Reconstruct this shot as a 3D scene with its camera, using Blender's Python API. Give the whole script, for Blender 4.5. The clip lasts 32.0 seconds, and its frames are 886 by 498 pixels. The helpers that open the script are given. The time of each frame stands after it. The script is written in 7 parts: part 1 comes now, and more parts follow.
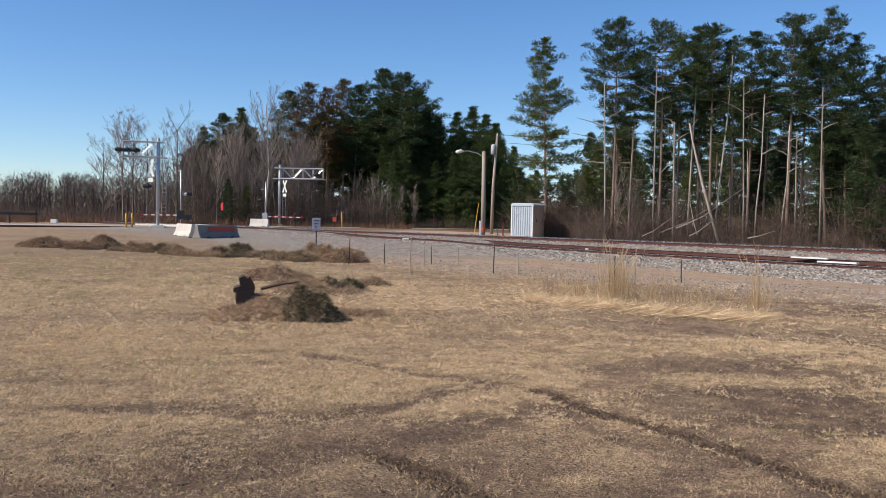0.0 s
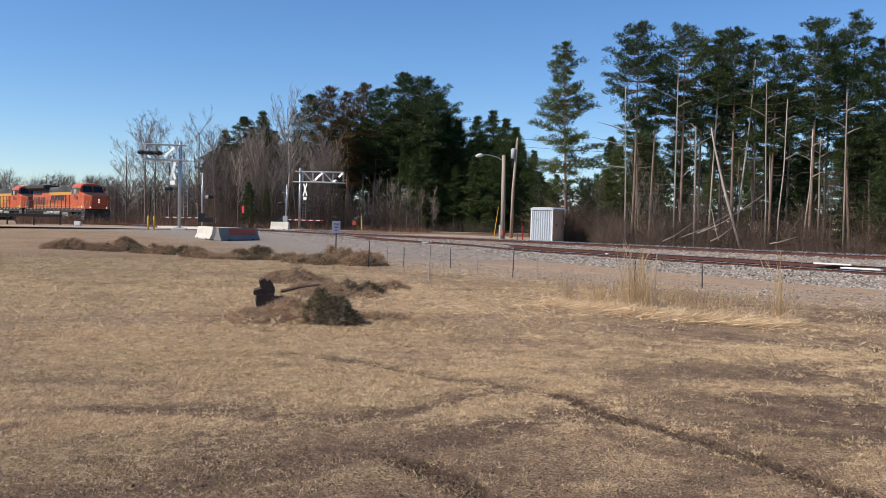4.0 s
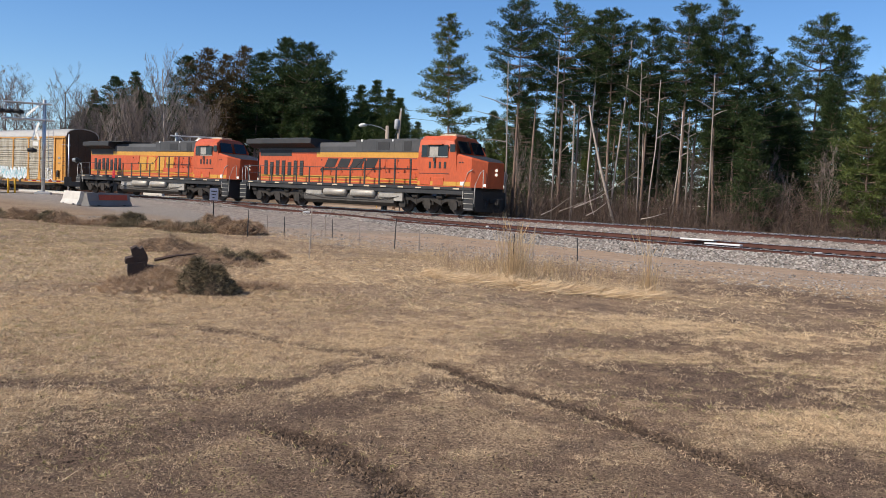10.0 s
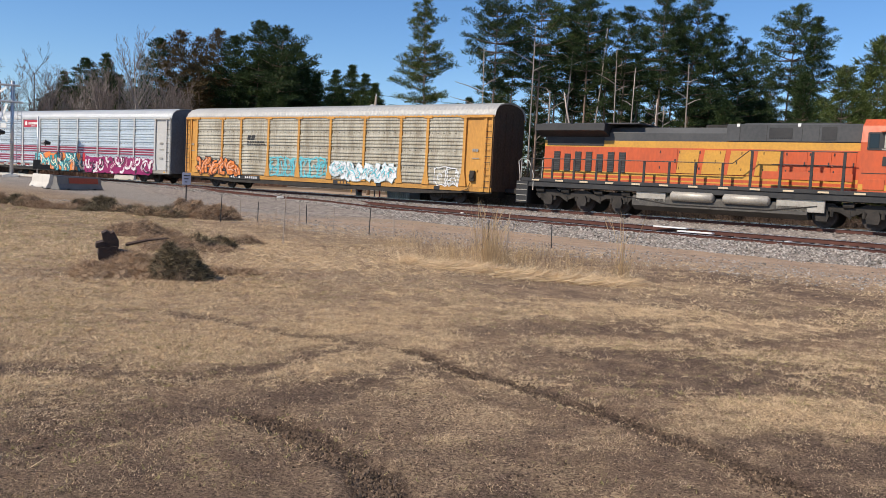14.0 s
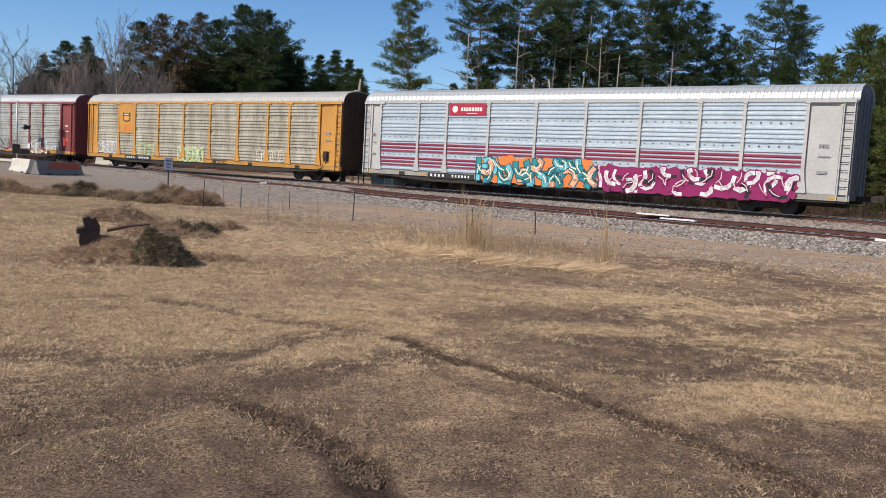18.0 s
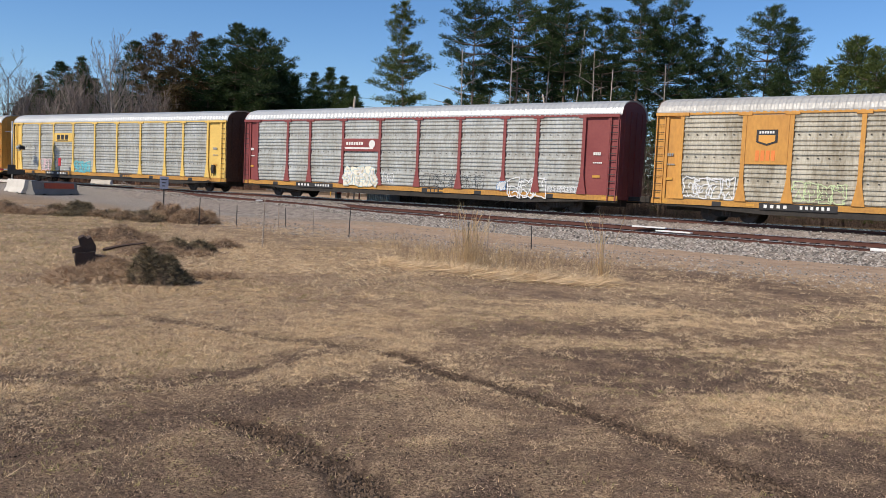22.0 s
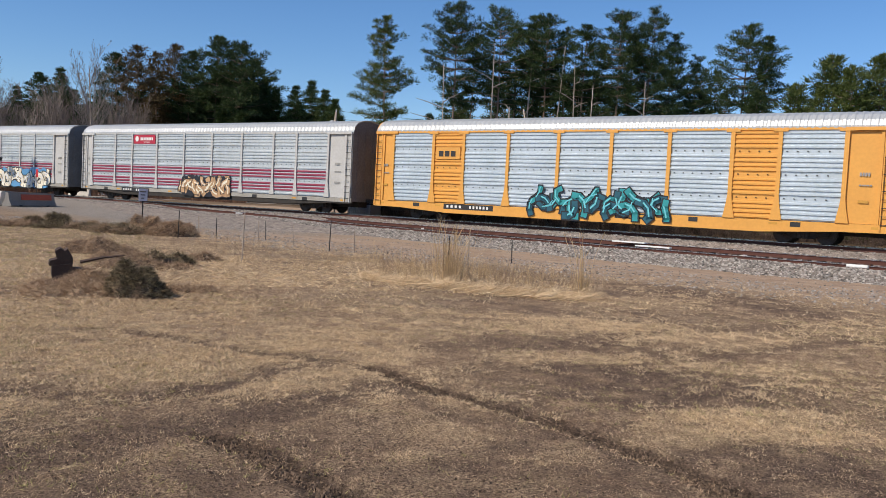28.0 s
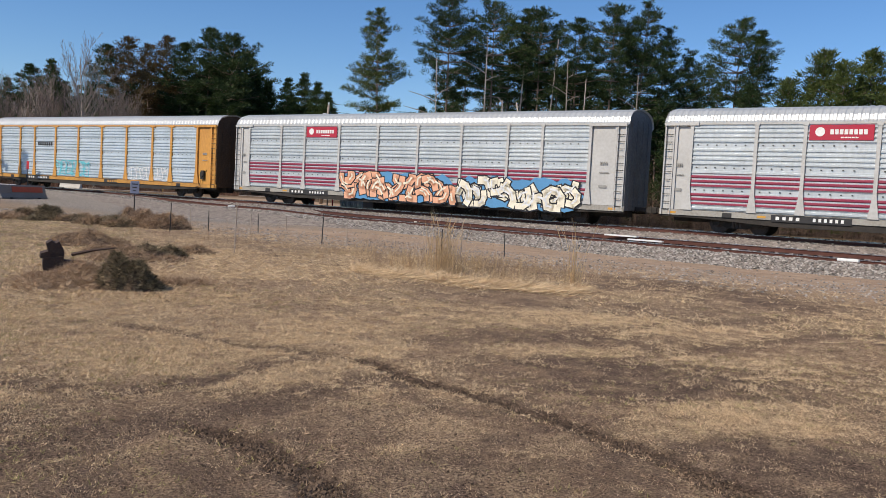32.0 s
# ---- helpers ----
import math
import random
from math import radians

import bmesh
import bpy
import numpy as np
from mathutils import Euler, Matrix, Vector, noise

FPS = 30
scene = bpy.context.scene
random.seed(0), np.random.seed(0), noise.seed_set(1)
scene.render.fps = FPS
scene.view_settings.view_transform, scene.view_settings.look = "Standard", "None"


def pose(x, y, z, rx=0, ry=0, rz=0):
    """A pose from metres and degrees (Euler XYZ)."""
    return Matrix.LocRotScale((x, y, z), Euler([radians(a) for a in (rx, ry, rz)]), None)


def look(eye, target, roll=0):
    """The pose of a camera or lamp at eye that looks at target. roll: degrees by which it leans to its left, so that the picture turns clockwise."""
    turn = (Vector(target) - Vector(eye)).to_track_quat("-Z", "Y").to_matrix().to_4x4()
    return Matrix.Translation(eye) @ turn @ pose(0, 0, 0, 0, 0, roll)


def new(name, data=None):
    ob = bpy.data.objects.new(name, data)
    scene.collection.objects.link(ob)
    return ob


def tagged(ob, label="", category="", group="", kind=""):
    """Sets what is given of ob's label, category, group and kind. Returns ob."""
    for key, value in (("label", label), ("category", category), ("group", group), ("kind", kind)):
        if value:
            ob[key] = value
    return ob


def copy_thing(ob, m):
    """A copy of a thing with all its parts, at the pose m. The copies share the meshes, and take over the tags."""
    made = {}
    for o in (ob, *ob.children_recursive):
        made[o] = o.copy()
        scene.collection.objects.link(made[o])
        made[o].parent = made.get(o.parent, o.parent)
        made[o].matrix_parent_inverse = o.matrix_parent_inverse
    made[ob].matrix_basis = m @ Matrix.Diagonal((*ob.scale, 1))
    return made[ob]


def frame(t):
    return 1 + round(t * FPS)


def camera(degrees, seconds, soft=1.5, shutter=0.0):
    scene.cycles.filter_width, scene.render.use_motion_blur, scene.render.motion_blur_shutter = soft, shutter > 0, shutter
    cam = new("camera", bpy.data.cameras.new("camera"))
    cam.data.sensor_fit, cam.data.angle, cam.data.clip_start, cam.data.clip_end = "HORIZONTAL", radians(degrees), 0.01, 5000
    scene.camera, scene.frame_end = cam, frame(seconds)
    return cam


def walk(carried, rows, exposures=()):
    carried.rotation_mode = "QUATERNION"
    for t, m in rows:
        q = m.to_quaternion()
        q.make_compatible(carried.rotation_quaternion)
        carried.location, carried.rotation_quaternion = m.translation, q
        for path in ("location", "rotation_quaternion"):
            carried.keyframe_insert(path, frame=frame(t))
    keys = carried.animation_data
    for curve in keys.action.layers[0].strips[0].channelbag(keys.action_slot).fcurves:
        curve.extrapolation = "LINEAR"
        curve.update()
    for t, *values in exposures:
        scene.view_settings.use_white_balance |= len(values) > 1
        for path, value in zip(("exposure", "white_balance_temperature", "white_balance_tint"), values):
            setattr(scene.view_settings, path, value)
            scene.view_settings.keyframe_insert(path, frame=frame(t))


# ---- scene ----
EYE = Vector((0.0, 0.0, 1.6))


def view(yaw, pitch, roll):
    """A look from the eye: yaw to the right of +y, pitch up, roll clockwise, in degrees."""
    a, b = radians(yaw), radians(pitch)
    return look(EYE, EYE + Vector((math.sin(a) * math.cos(b), math.cos(a) * math.cos(b), math.sin(b))), roll)


cam = camera(55.4, 32.0, soft=0.7, shutter=0.0)
walk(cam, [
    (0, view(4.16, -1.95, 1.17)), (0.5, view(3.30, -1.77, 1.27)), (1, view(2.63, -1.74, 1.28)), (1.5, view(2.33, -1.74, 1.12)),
    (2, view(2.48, -1.51, 1.19)), (2.5, view(2.63, -1.38, 1.18)), (3, view(2.67, -1.54, 1.23)), (3.5, view(2.79, -1.66, 1.41)),
    (5.5, view(3.14, -2.11, 1.27)), (6, view(4.06, -2.40, 1.41)), (6.5, view(5.36, -2.61, 1.68)), (7, view(6.87, -2.73, 2.05)),
    (7.5, view(8.16, -2.63, 2.09)), (8, view(9.23, -2.72, 2.06)), (8.5, view(9.87, -2.93, 2.17)), (9, view(10.15, -3.14, 2.35)),
    (9.5, view(10.54, -3.33, 2.58)), (10, view(10.91, -3.41, 2.63)), (10.5, view(11.00, -3.39, 2.63)), (11, view(11.11, -3.42, 2.65)),
    (11.5, view(11.49, -3.58, 2.60)), (12, view(12.11, -3.70, 2.27)), (12.5, view(12.56, -3.78, 2.58)), (13, view(12.76, -3.91, 3.01)),
    (13.5, view(12.66, -4.12, 3.11)), (14, view(12.68, -4.25, 3.09)), (14.5, view(13.14, -4.25, 3.22)), (16.5, view(13.53, -4.82, 3.20)),
    (17, view(13.54, -4.88, 3.20)), (17.5, view(13.61, -4.99, 3.23)), (18, view(13.83, -5.10, 3.32)), (18.5, view(14.03, -5.18, 3.35)),
    (19, view(14.19, -5.36, 3.37)), (19.5, view(14.25, -5.45, 3.28)), (20, view(14.21, -5.41, 3.17)), (20.5, view(14.21, -5.27, 3.06)),
    (21, view(14.19, -5.21, 2.94)), (21.5, view(14.10, -4.96, 2.78)), (22, view(14.02, -4.06, 2.61)), (22.5, view(14.13, -2.76, 2.36)),
    (23, view(14.42, -2.15, 2.41)), (23.5, view(14.57, -2.18, 2.66)), (24, view(14.61, -2.34, 2.79)), (24.5, view(14.64, -2.47, 2.76)),
    (25, view(14.65, -2.54, 2.75)), (25.5, view(14.77, -2.68, 2.83)), (27.5, view(15.29, -2.99, 2.96)), (28, view(15.29, -3.05, 2.96)),
    (28.5, view(15.29, -3.11, 2.96)), (29, view(15.39, -3.15, 2.96)), (29.5, view(15.46, -3.22, 2.96)), (30, view(15.54, -3.32, 3.08)),
    (30.5, view(15.65, -3.36, 3.13)), (31, view(15.74, -3.40, 3.06)), (31.5, view(15.78, -3.47, 3.08)), (32, view(15.81, -3.48, 3.11))
], exposures=((0, 0.09), (9, 0.08), (13, 0.05), (17, -0.03), (24, -0.07), (32, -0.14)))

SUN_AZ, SUN_EL = radians(-107), radians(42)
world = bpy.data.worlds.new("sky")
scene.world = world
world.use_nodes = True
wn = world.node_tree
sky = wn.nodes.new("ShaderNodeTexSky")
sky.sky_type, sky.sun_disc, sky.sun_elevation, sky.sun_rotation = "NISHITA", False, SUN_EL, SUN_AZ
sky.altitude, sky.air_density, sky.dust_density, sky.ozone_density = 300, 1.0, 0.0, 4.0
tint = wn.nodes.new("ShaderNodeHueSaturation")
tint.inputs["Saturation"].default_value = 1.15
cool = wn.nodes.new("ShaderNodeMix")
cool.data_type, cool.blend_type = "RGBA", "MULTIPLY"
cool.inputs[0].default_value, cool.inputs[7].default_value = 1.0, (0.95, 0.99, 1.10, 1)
wn.links.new(sky.outputs[0], tint.inputs["Color"])
wn.links.new(tint.outputs[0], cool.inputs[6])
wn.links.new(cool.outputs[2], wn.nodes["Background"].inputs[0])
wn.nodes["Background"].inputs[1].default_value = 0.12
sun = new("sun", bpy.data.lights.new("sun", "SUN"))
sun.data.energy, sun.data.angle, sun.data.color = 5.2, radians(0.53), (1.0, 0.90, 0.76)
sun.matrix_world = look((0, 0, 60), Vector((0, 0, 60)) - Vector((math.sin(SUN_AZ) * math.cos(SUN_EL), math.cos(SUN_AZ) * math.cos(SUN_EL), math.sin(SUN_EL))))
scene.view_settings.exposure = 0.0


# ---- mesh and material tools ----
class Shape:
    """Collects vertices and faces for one mesh."""

    def __init__(self):
        self.v, self.f = [], []

    def face(self, *pts):
        n = len(self.v)
        self.v.extend(tuple(p) for p in pts)
        self.f.append(tuple(range(n, n + len(pts))))

    def box(self, x0, x1, y0, y1, z0, z1, bev=0.0):
        n = len(self.v)
        if bev <= 0:
            self.v += [(x, y, z) for z in (z0, z1) for y in (y0, y1) for x in (x0, x1)]
            self.f += [tuple(n + i for i in q) for q in ((0, 2, 3, 1), (4, 5, 7, 6), (0, 1, 5, 4), (2, 6, 7, 3), (0, 4, 6, 2), (1, 3, 7, 5))]
            return self
        b, cs = bev, [(x0, x1), (y0, y1), (z0, z1)]
        idx = {}
        for ix in (0, 1):
            for iy in (0, 1):
                for iz in (0, 1):
                    c = [x0 if ix == 0 else x1, y0 if iy == 0 else y1, z0 if iz == 0 else z1]
                    d = [b if k == 0 else -b for k in (ix, iy, iz)]
                    for a in range(3):
                        p = [c[k] + (d[k] if k != a else 0) for k in range(3)]
                        idx[(ix, iy, iz, a)] = len(self.v)
                        self.v.append(tuple(p))
        for a in range(3):
            o = [k for k in range(3) if k != a]
            for s in (0, 1):
                q = []
                for e0, e1 in ((0, 0), (1, 0), (1, 1), (0, 1)):
                    k = [0, 0, 0]
                    k[a], k[o[0]], k[o[1]] = s, e0, e1
                    q.append(idx[(*k, a)])
                self.f.append(tuple(q if (s == 1) == (a != 1) else q[::-1]))
        for a in range(3):
            o = [k for k in range(3) if k != a]
            for e0 in (0, 1):
                for e1 in (0, 1):
                    k0, k1 = [0, 0, 0], [0, 0, 0]
                    k0[a], k1[a] = 0, 1
                    k0[o[0]] = k1[o[0]] = e0
                    k0[o[1]] = k1[o[1]] = e1
                    q = (idx[(*k0, o[0])], idx[(*k1, o[0])], idx[(*k1, o[1])], idx[(*k0, o[1])])
                    self.f.append(q if ((e0 == e1) == (a == 1)) else q[::-1])
        for ix in (0, 1):
            for iy in (0, 1):
                for iz in (0, 1):
                    q = tuple(idx[(ix, iy, iz, a)] for a in range(3))
                    self.f.append(q if (ix + iy + iz) % 2 else q[::-1])
        return self

    def tube(self, pts, radii, n=6, caps=True):
        """A round bar along points; radii: one number or one for each point."""
        pts = [Vector(p) for p in pts]
        if not isinstance(radii, (list, tuple)):
            radii = [radii] * len(pts)
        base = len(self.v)
        for i, p in enumerate(pts):
            d = (pts[min(i + 1, len(pts) - 1)] - pts[max(i - 1, 0)]).normalized()
            a = d.cross(Vector((0, 0, 1)) if abs(d.z) < 0.9 else Vector((1, 0, 0))).normalized()
            b = d.cross(a)
            for k in range(n):
                w = 2 * math.pi * k / n
                self.v.append(tuple(p + (a * math.cos(w) + b * math.sin(w)) * radii[i]))
        for i in range(len(pts) - 1):
            for k in range(n):
                p, q = base + i * n + k, base + i * n + (k + 1) % n
                self.f.append((p, q, q + n, p + n))
        if caps:
            self.f.append(tuple(base + k for k in reversed(range(n))))
            self.f.append(tuple(base + (len(pts) - 1) * n + k for k in range(n)))
        return self

    def disc(self, c, axis, r, depth, n=16):
        c, a = Vector(c), Vector(axis).normalized()
        return self.tube([c - a * depth / 2, c + a * depth / 2], r, n)

    def extrude(self, outline, axis, a, b):
        """A closed outline of (u, w) pushed along an axis: 'x' takes (y, z), 'y' takes (x, z), 'z' takes (x, y)."""
        put = {"x": lambda t, u, w: (t, u, w), "y": lambda t, u, w: (u, t, w), "z": lambda t, u, w: (u, w, t)}[axis]
        n, m = len(self.v), len(outline)
        self.v += [put(a, u, w) for u, w in outline] + [put(b, u, w) for u, w in outline]
        self.f += [(n + i, n + (i + 1) % m, n + m + (i + 1) % m, n + m + i) for i in range(m)]
        self.f += [tuple(n + i for i in reversed(range(m))), tuple(n + m + i for i in range(m))]
        return self

    def moved(self, m):
        self.v = [tuple(m @ Vector(p)) for p in self.v]
        return self

    def mesh(self, name, smooth=False):
        me = bpy.data.meshes.new(name)
        me.from_pydata(self.v, [], self.f)
        if smooth:
            me.polygons.foreach_set("use_smooth", [True] * len(me.polygons))
        me.update()
        return me


def part(name, shape, material, parent=None, label="", smooth=False):
    """One mesh object under a thing or under a part (or on its own)."""
    me = shape if isinstance(shape, bpy.types.Mesh) else shape.mesh(name, smooth)
    if not me.materials:
        me.materials.append(material)
    ob = new(name, me)
    if parent:
        ob.parent = parent
    if label:
        ob["label"] = label
    return ob


def surf(name, col, col2=None, rough=0.75, metal=0.0, scale=1.5, fine=14.0, amount=0.6, bump=0.25, bscale=30.0, rnd=0.0, spec=0.4, stretch=(1, 1, 1), space="Object"):
    """A surface that drifts between two colours at two scales, with fine relief. rnd: how much each object differs in value."""
    m = bpy.data.materials.new(name)
    m.use_nodes = True
    t = m.node_tree
    N, L = t.nodes, t.links
    b = N["Principled BSDF"]
    b.inputs["Metallic"].default_value = metal
    b.inputs["Specular IOR Level"].default_value = spec
    col2 = col2 or tuple(c * 0.6 for c in col)
    co = N.new("ShaderNodeTexCoord")
    mp = N.new("ShaderNodeMapping")
    mp.inputs["Scale"].default_value = stretch
    L.new(co.outputs[space], mp.inputs[0])
    n1, n2, n3 = (N.new("ShaderNodeTexNoise") for _ in range(3))
    for n, s, d in ((n1, scale, 5), (n2, fine, 4), (n3, bscale, 4)):
        n.inputs["Scale"].default_value, n.inputs["Detail"].default_value = s, d
        L.new(mp.outputs[0], n.inputs["Vector"])
    add = N.new("ShaderNodeMath")
    add.operation = "ADD"
    L.new(n1.outputs[0], add.inputs[0])
    L.new(n2.outputs[0], add.inputs[1])
    rng = N.new("ShaderNodeMapRange")
    rng.inputs[1].default_value, rng.inputs[2].default_value, rng.inputs[4].default_value = 0.75, 1.25, amount
    L.new(add.outputs[0], rng.inputs[0])
    mix = N.new("ShaderNodeMix")
    mix.data_type = "RGBA"
    mix.inputs[6].default_value, mix.inputs[7].default_value = (*col, 1), (*col2, 1)
    L.new(rng.outputs[0], mix.inputs[0])
    out = mix.outputs[2]
    if rnd:
        info, hsv = N.new("ShaderNodeObjectInfo"), N.new("ShaderNodeHueSaturation")
        r2 = N.new("ShaderNodeMapRange")
        r2.inputs[3].default_value, r2.inputs[4].default_value = 1 - rnd, 1 + rnd
        L.new(info.outputs["Random"], r2.inputs[0])
        L.new(r2.outputs[0], hsv.inputs["Value"])
        L.new(out, hsv.inputs["Color"])
        out = hsv.outputs[0]
    L.new(out, b.inputs["Base Color"])
    rr = N.new("ShaderNodeMapRange")
    rr.inputs[1].default_value, rr.inputs[2].default_value = 0.3, 0.7
    rr.inputs[3].default_value, rr.inputs[4].default_value = max(rough - 0.12, 0.03), min(rough + 0.12, 1)
    L.new(n2.outputs[0], rr.inputs[0])
    L.new(rr.outputs[0], b.inputs["Roughness"])
    if bump:
        bm = N.new("ShaderNodeBump")
        bm.inputs["Strength"].default_value, bm.inputs["Distance"].default_value = bump, 0.02
        L.new(n3.outputs[0], bm.inputs["Height"])
        L.new(bm.outputs[0], b.inputs["Normal"])
    return m


def island(name, col, col2, rough=0.8, spec=0.3, trans=0.0):
    """For joined small pieces: each loose piece takes its own tone between two colours."""
    m = bpy.data.materials.new(name)
    m.use_nodes = True
    N, L = m.node_tree.nodes, m.node_tree.links
    b = N["Principled BSDF"]
    g, mix = N.new("ShaderNodeNewGeometry"), N.new("ShaderNodeMix")
    mix.data_type = "RGBA"
    mix.inputs[6].default_value, mix.inputs[7].default_value = (*col, 1), (*col2, 1)
    L.new(g.outputs["Random Per Island"], mix.inputs[0])
    L.new(mix.outputs[2], b.inputs["Base Color"])
    b.inputs["Roughness"].default_value, b.inputs["Specular IOR Level"].default_value = rough, spec
    if trans:
        tr, ms = N.new("ShaderNodeBsdfTranslucent"), N.new("ShaderNodeMixShader")
        L.new(mix.outputs[2], tr.inputs[0])
        ms.inputs[0].default_value = trans
        L.new(b.outputs[0], ms.inputs[1])
        L.new(tr.outputs[0], ms.inputs[2])
        L.new(ms.outputs[0], N["Material Output"].inputs[0])
    return m


def smooth(a, b, x):
    t = min(max((x - a) / (b - a), 0.0), 1.0)
    return t * t * (3 - 2 * t)


def lerp_table(x, table):
    """Piecewise linear, rounded by smooth steps, over rows of (x, value)."""
    if x <= table[0][0]:
        return table[0][1]
    for (a, p), (b, q) in zip(table, table[1:]):
        if x <= b:
            return p + (q - p) * smooth(a, b, x)
    return table[-1][1]


# ---- plan of the place ----
# The railway bends round the viewer's side in a wide arc. s runs along it the way the train goes, o is the distance from its
# middle line, away from the viewer.
TH, BEND, MID, RAIL_Z = 0.9006, -0.000975, 39.24, 0.70


def on_line(s, o=0.0):
    k, far = BEND, -95 - s
    o += 0.07 * (far + math.sqrt(far * far + 64)) / 2  # the bend eases off beyond the crossing
    a, b = math.sin(k * s) / k, MID + o + (1 - math.cos(k * s)) / k
    return math.sin(TH) * b + math.cos(TH) * a, math.cos(TH) * b - math.sin(TH) * a


def line_turn(s):
    return -TH + BEND * s


def line_coords(x, y):
    """s and o of a point of the plan."""
    b, a = x * math.sin(TH) + y * math.cos(TH), x * math.cos(TH) - y * math.sin(TH)
    r = 1 / BEND
    cb = MID + r
    d = math.hypot(a, b - cb)
    return math.atan2(a, b - cb) * abs(r), d - abs(r)


def polar(az, d):
    return d * math.sin(radians(az)), d * math.cos(radians(az))


def siding_o(s):
    """How far the siding lies on the viewer's side of the main line."""
    return -lerp_table(s, ((-64, 0.0), (-40, 2.2), (-29, 4.4), (-21, 6.0), (-12, 7.1), (-4, 7.4), (60, 7.9)))


def siding_z(s):
    return RAIL_Z - lerp_table(s, ((-60, 0.0), (-42, 0.24), (-29, 0.34), (60, 0.38)))


def land_z(x, y):
    s, o = line_coords(x, y)
    right = lerp_table(o, ((-40, 0.0), (-20, -0.03), (-14.5, -0.16), (-9.8, -0.22), (-6, -0.16), (-3, -0.05), (0, 0.2), (3, 0.38), (6, 0.55), (80, 0.6)))
    left = lerp_table(o, ((-50, 0.0), (-34, 0.05), (-12, 0.42), (-4, 0.50), (3, 0.52), (80, 0.6)))
    w = 1 - smooth(-66, -38, s)
    z = right * (1 - w) + left * w
    z += 0.035 * noise.noise(Vector((x * 0.55, y * 0.55, 0))) + 0.05 * noise.noise(Vector((x * 0.13, y * 0.13, 3)))
    return z


# Tyre tracks on the field: points, half width, how dark, how deep
RUTS = [
    ([(-1.3, 10.3), (-0.52, 9.77), (-0.08, 9.26), (0.38, 8.79), (1.03, 8.37), (1.5, 7.9)], 0.14, 0.7, 0.4),
    ([(1.45, 7.95), (1.6, 7.71), (1.86, 7.0), (2.2, 6.45), (2.5, 5.95), (2.69, 5.37), (2.82, 4.8), (2.93, 4.33), (3.05, 3.6)], 0.15, 1.0, 1.0),
    ([(0.02, 5.7), (0.32, 5.25), (0.49, 4.8), (0.64, 4.41), (0.76, 3.6)], 0.13, 1.0, 1.0),
    ([(-2.6, 4.3), (-1.9, 4.75), (-1.25, 5.05), (-1.0, 5.31), (-0.71, 5.47), (-0.39, 5.69), (0.12, 6.0), (0.63, 6.4), (1.02, 6.68), (1.5, 7.1)], 0.40, 0.80, 0.3),
    ([(-2.6, 7.25), (-1.77, 7.13), (-1.34, 7.04), (-0.88, 6.76), (-0.47, 6.71), (0.04, 7.18), (0.45, 7.78), (1.0, 8.08)], 0.27, 0.75, 0.3),
    ([(2.4, 9.1), (3.2, 9.4), (4.4, 9.7), (5.4, 10.15), (6.6, 10.6), (8.5, 11.4)], 0.36, 0.6, 0.2),
    ([(5.7, 8.6), (6.4, 9.0), (7.3, 9.3), (8.6, 9.7), (9.6, 9.9)], 0.30, 0.65, 0.2),
    ([(1.5, 7.1), (1.55, 6.6), (1.75, 6.1), (2.1, 5.5)], 0.22, 0.55, 0.2),
    ([(-7.0, 9.3), (-5.0, 8.7), (-3.6, 8.5), (-2.6, 8.2)], 0.25, 0.4, 0.2),
]
# Bare soil and bright straw: x, y, radius x, radius y, how much
SOIL_SPOTS = [(-0.6, 4.3, 1.5, 0.75, 0.9), (1.6, 4.5, 1.0, 0.5, 0.65), (3.9, 4.2, 0.9, 0.5, 0.5), (0.9, 5.6, 0.5, 0.4, 0.55), (0.2, 6.7, 0.8, 0.35, 0.5),
              (3.0, 7.4, 1.2, 0.7, 0.55), (4.6, 7.3, 1.1, 0.5, 0.45), (6.0, 7.0, 0.9, 0.5, 0.5), (8.0, 15.6, 1.3, 0.5, 0.8), (2.6, 11.6, 1.8, 0.5, 0.35), (7.5, 12.5, 1.6, 0.6, 0.4), (-3.6, 6.0, 1.2, 0.4, 0.5), (5.5, 5.0, 0.7, 0.4, 0.5)]
STRAW_SPOTS = [(-0.6, 8.5, 0.9, 0.5, 1.0), (-1.7, 8.8, 1.0, 0.5, 0.8), (-0.4, 7.7, 0.6, 0.28, 0.8), (4.3, 5.85, 0.75, 0.32, 1.0), (4.4, 5.35, 0.6, 0.25, 0.9), (3.4, 5.4, 0.4, 0.25, 0.9),
               (1.22, 5.03, 0.16, 0.10, 1.0), (1.7, 5.6, 0.4, 0.2, 0.6), (3.9, 8.5, 0.9, 0.3, 0.7), (-3.0, 10.4, 2.0, 0.8, 0.6), (5.6, 8.0, 1.0, 0.25, 0.6), (0.2, 10.9, 1.5, 0.5, 0.5), (-3.0, 7.8, 0.9, 0.35, 0.7), (2.2, 4.9, 0.3, 0.15, 0.6)]

RUT_CELLS, MARK_CELLS = {}, {}


def cell_of(x, y):
    return int(x * 20 + 1000), int(y * 20)


def rut_marks(x, y):
    """How dark and how deep the tyre tracks are here; kept for cells of 5 cm."""
    if not (-8 < x < 11 and 3 < y < 17):
        return 0.0, 0.0
    cell = cell_of(x, y)
    if cell not in RUT_CELLS:
        RUT_CELLS[cell] = rut_at((cell[0] - 999.5) / 20, (cell[1] + 0.5) / 20)
    return RUT_CELLS[cell]


def rut_depth(x, y):
    return rut_marks(x, y)[0]


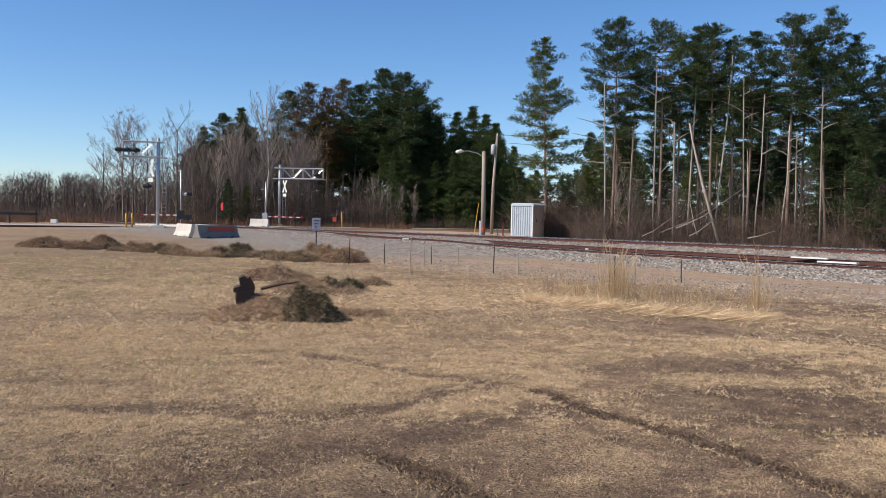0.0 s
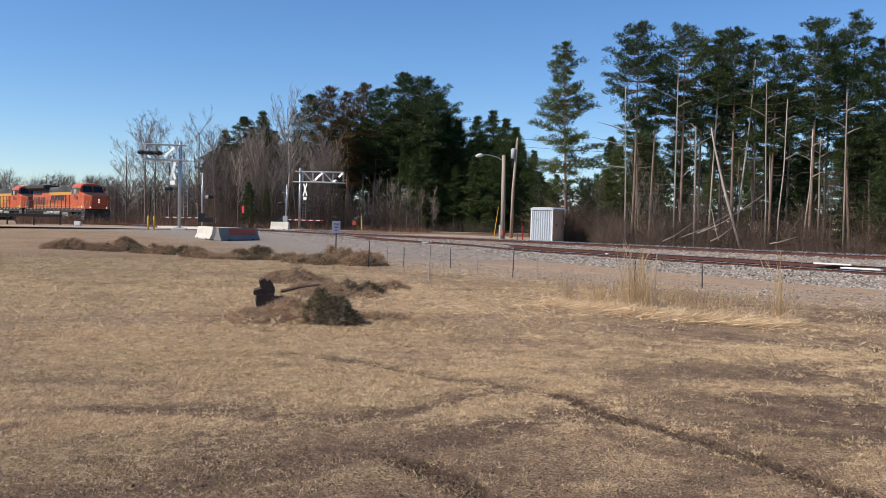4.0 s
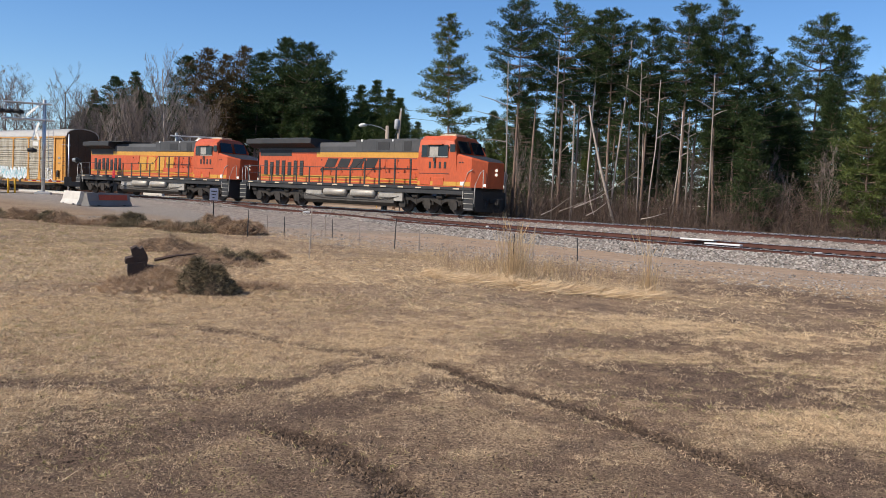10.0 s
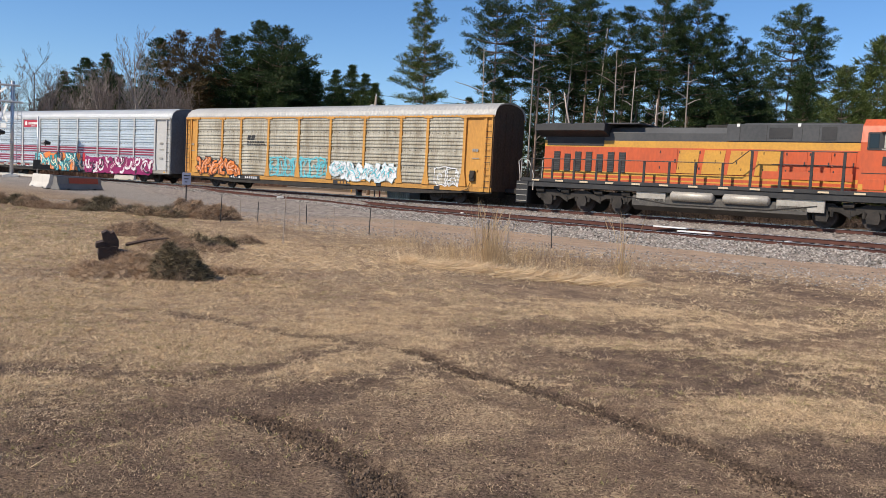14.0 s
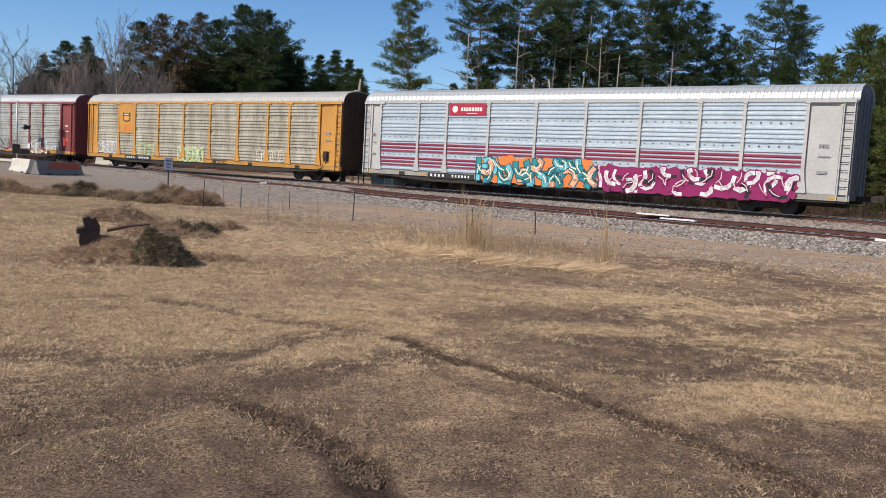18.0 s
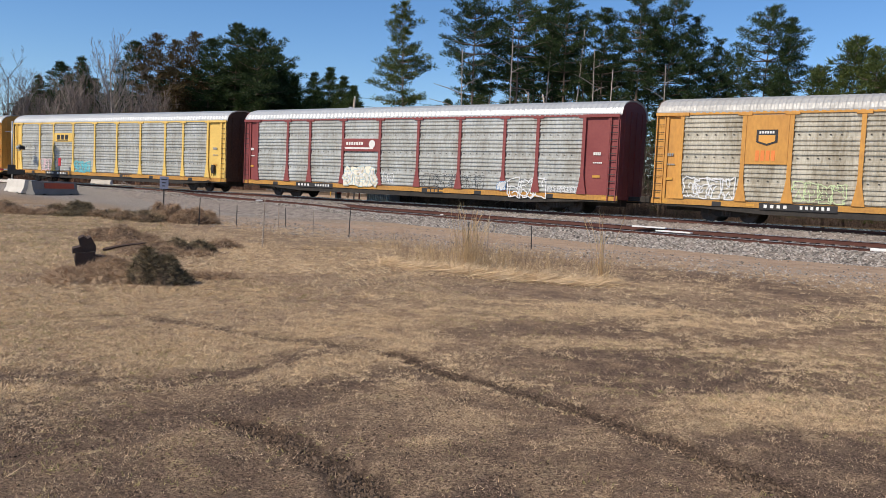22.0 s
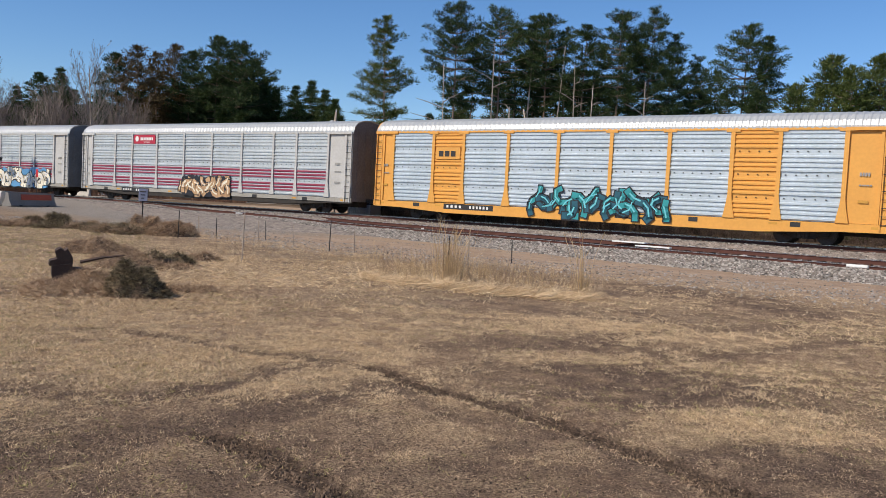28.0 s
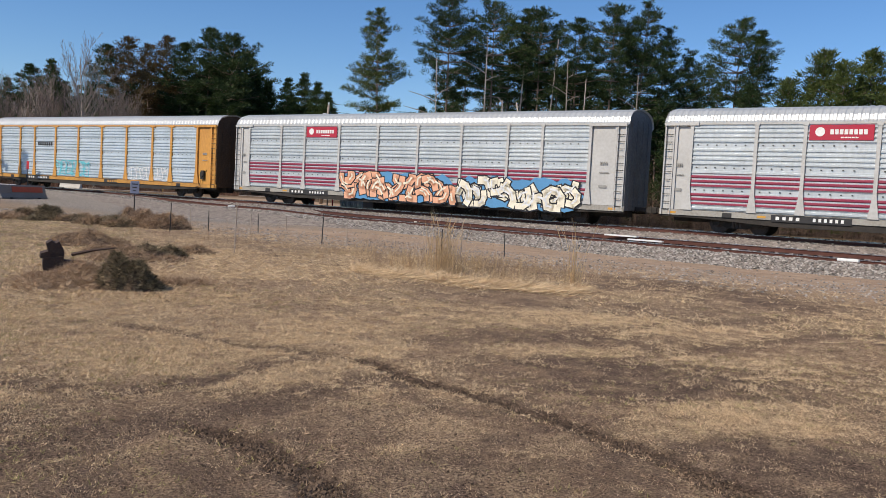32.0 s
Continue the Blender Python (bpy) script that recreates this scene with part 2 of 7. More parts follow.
def rut_at(x, y):
    dark = deep = 0.0
    wob = noise.noise(Vector((x * 2.1, y * 2.1, 7))) + 0.6 * noise.noise(Vector((x * 6.5, y * 6.5, 17)))
    for line, half, much, low in RUTS:
        near = 9.0
        for (ax, ay), (bx, by) in zip(line, line[1:]):
            dx, dy = bx - ax, by - ay
            t = min(max(((x - ax) * dx + (y - ay) * dy) / (dx * dx + dy * dy), 0), 1)
            near = min(near, math.hypot(x - ax - t * dx, y - ay - t * dy))
        near += wob * half * 0.55
        k = 1 - smooth(half * 0.35, half * 1.25, near)
        dark, deep = max(dark, much * k), max(deep, low * k)
    return dark, deep


def spot_sum(x, y, spots):
    best = 0.0
    for sx, sy, rx, ry, much in spots:
        d = ((x - sx) / rx) ** 2 + ((y - sy) / ry) ** 2
        if d < 2.6:
            best = max(best, much * (1 - smooth(0.15, 2.6, d)))
    return best


def field_marks(x, y):
    """How bare the soil is and how thick the straw lies, each 0 to 1."""
    cell = cell_of(x, y)
    if cell in MARK_CELLS:
        return MARK_CELLS[cell]
    near = math.hypot(x, y)
    big = noise.noise(Vector((x * 0.34, y * 0.34, 11))) + 0.45 * noise.noise(Vector((x * 1.1, y * 1.1, 2)))
    mid = noise.noise(Vector((x * 2.6, y * 2.6, 4))) + 0.6 * noise.noise(Vector((x * 6.0, y * 6.0, 6)))
    lean = 0.25 * smooth(-1.0, 4.0, x) + 0.36 * (1 - smooth(4.6, 7.8, near))
    soil = 0.92 * smooth(0.0, 0.62, lean + 0.45 * big + 0.5 * mid)
    soil = max(soil, spot_sum(x, y, SOIL_SPOTS) * (0.75 + 0.5 * mid), rut_depth(x, y))
    straw_ = smooth(0.12, 0.72, 0.55 - 0.95 * lean + 0.55 * noise.noise(Vector((x * 0.42, y * 0.42, 21))) + 0.60 * mid)
    straw_ = max(straw_, spot_sum(x, y, STRAW_SPOTS) * (0.85 + 0.4 * mid))
    soil *= 1 - 0.8 * spot_sum(x, y, STRAW_SPOTS)
    out = min(1.0, max(0.0, soil)), min(1.0, max(0.02, straw_ * (1 - 0.85 * max(rut_depth(x, y), spot_sum(x, y, SOIL_SPOTS) * 0.8))))
    MARK_CELLS[cell] = out
    return out


def crumple(x, y):
    """Fine unevenness of the turf near the viewer."""
    return 0.020 * noise.noise(Vector((x * 2.6, y * 2.6, 5))) + 0.016 * noise.noise(Vector((x * 6.5, y * 6.5, 9))) + 0.010 * noise.noise(Vector((x * 13, y * 13, 19)))


def spaced(marks):
    """Coordinates from rows of (from, to, step)."""
    out = []
    for a, b, st in marks:
        n = max(1, round((b - a) / st))
        out += [a + (b - a) * i / n for i in range(n)]
    return out + [marks[-1][1]]


# ---- ground sheet ----
def ground_material():
    m = bpy.data.materials.new("dry_mown_field")
    m.use_nodes = True
    N, L = m.node_tree.nodes, m.node_tree.links
    b = N["Principled BSDF"]
    b.inputs["Roughness"].default_value, b.inputs["Specular IOR Level"].default_value = 0.95, 0.1
    g = N.new("ShaderNodeNewGeometry")

    def nz(scale, detail=5, rough=0.6, stretch=None):
        n = N.new("ShaderNodeTexNoise")
        n.inputs["Scale"].default_value, n.inputs["Detail"].default_value, n.inputs["Roughness"].default_value = scale, detail, rough
        if stretch:
            mp = N.new("ShaderNodeMapping")
            mp.inputs["Scale"].default_value = stretch
            L.new(g.outputs["Position"], mp.inputs[0])
            L.new(mp.outputs[0], n.inputs["Vector"])
        else:
            L.new(g.outputs["Position"], n.inputs["Vector"])
        return n.outputs[0]

    def ramp(src, lo, hi, top=1.0):
        r = N.new("ShaderNodeMapRange")
        r.inputs[1].default_value, r.inputs[2].default_value, r.inputs[4].default_value = lo, hi, top
        L.new(src, r.inputs[0])
        return r.outputs[0]

    def mix(fac, a, c):
        x = N.new("ShaderNodeMix")
        x.data_type = "RGBA"
        L.new(fac, x.inputs[0])
        for sock, val in ((x.inputs[6], a), (x.inputs[7], c)):
            if isinstance(val, tuple):
                sock.default_value = (*val, 1)
            else:
                L.new(val, sock)
        return x.outputs[2]

    def attr(name):
        a = N.new("ShaderNodeAttribute")
        a.attribute_name = name
        return a.outputs["Fac"]

    thatch = mix(ramp(nz(52, 3, 0.7), 0.42, 0.60), (0.125, 0.080, 0.053), (0.80, 0.570, 0.345))
    thatch = mix(ramp(nz(15, 3, 0.6), 0.46, 0.62, 0.65), thatch, mix(ramp(nz(70, 3, 0.7), 0.42, 0.60), (0.105, 0.066, 0.045), (0.56, 0.375, 0.235)))
    thatch = mix(ramp(nz(0.55, 9, 0.82), 0.48, 0.58, 0.6), thatch, mix(ramp(nz(30, 5, 0.7), 0.35, 0.7), (0.085, 0.052, 0.037), (0.38, 0.235, 0.152)))
    thatch = mix(ramp(nz(0.9, 5, 0.7), 0.54, 0.70, 0.35), thatch, mix(ramp(nz(40, 4), 0.35, 0.65), (0.10, 0.090, 0.036), (0.44, 0.36, 0.17)))
    fibre = N.new("ShaderNodeMath")
    fibre.operation = "MAXIMUM"
    L.new(nz(46, 4, 0.7, (0.22, 1, 1)), fibre.inputs[0])
    L.new(nz(46, 4, 0.7, (1, 0.25, 1)), fibre.inputs[1])
    thatch = mix(ramp(fibre.outputs[0], 0.60, 0.66, 0.85), thatch, (0.74, 0.55, 0.33))
    soil = mix(ramp(nz(62, 3, 0.7), 0.40, 0.62), (0.045, 0.030, 0.023), (0.29, 0.192, 0.136))
    soil = mix(ramp(nz(9, 5, 0.7), 0.50, 0.66, 0.6), soil, mix(ramp(nz(34, 6, 0.8), 0.40, 0.62), (0.034, 0.026, 0.017), (0.185, 0.134, 0.090)))
    thatch = mix(ramp(nz(4.5, 7, 0.75), 0.50, 0.62, 0.7), thatch, mix(ramp(nz(60, 3, 0.7), 0.42, 0.60), (0.085, 0.055, 0.038), (0.36, 0.240, 0.155)))
    pale = mix(ramp(nz(48, 4, 0.75), 0.42, 0.60), (0.20, 0.135, 0.080), (0.92, 0.70, 0.42))
    thatch = mix(attr("straw"), thatch, pale)
    col = mix(attr("soil"), thatch, soil)
    turned = mix(ramp(nz(55, 4, 0.75), 0.42, 0.62), (0.022, 0.015, 0.011), (0.125, 0.085, 0.060))
    col = mix(attr("rut"), col, turned)
    grav = mix(ramp(nz(1.1, 8, 0.8), 0.38, 0.62), (0.34, 0.23, 0.155), (0.50, 0.365, 0.255))
    col = mix(attr("gravel"), col, grav)
    stone = mix(ramp(nz(20, 6, 0.8), 0.40, 0.62), (0.12, 0.105, 0.09), (0.46, 0.42, 0.375))
    col = mix(attr("stone"), col, stone)
    wood = mix(ramp(nz(3, 6, 0.75), 0.35, 0.7), (0.07, 0.045, 0.028), (0.22, 0.15, 0.09))
    col = mix(attr("litter"), col, wood)
    L.new(col, b.inputs["Base Color"])
    bp = N.new("ShaderNodeBump")
    bp.inputs["Strength"].default_value, bp.inputs["Distance"].default_value = 1.0, 0.05
    L.new(nz(26, 6, 0.75), bp.inputs["Height"])
    L.new(bp.outputs[0], b.inputs["Normal"])
    return m


def make_ground():
    xs = spaced(((-2500, -600, 380), (-600, -120, 60), (-120, -40, 8), (-40, -12, 1.4), (-12, -4, 0.16), (-4, 7, 0.075), (7, 14, 0.16), (14, 45, 1.2), (45, 140, 8), (140, 600, 60), (600, 2500, 380)))
    ys = spaced(((-900, -100, 200), (-100, -10, 15), (-10, 3.5, 1.5), (3.5, 10, 0.075), (10, 20, 0.16), (20, 60, 0.8), (60, 130, 3), (130, 400, 30), (400, 3500, 400)))
    vs, soil, gravel, litter, pale, stone, rut = [], [], [], [], [], [], []
    for y in ys:
        for x in xs:
            z = land_z(x, y)
            near = 3.5 < y < 22 and -12 < x < 14
            if near:
                z += crumple(x, y) - 0.045 * rut_marks(x, y)[1]
            vs.append((x, y, z))
            s, o = line_coords(x, y)
            bare = field_marks(x, y)[0] if near else 0.35 + 0.3 * noise.noise(Vector((x * 0.3, y * 0.3, 11)))
            side = 1 - smooth(1.6, 2.7, abs(o + 12.8 + 0.5 * noise.noise(Vector((s * 0.1, 0, 0)))))
            apron = smooth(-21.5, -17.5, o + 1.2 * noise.noise(Vector((x * 0.3, y * 0.3, 0)))) * (1 - smooth(-7, -5, o)) * smooth(-36, -20, s)
            yard = smooth(2.5, 4, o) * (1 - smooth(17, 22, o)) * smooth(-64, -58, s) * (1 - smooth(-36, -31, s))
            cross = 0.3 * smooth(-95, -90, s) * (1 - smooth(-64, -60, s)) * smooth(-14, -10, o) * (1 - smooth(24, 30, o))
            gravel.append(min(1.0, max(side * smooth(-38, -25, s), 0.75 * apron, yard, cross)))
            soil.append((1 - gravel[-1]) * bare)
            stone.append(0.85 * smooth(-90, -74, s) * (1 - smooth(-36, -24, s)) * smooth(-17, -11, o + 2.0 * noise.noise(Vector((x * 0.25, y * 0.25, 8)))) * (1 - smooth(-1, 1, o)))
            rut.append(0.9 * smooth(0.18, 0.8, rut_marks(x, y)[1]) if near else 0.0)
            pale.append(0.5 * field_marks(x, y)[1] ** 1.5 if near else 0.2)
            litter.append(smooth(6, 9, o) * (1 - max(yard, cross)))
    nx = len(xs)
    fs = [(j * nx + i, j * nx + i + 1, (j + 1) * nx + i + 1, (j + 1) * nx + i) for j in range(len(ys) - 1) for i in range(nx - 1)]
    me = bpy.data.meshes.new("ground")
    me.from_pydata(vs, [], fs)
    for name, vals in (("soil", soil), ("gravel", gravel), ("litter", litter), ("straw", pale), ("stone", stone), ("rut", rut)):
        me.attributes.new(name, "FLOAT", "POINT").data.foreach_set("value", vals)
    me.polygons.foreach_set("use_smooth", [True] * len(me.polygons))
    me.materials.append(ground_material())
    return tagged(new("ground", me), "dry mown field of straw and bare soil with tyre ruts", "ground", kind="structure")


make_ground()

# ---- railway: ballast, ties, rails ----
ballast_mat = surf("ballast_stone", (0.34, 0.285, 0.24), (0.09, 0.073, 0.06), rough=0.9, scale=4, fine=17, amount=1.0, bump=1.0, bscale=16)
stone_mat = island("loose_stone", (0.53, 0.475, 0.42), (0.09, 0.08, 0.07), 0.9)
rail_side = surf("rail_steel_rust", (0.085, 0.034, 0.025), (0.17, 0.070, 0.050), rough=0.7, metal=0.4, scale=2, fine=20)
rail_top = surf("rail_head_polished", (0.55, 0.54, 0.53), (0.38, 0.36, 0.35), rough=0.28, metal=1.0, scale=1, fine=6, amount=0.5, bump=0.05)
tie_mat = surf("creosoted_timber", (0.060, 0.036, 0.027), (0.16, 0.105, 0.08), rough=0.9, scale=2, fine=25, bump=0.7, rnd=0.35, stretch=(1, 0.25, 1))


def ballast_top(s, o):
    """Height of the stone bed."""
    zm, zs, os_ = RAIL_Z - 0.19, siding_z(s) - 0.19, siding_o(s)
    bed = lambda d, top, wide, run: top - max(0.0, abs(d) - wide) * run
    a = bed(o, zm, 1.9, 0.42)
    if o > 0:
        a = bed(o, zm, 2.2, 0.12)
    spread = smooth(-66, -56, s) * (1 - smooth(-38, -24, s))
    c = bed(o - os_, zs - 0.02, 1.55 + 1.2 * spread, 0.34 - 0.24 * spread)
    if os_ < o < 0:
        c = max(c, zs + (zm - zs) * (o - os_) / max(0.01, -os_) - 0.10) if os_ < -3.4 else max(c, min(zs, zm) - 0.02)
    return max(a, c)


def make_ballast():
    ss = spaced(((-190, -70, 3.0), (-70, 30, 0.6), (30, 90, 3.0)))
    os_ = spaced(((-12, -1, 0.28), (-1, 6, 0.5)))
    v, f = [], []
    for s in ss:
        for o in os_:
            x, y = on_line(s, o)
            z = ballast_top(s, o) + 0.05 * noise.noise(Vector((x * 2.3, y * 2.3, 1)))
            v.append((x, y, max(z, land_z(x, y) - 0.12)))
    n = len(os_)
    f = [(i * n + j, (i + 1) * n + j, (i + 1) * n + j + 1, i * n + j + 1) for i in range(len(ss) - 1) for j in range(n - 1)]
    me = bpy.data.meshes.new("ballast")
    me.from_pydata(v, [], f)
    me.materials.append(ballast_mat)
    ob = tagged(new("ballast", me), "bed of pale grey crushed stone under the rails", "ballast", kind="structure")
    rnd = random.Random(5)
    v, f = [], []
    for _ in range(26000):
        s = rnd.uniform(-75, 12) if rnd.random() < 0.6 else rnd.uniform(-42, 6)
        o = siding_o(s) - rnd.uniform(1.0, 2.8) if rnd.random() < 0.7 else rnd.uniform(siding_o(s), 0)
        x, y = on_line(s, o)
        zb, zl = ballast_top(s, o), land_z(x, y)
        if zb < zl - 0.05:
            continue
        r = rnd.uniform(0.025, 0.062)
        n, a = len(v), rnd.uniform(0, 6.3)
        z = max(zb + 0.05 * noise.noise(Vector((x * 2.3, y * 2.3, 1))), zl) + r * 0.35
        for k in range(3):
            w = a + k * 2.09 + rnd.uniform(-0.3, 0.3)
            v.append((x + r * math.cos(w), y + r * math.sin(w), z - r * 0.5))
            v.append((x + 0.75 * r * math.cos(w + 0.8), y + 0.75 * r * math.sin(w + 0.8), z + r * rnd.uniform(0.1, 0.5)))
        f += [(n + 1, n + 3, n + 5), (n, n + 2, n + 1), (n + 2, n + 3, n + 1), (n + 2, n + 4, n + 3), (n + 4, n + 5, n + 3), (n + 4, n, n + 5), (n, n + 1, n + 5)]
    me = bpy.data.meshes.new("ballast_stones")
    me.from_pydata(v, [], f)
    me.materials.append(stone_mat)
    tagged(new("ballast_stones", me), "loose pale grey crushed stones along the track", "stones", kind="stuff")
    return ob


make_ballast()


def rail_shape(path, head=False):
    """Rail profile along points of (x, y, z of the head)."""
    prof = [(-0.035, -0.02), (-0.035, -0.035), (-0.010, -0.05), (-0.010, -0.14), (-0.07, -0.155), (-0.07, -0.17), (0.07, -0.17), (0.07, -0.155), (0.010, -0.14), (0.010, -0.05), (0.035, -0.035), (0.035, -0.02)]
    if head:
        prof = [(-0.036, -0.022), (0.036, -0.022), (0.036, -0.006), (0.026, 0.0), (-0.026, 0.0), (-0.036, -0.006)]
    sh, m = Shape(), len(prof)
    for i, p in enumerate(path):
        a, b = Vector(path[max(i - 1, 0)]), Vector(path[min(i + 1, len(path) - 1)])
        d = (b - a).normalized()
        n = Vector((d.y, -d.x, 0)).normalized()
        sh.v += [(p[0] + n.x * u, p[1] + n.y * u, p[2] + w) for u, w in prof]
    for i in range(len(path) - 1):
        sh.f += [(i * m + k, i * m + (k + 1) % m, (i + 1) * m + (k + 1) % m, (i + 1) * m + k) for k in range(m)]
    return sh


def make_track(name, label, s0, s1, off, height, tie_from, tie_to, cant=0.0):
    """cant: how much higher the outer rail lies."""
    root = tagged(new(name), label, "railway track", kind="structure")
    for side in (-0.7525, 0.7525):
        path = [(*on_line(s, off(s) + side), height(s) + math.copysign(cant / 2, side) * smooth(-50, -30, s)) for s in spaced(((s0, s1, 1.5),))]
        r = part("rail", rail_shape(path), rail_side, root, "rust brown steel rail")
        part("rail_head", rail_shape(path, True), rail_top, r, "polished running surface")
    tie = Shape().box(-0.115, 0.115, -1.3, 1.3, -0.18, 0.0, 0.012).mesh("tie")
    far = Shape()
    n = round((s1 - s0) / 0.52)
    for i in range(n):
        s = s0 + i * 0.52
        x, y = on_line(s, off(s))
        m = pose(x, y, height(s) - 0.168, math.degrees(cant / 1.5) * smooth(-50, -30, s), 0, math.degrees(line_turn(s)) + math.sin(i * 12.9) * 1.3)
        if tie_from <= s <= tie_to:
            t = part("tie", tie, tie_mat, root)
            t.matrix_basis = m
        else:
            b = Shape().box(-0.115, 0.115, -1.3, 1.3, -0.18, 0.0).moved(m)
            k = len(far.v)
            far.v += b.v
            far.f += [tuple(k + a for a in q) for q in b.f]
    if far.v:
        tagged(part("ties", far, tie_mat, root), kind="stuff")
    return root


make_track("main_line_track", "main line track of rusty rails on dark timber ties", -190, 90, lambda s: 0.0, lambda s: RAIL_Z, -80, 12)
make_track("siding_track", "siding track of rusty rails on dark timber ties", -58, 60, siding_o, siding_z, -58, 20, 0.15)

# ---- the train ----
orange = surf("loco_orange", (0.57, 0.105, 0.034), (0.38, 0.080, 0.032), rough=0.42, scale=0.8, fine=9, amount=0.7, bump=0.08, stretch=(1, 1, 0.4))
yellow = surf("loco_yellow", (0.62, 0.32, 0.05), (0.40, 0.20, 0.045), rough=0.45, scale=0.8, fine=9, bump=0.08)
black = surf("loco_black", (0.022, 0.022, 0.023), (0.055, 0.052, 0.05), rough=0.6, scale=1.2, fine=9, bump=0.15)
roofgrey = surf("sooty_grey", (0.045, 0.047, 0.05), (0.10, 0.10, 0.10), rough=0.7, scale=0.9, fine=7, bump=0.15)
under = surf("brake_dust_and_shade_black", (0.018, 0.016, 0.014), (0.075, 0.062, 0.052), rough=0.85, scale=2, fine=16, bump=0.4)
tankgrey = surf("dusty_tank_grey", (0.055, 0.050, 0.045), (0.15, 0.135, 0.115), rough=0.75, scale=1.5, fine=10)
silver = surf("dusty_silver", (0.46, 0.42, 0.36), (0.24, 0.215, 0.18), rough=0.5, metal=0.3, scale=2, fine=11)
steel = surf("worn_wheel_steel", (0.075, 0.060, 0.052), (0.035, 0.028, 0.025), rough=0.65, metal=0.3, scale=3, fine=18)
handrail = surf("handrail_paint", (0.020, 0.020, 0.021), (0.06, 0.055, 0.05), rough=0.5, bump=0.05)
white_rail = surf("pale_grab_paint", (0.55, 0.53, 0.48), (0.36, 0.33, 0.28), rough=0.5, bump=0.05)
cream = surf("cream_panel", (0.62, 0.50, 0.34), (0.48, 0.36, 0.22), rough=0.6)
glass = bpy.data.materials.new("dark_cab_glass")
glass.use_nodes = True
glass.node_tree.nodes["Principled BSDF"].inputs["Base Color"].default_value = (0.012, 0.016, 0.02, 1)
glass.node_tree.nodes["Principled BSDF"].inputs["Roughness"].default_value = 0.06
lamp_glow = bpy.data.materials.new("lit_headlight")
lamp_glow.use_nodes = True
lamp_glow.node_tree.nodes["Principled BSDF"].inputs["Emission Color"].default_value = (1.0, 0.9, 0.7, 1)
lamp_glow.node_tree.nodes["Principled BSDF"].inputs["Emission Strength"].default_value = 0.9
red_lens = surf("red_lens", (0.45, 0.012, 0.012), (0.3, 0.01, 0.01), rough=0.25, bump=0)
white_paint = surf("white_paint", (0.78, 0.77, 0.74), (0.60, 0.58, 0.54), rough=0.6, bump=0.1)
faint_mark = surf("faded_stencil", (0.26, 0.25, 0.23), (0.36, 0.35, 0.32), rough=0.6, bump=0.05)
ink = surf("black_lettering", (0.02, 0.02, 0.022), (0.05, 0.045, 0.04), rough=0.6, bump=0.05)

WHEELSETS = []


def by_height(ob, bands):
    """Paint faces of a mesh by the height of their middle: bands are (lowest z, material) from the bottom up."""
    me = ob.data
    me.materials.clear()
    for _, m in bands:
        me.materials.append(m)
    for p in me.polygons:
        z = p.center.z
        p.material_index = max(i for i, (low, _) in enumerate(bands) if z >= low or i == 0)


def wheelset(parent, x, r, gauge=0.75):
    sh = Shape()
    sh.tube([(0, -gauge, 0), (0, gauge, 0)], 0.08, 8)
    for y in (-gauge, gauge):
        d = 0.065 if y > 0 else -0.065
        sh.tube([(0, y - d, 0), (0, y + d, 0)], r, 20)
        sh.tube([(0, y - d * 1.4, 0), (0, y - d, 0)], [r + 0.03, r + 0.03], 20)
        sh.tube([(0, y + d, 0), (0, y + d * 2.2, 0)], [r * 0.36, r * 0.30], 10)
        for k in range(4):
            w = k * math.pi / 2
            sh.box(r * 0.62 * math.cos(w) - 0.05, r * 0.62 * math.cos(w) + 0.05, y + d * 1.0 - 0.012, y + d + 0.012, r * 0.62 * math.sin(w) - 0.05, r * 0.62 * math.sin(w) + 0.05)
    ob = part("wheelset", sh, steel, parent)
    ob.location = (x, 0, r)
    WHEELSETS.append((ob, r))
    return ob


def car_truck(car, x):
    t = part("truck", Shape().box(x - 0.28, x + 0.28, -1.0, 1.0, 0.45, 0.68, 0.03).tube([(x, 0, 0.6), (x, 0, 0.9)], 0.25, 10), under, car, "cast steel bogie black with brake dust")
    for y in (-1.02, 1.02):
        sh = Shape()
        out = [(-1.15, 0.52), (-0.98, 0.66), (-0.55, 0.60), (-0.32, 0.78), (0.32, 0.78), (0.55, 0.60), (0.98, 0.66), (1.15, 0.52), (1.05, 0.33), (0.72, 0.36), (0.42, 0.22), (-0.42, 0.22), (-0.72, 0.36), (-1.05, 0.33)]
        sh.extrude([(x + a, b) for a, b in out], "y", y - 0.07, y + 0.07)
        part("side_frame", sh, under, t)
        sp = Shape()
        for k in (-0.16, 0, 0.16):
            sp.tube([(x + k, y, 0.25), (x + k, y, 0.6)], 0.07, 8)
        sp.moved(Matrix.Translation((0, math.copysign(0.06, y), 0)))
        part("springs", sp, steel, t)
        for k in (-0.88, 0.88):
            part("bearing_cap", Shape().disc((x + k, y + math.copysign(0.1, y), 0.45), (0, 1, 0), 0.13, 0.12, 10), under, t)
    for k in (-0.88, 0.88):
        wheelset(t, x + k, 0.42)
    return t


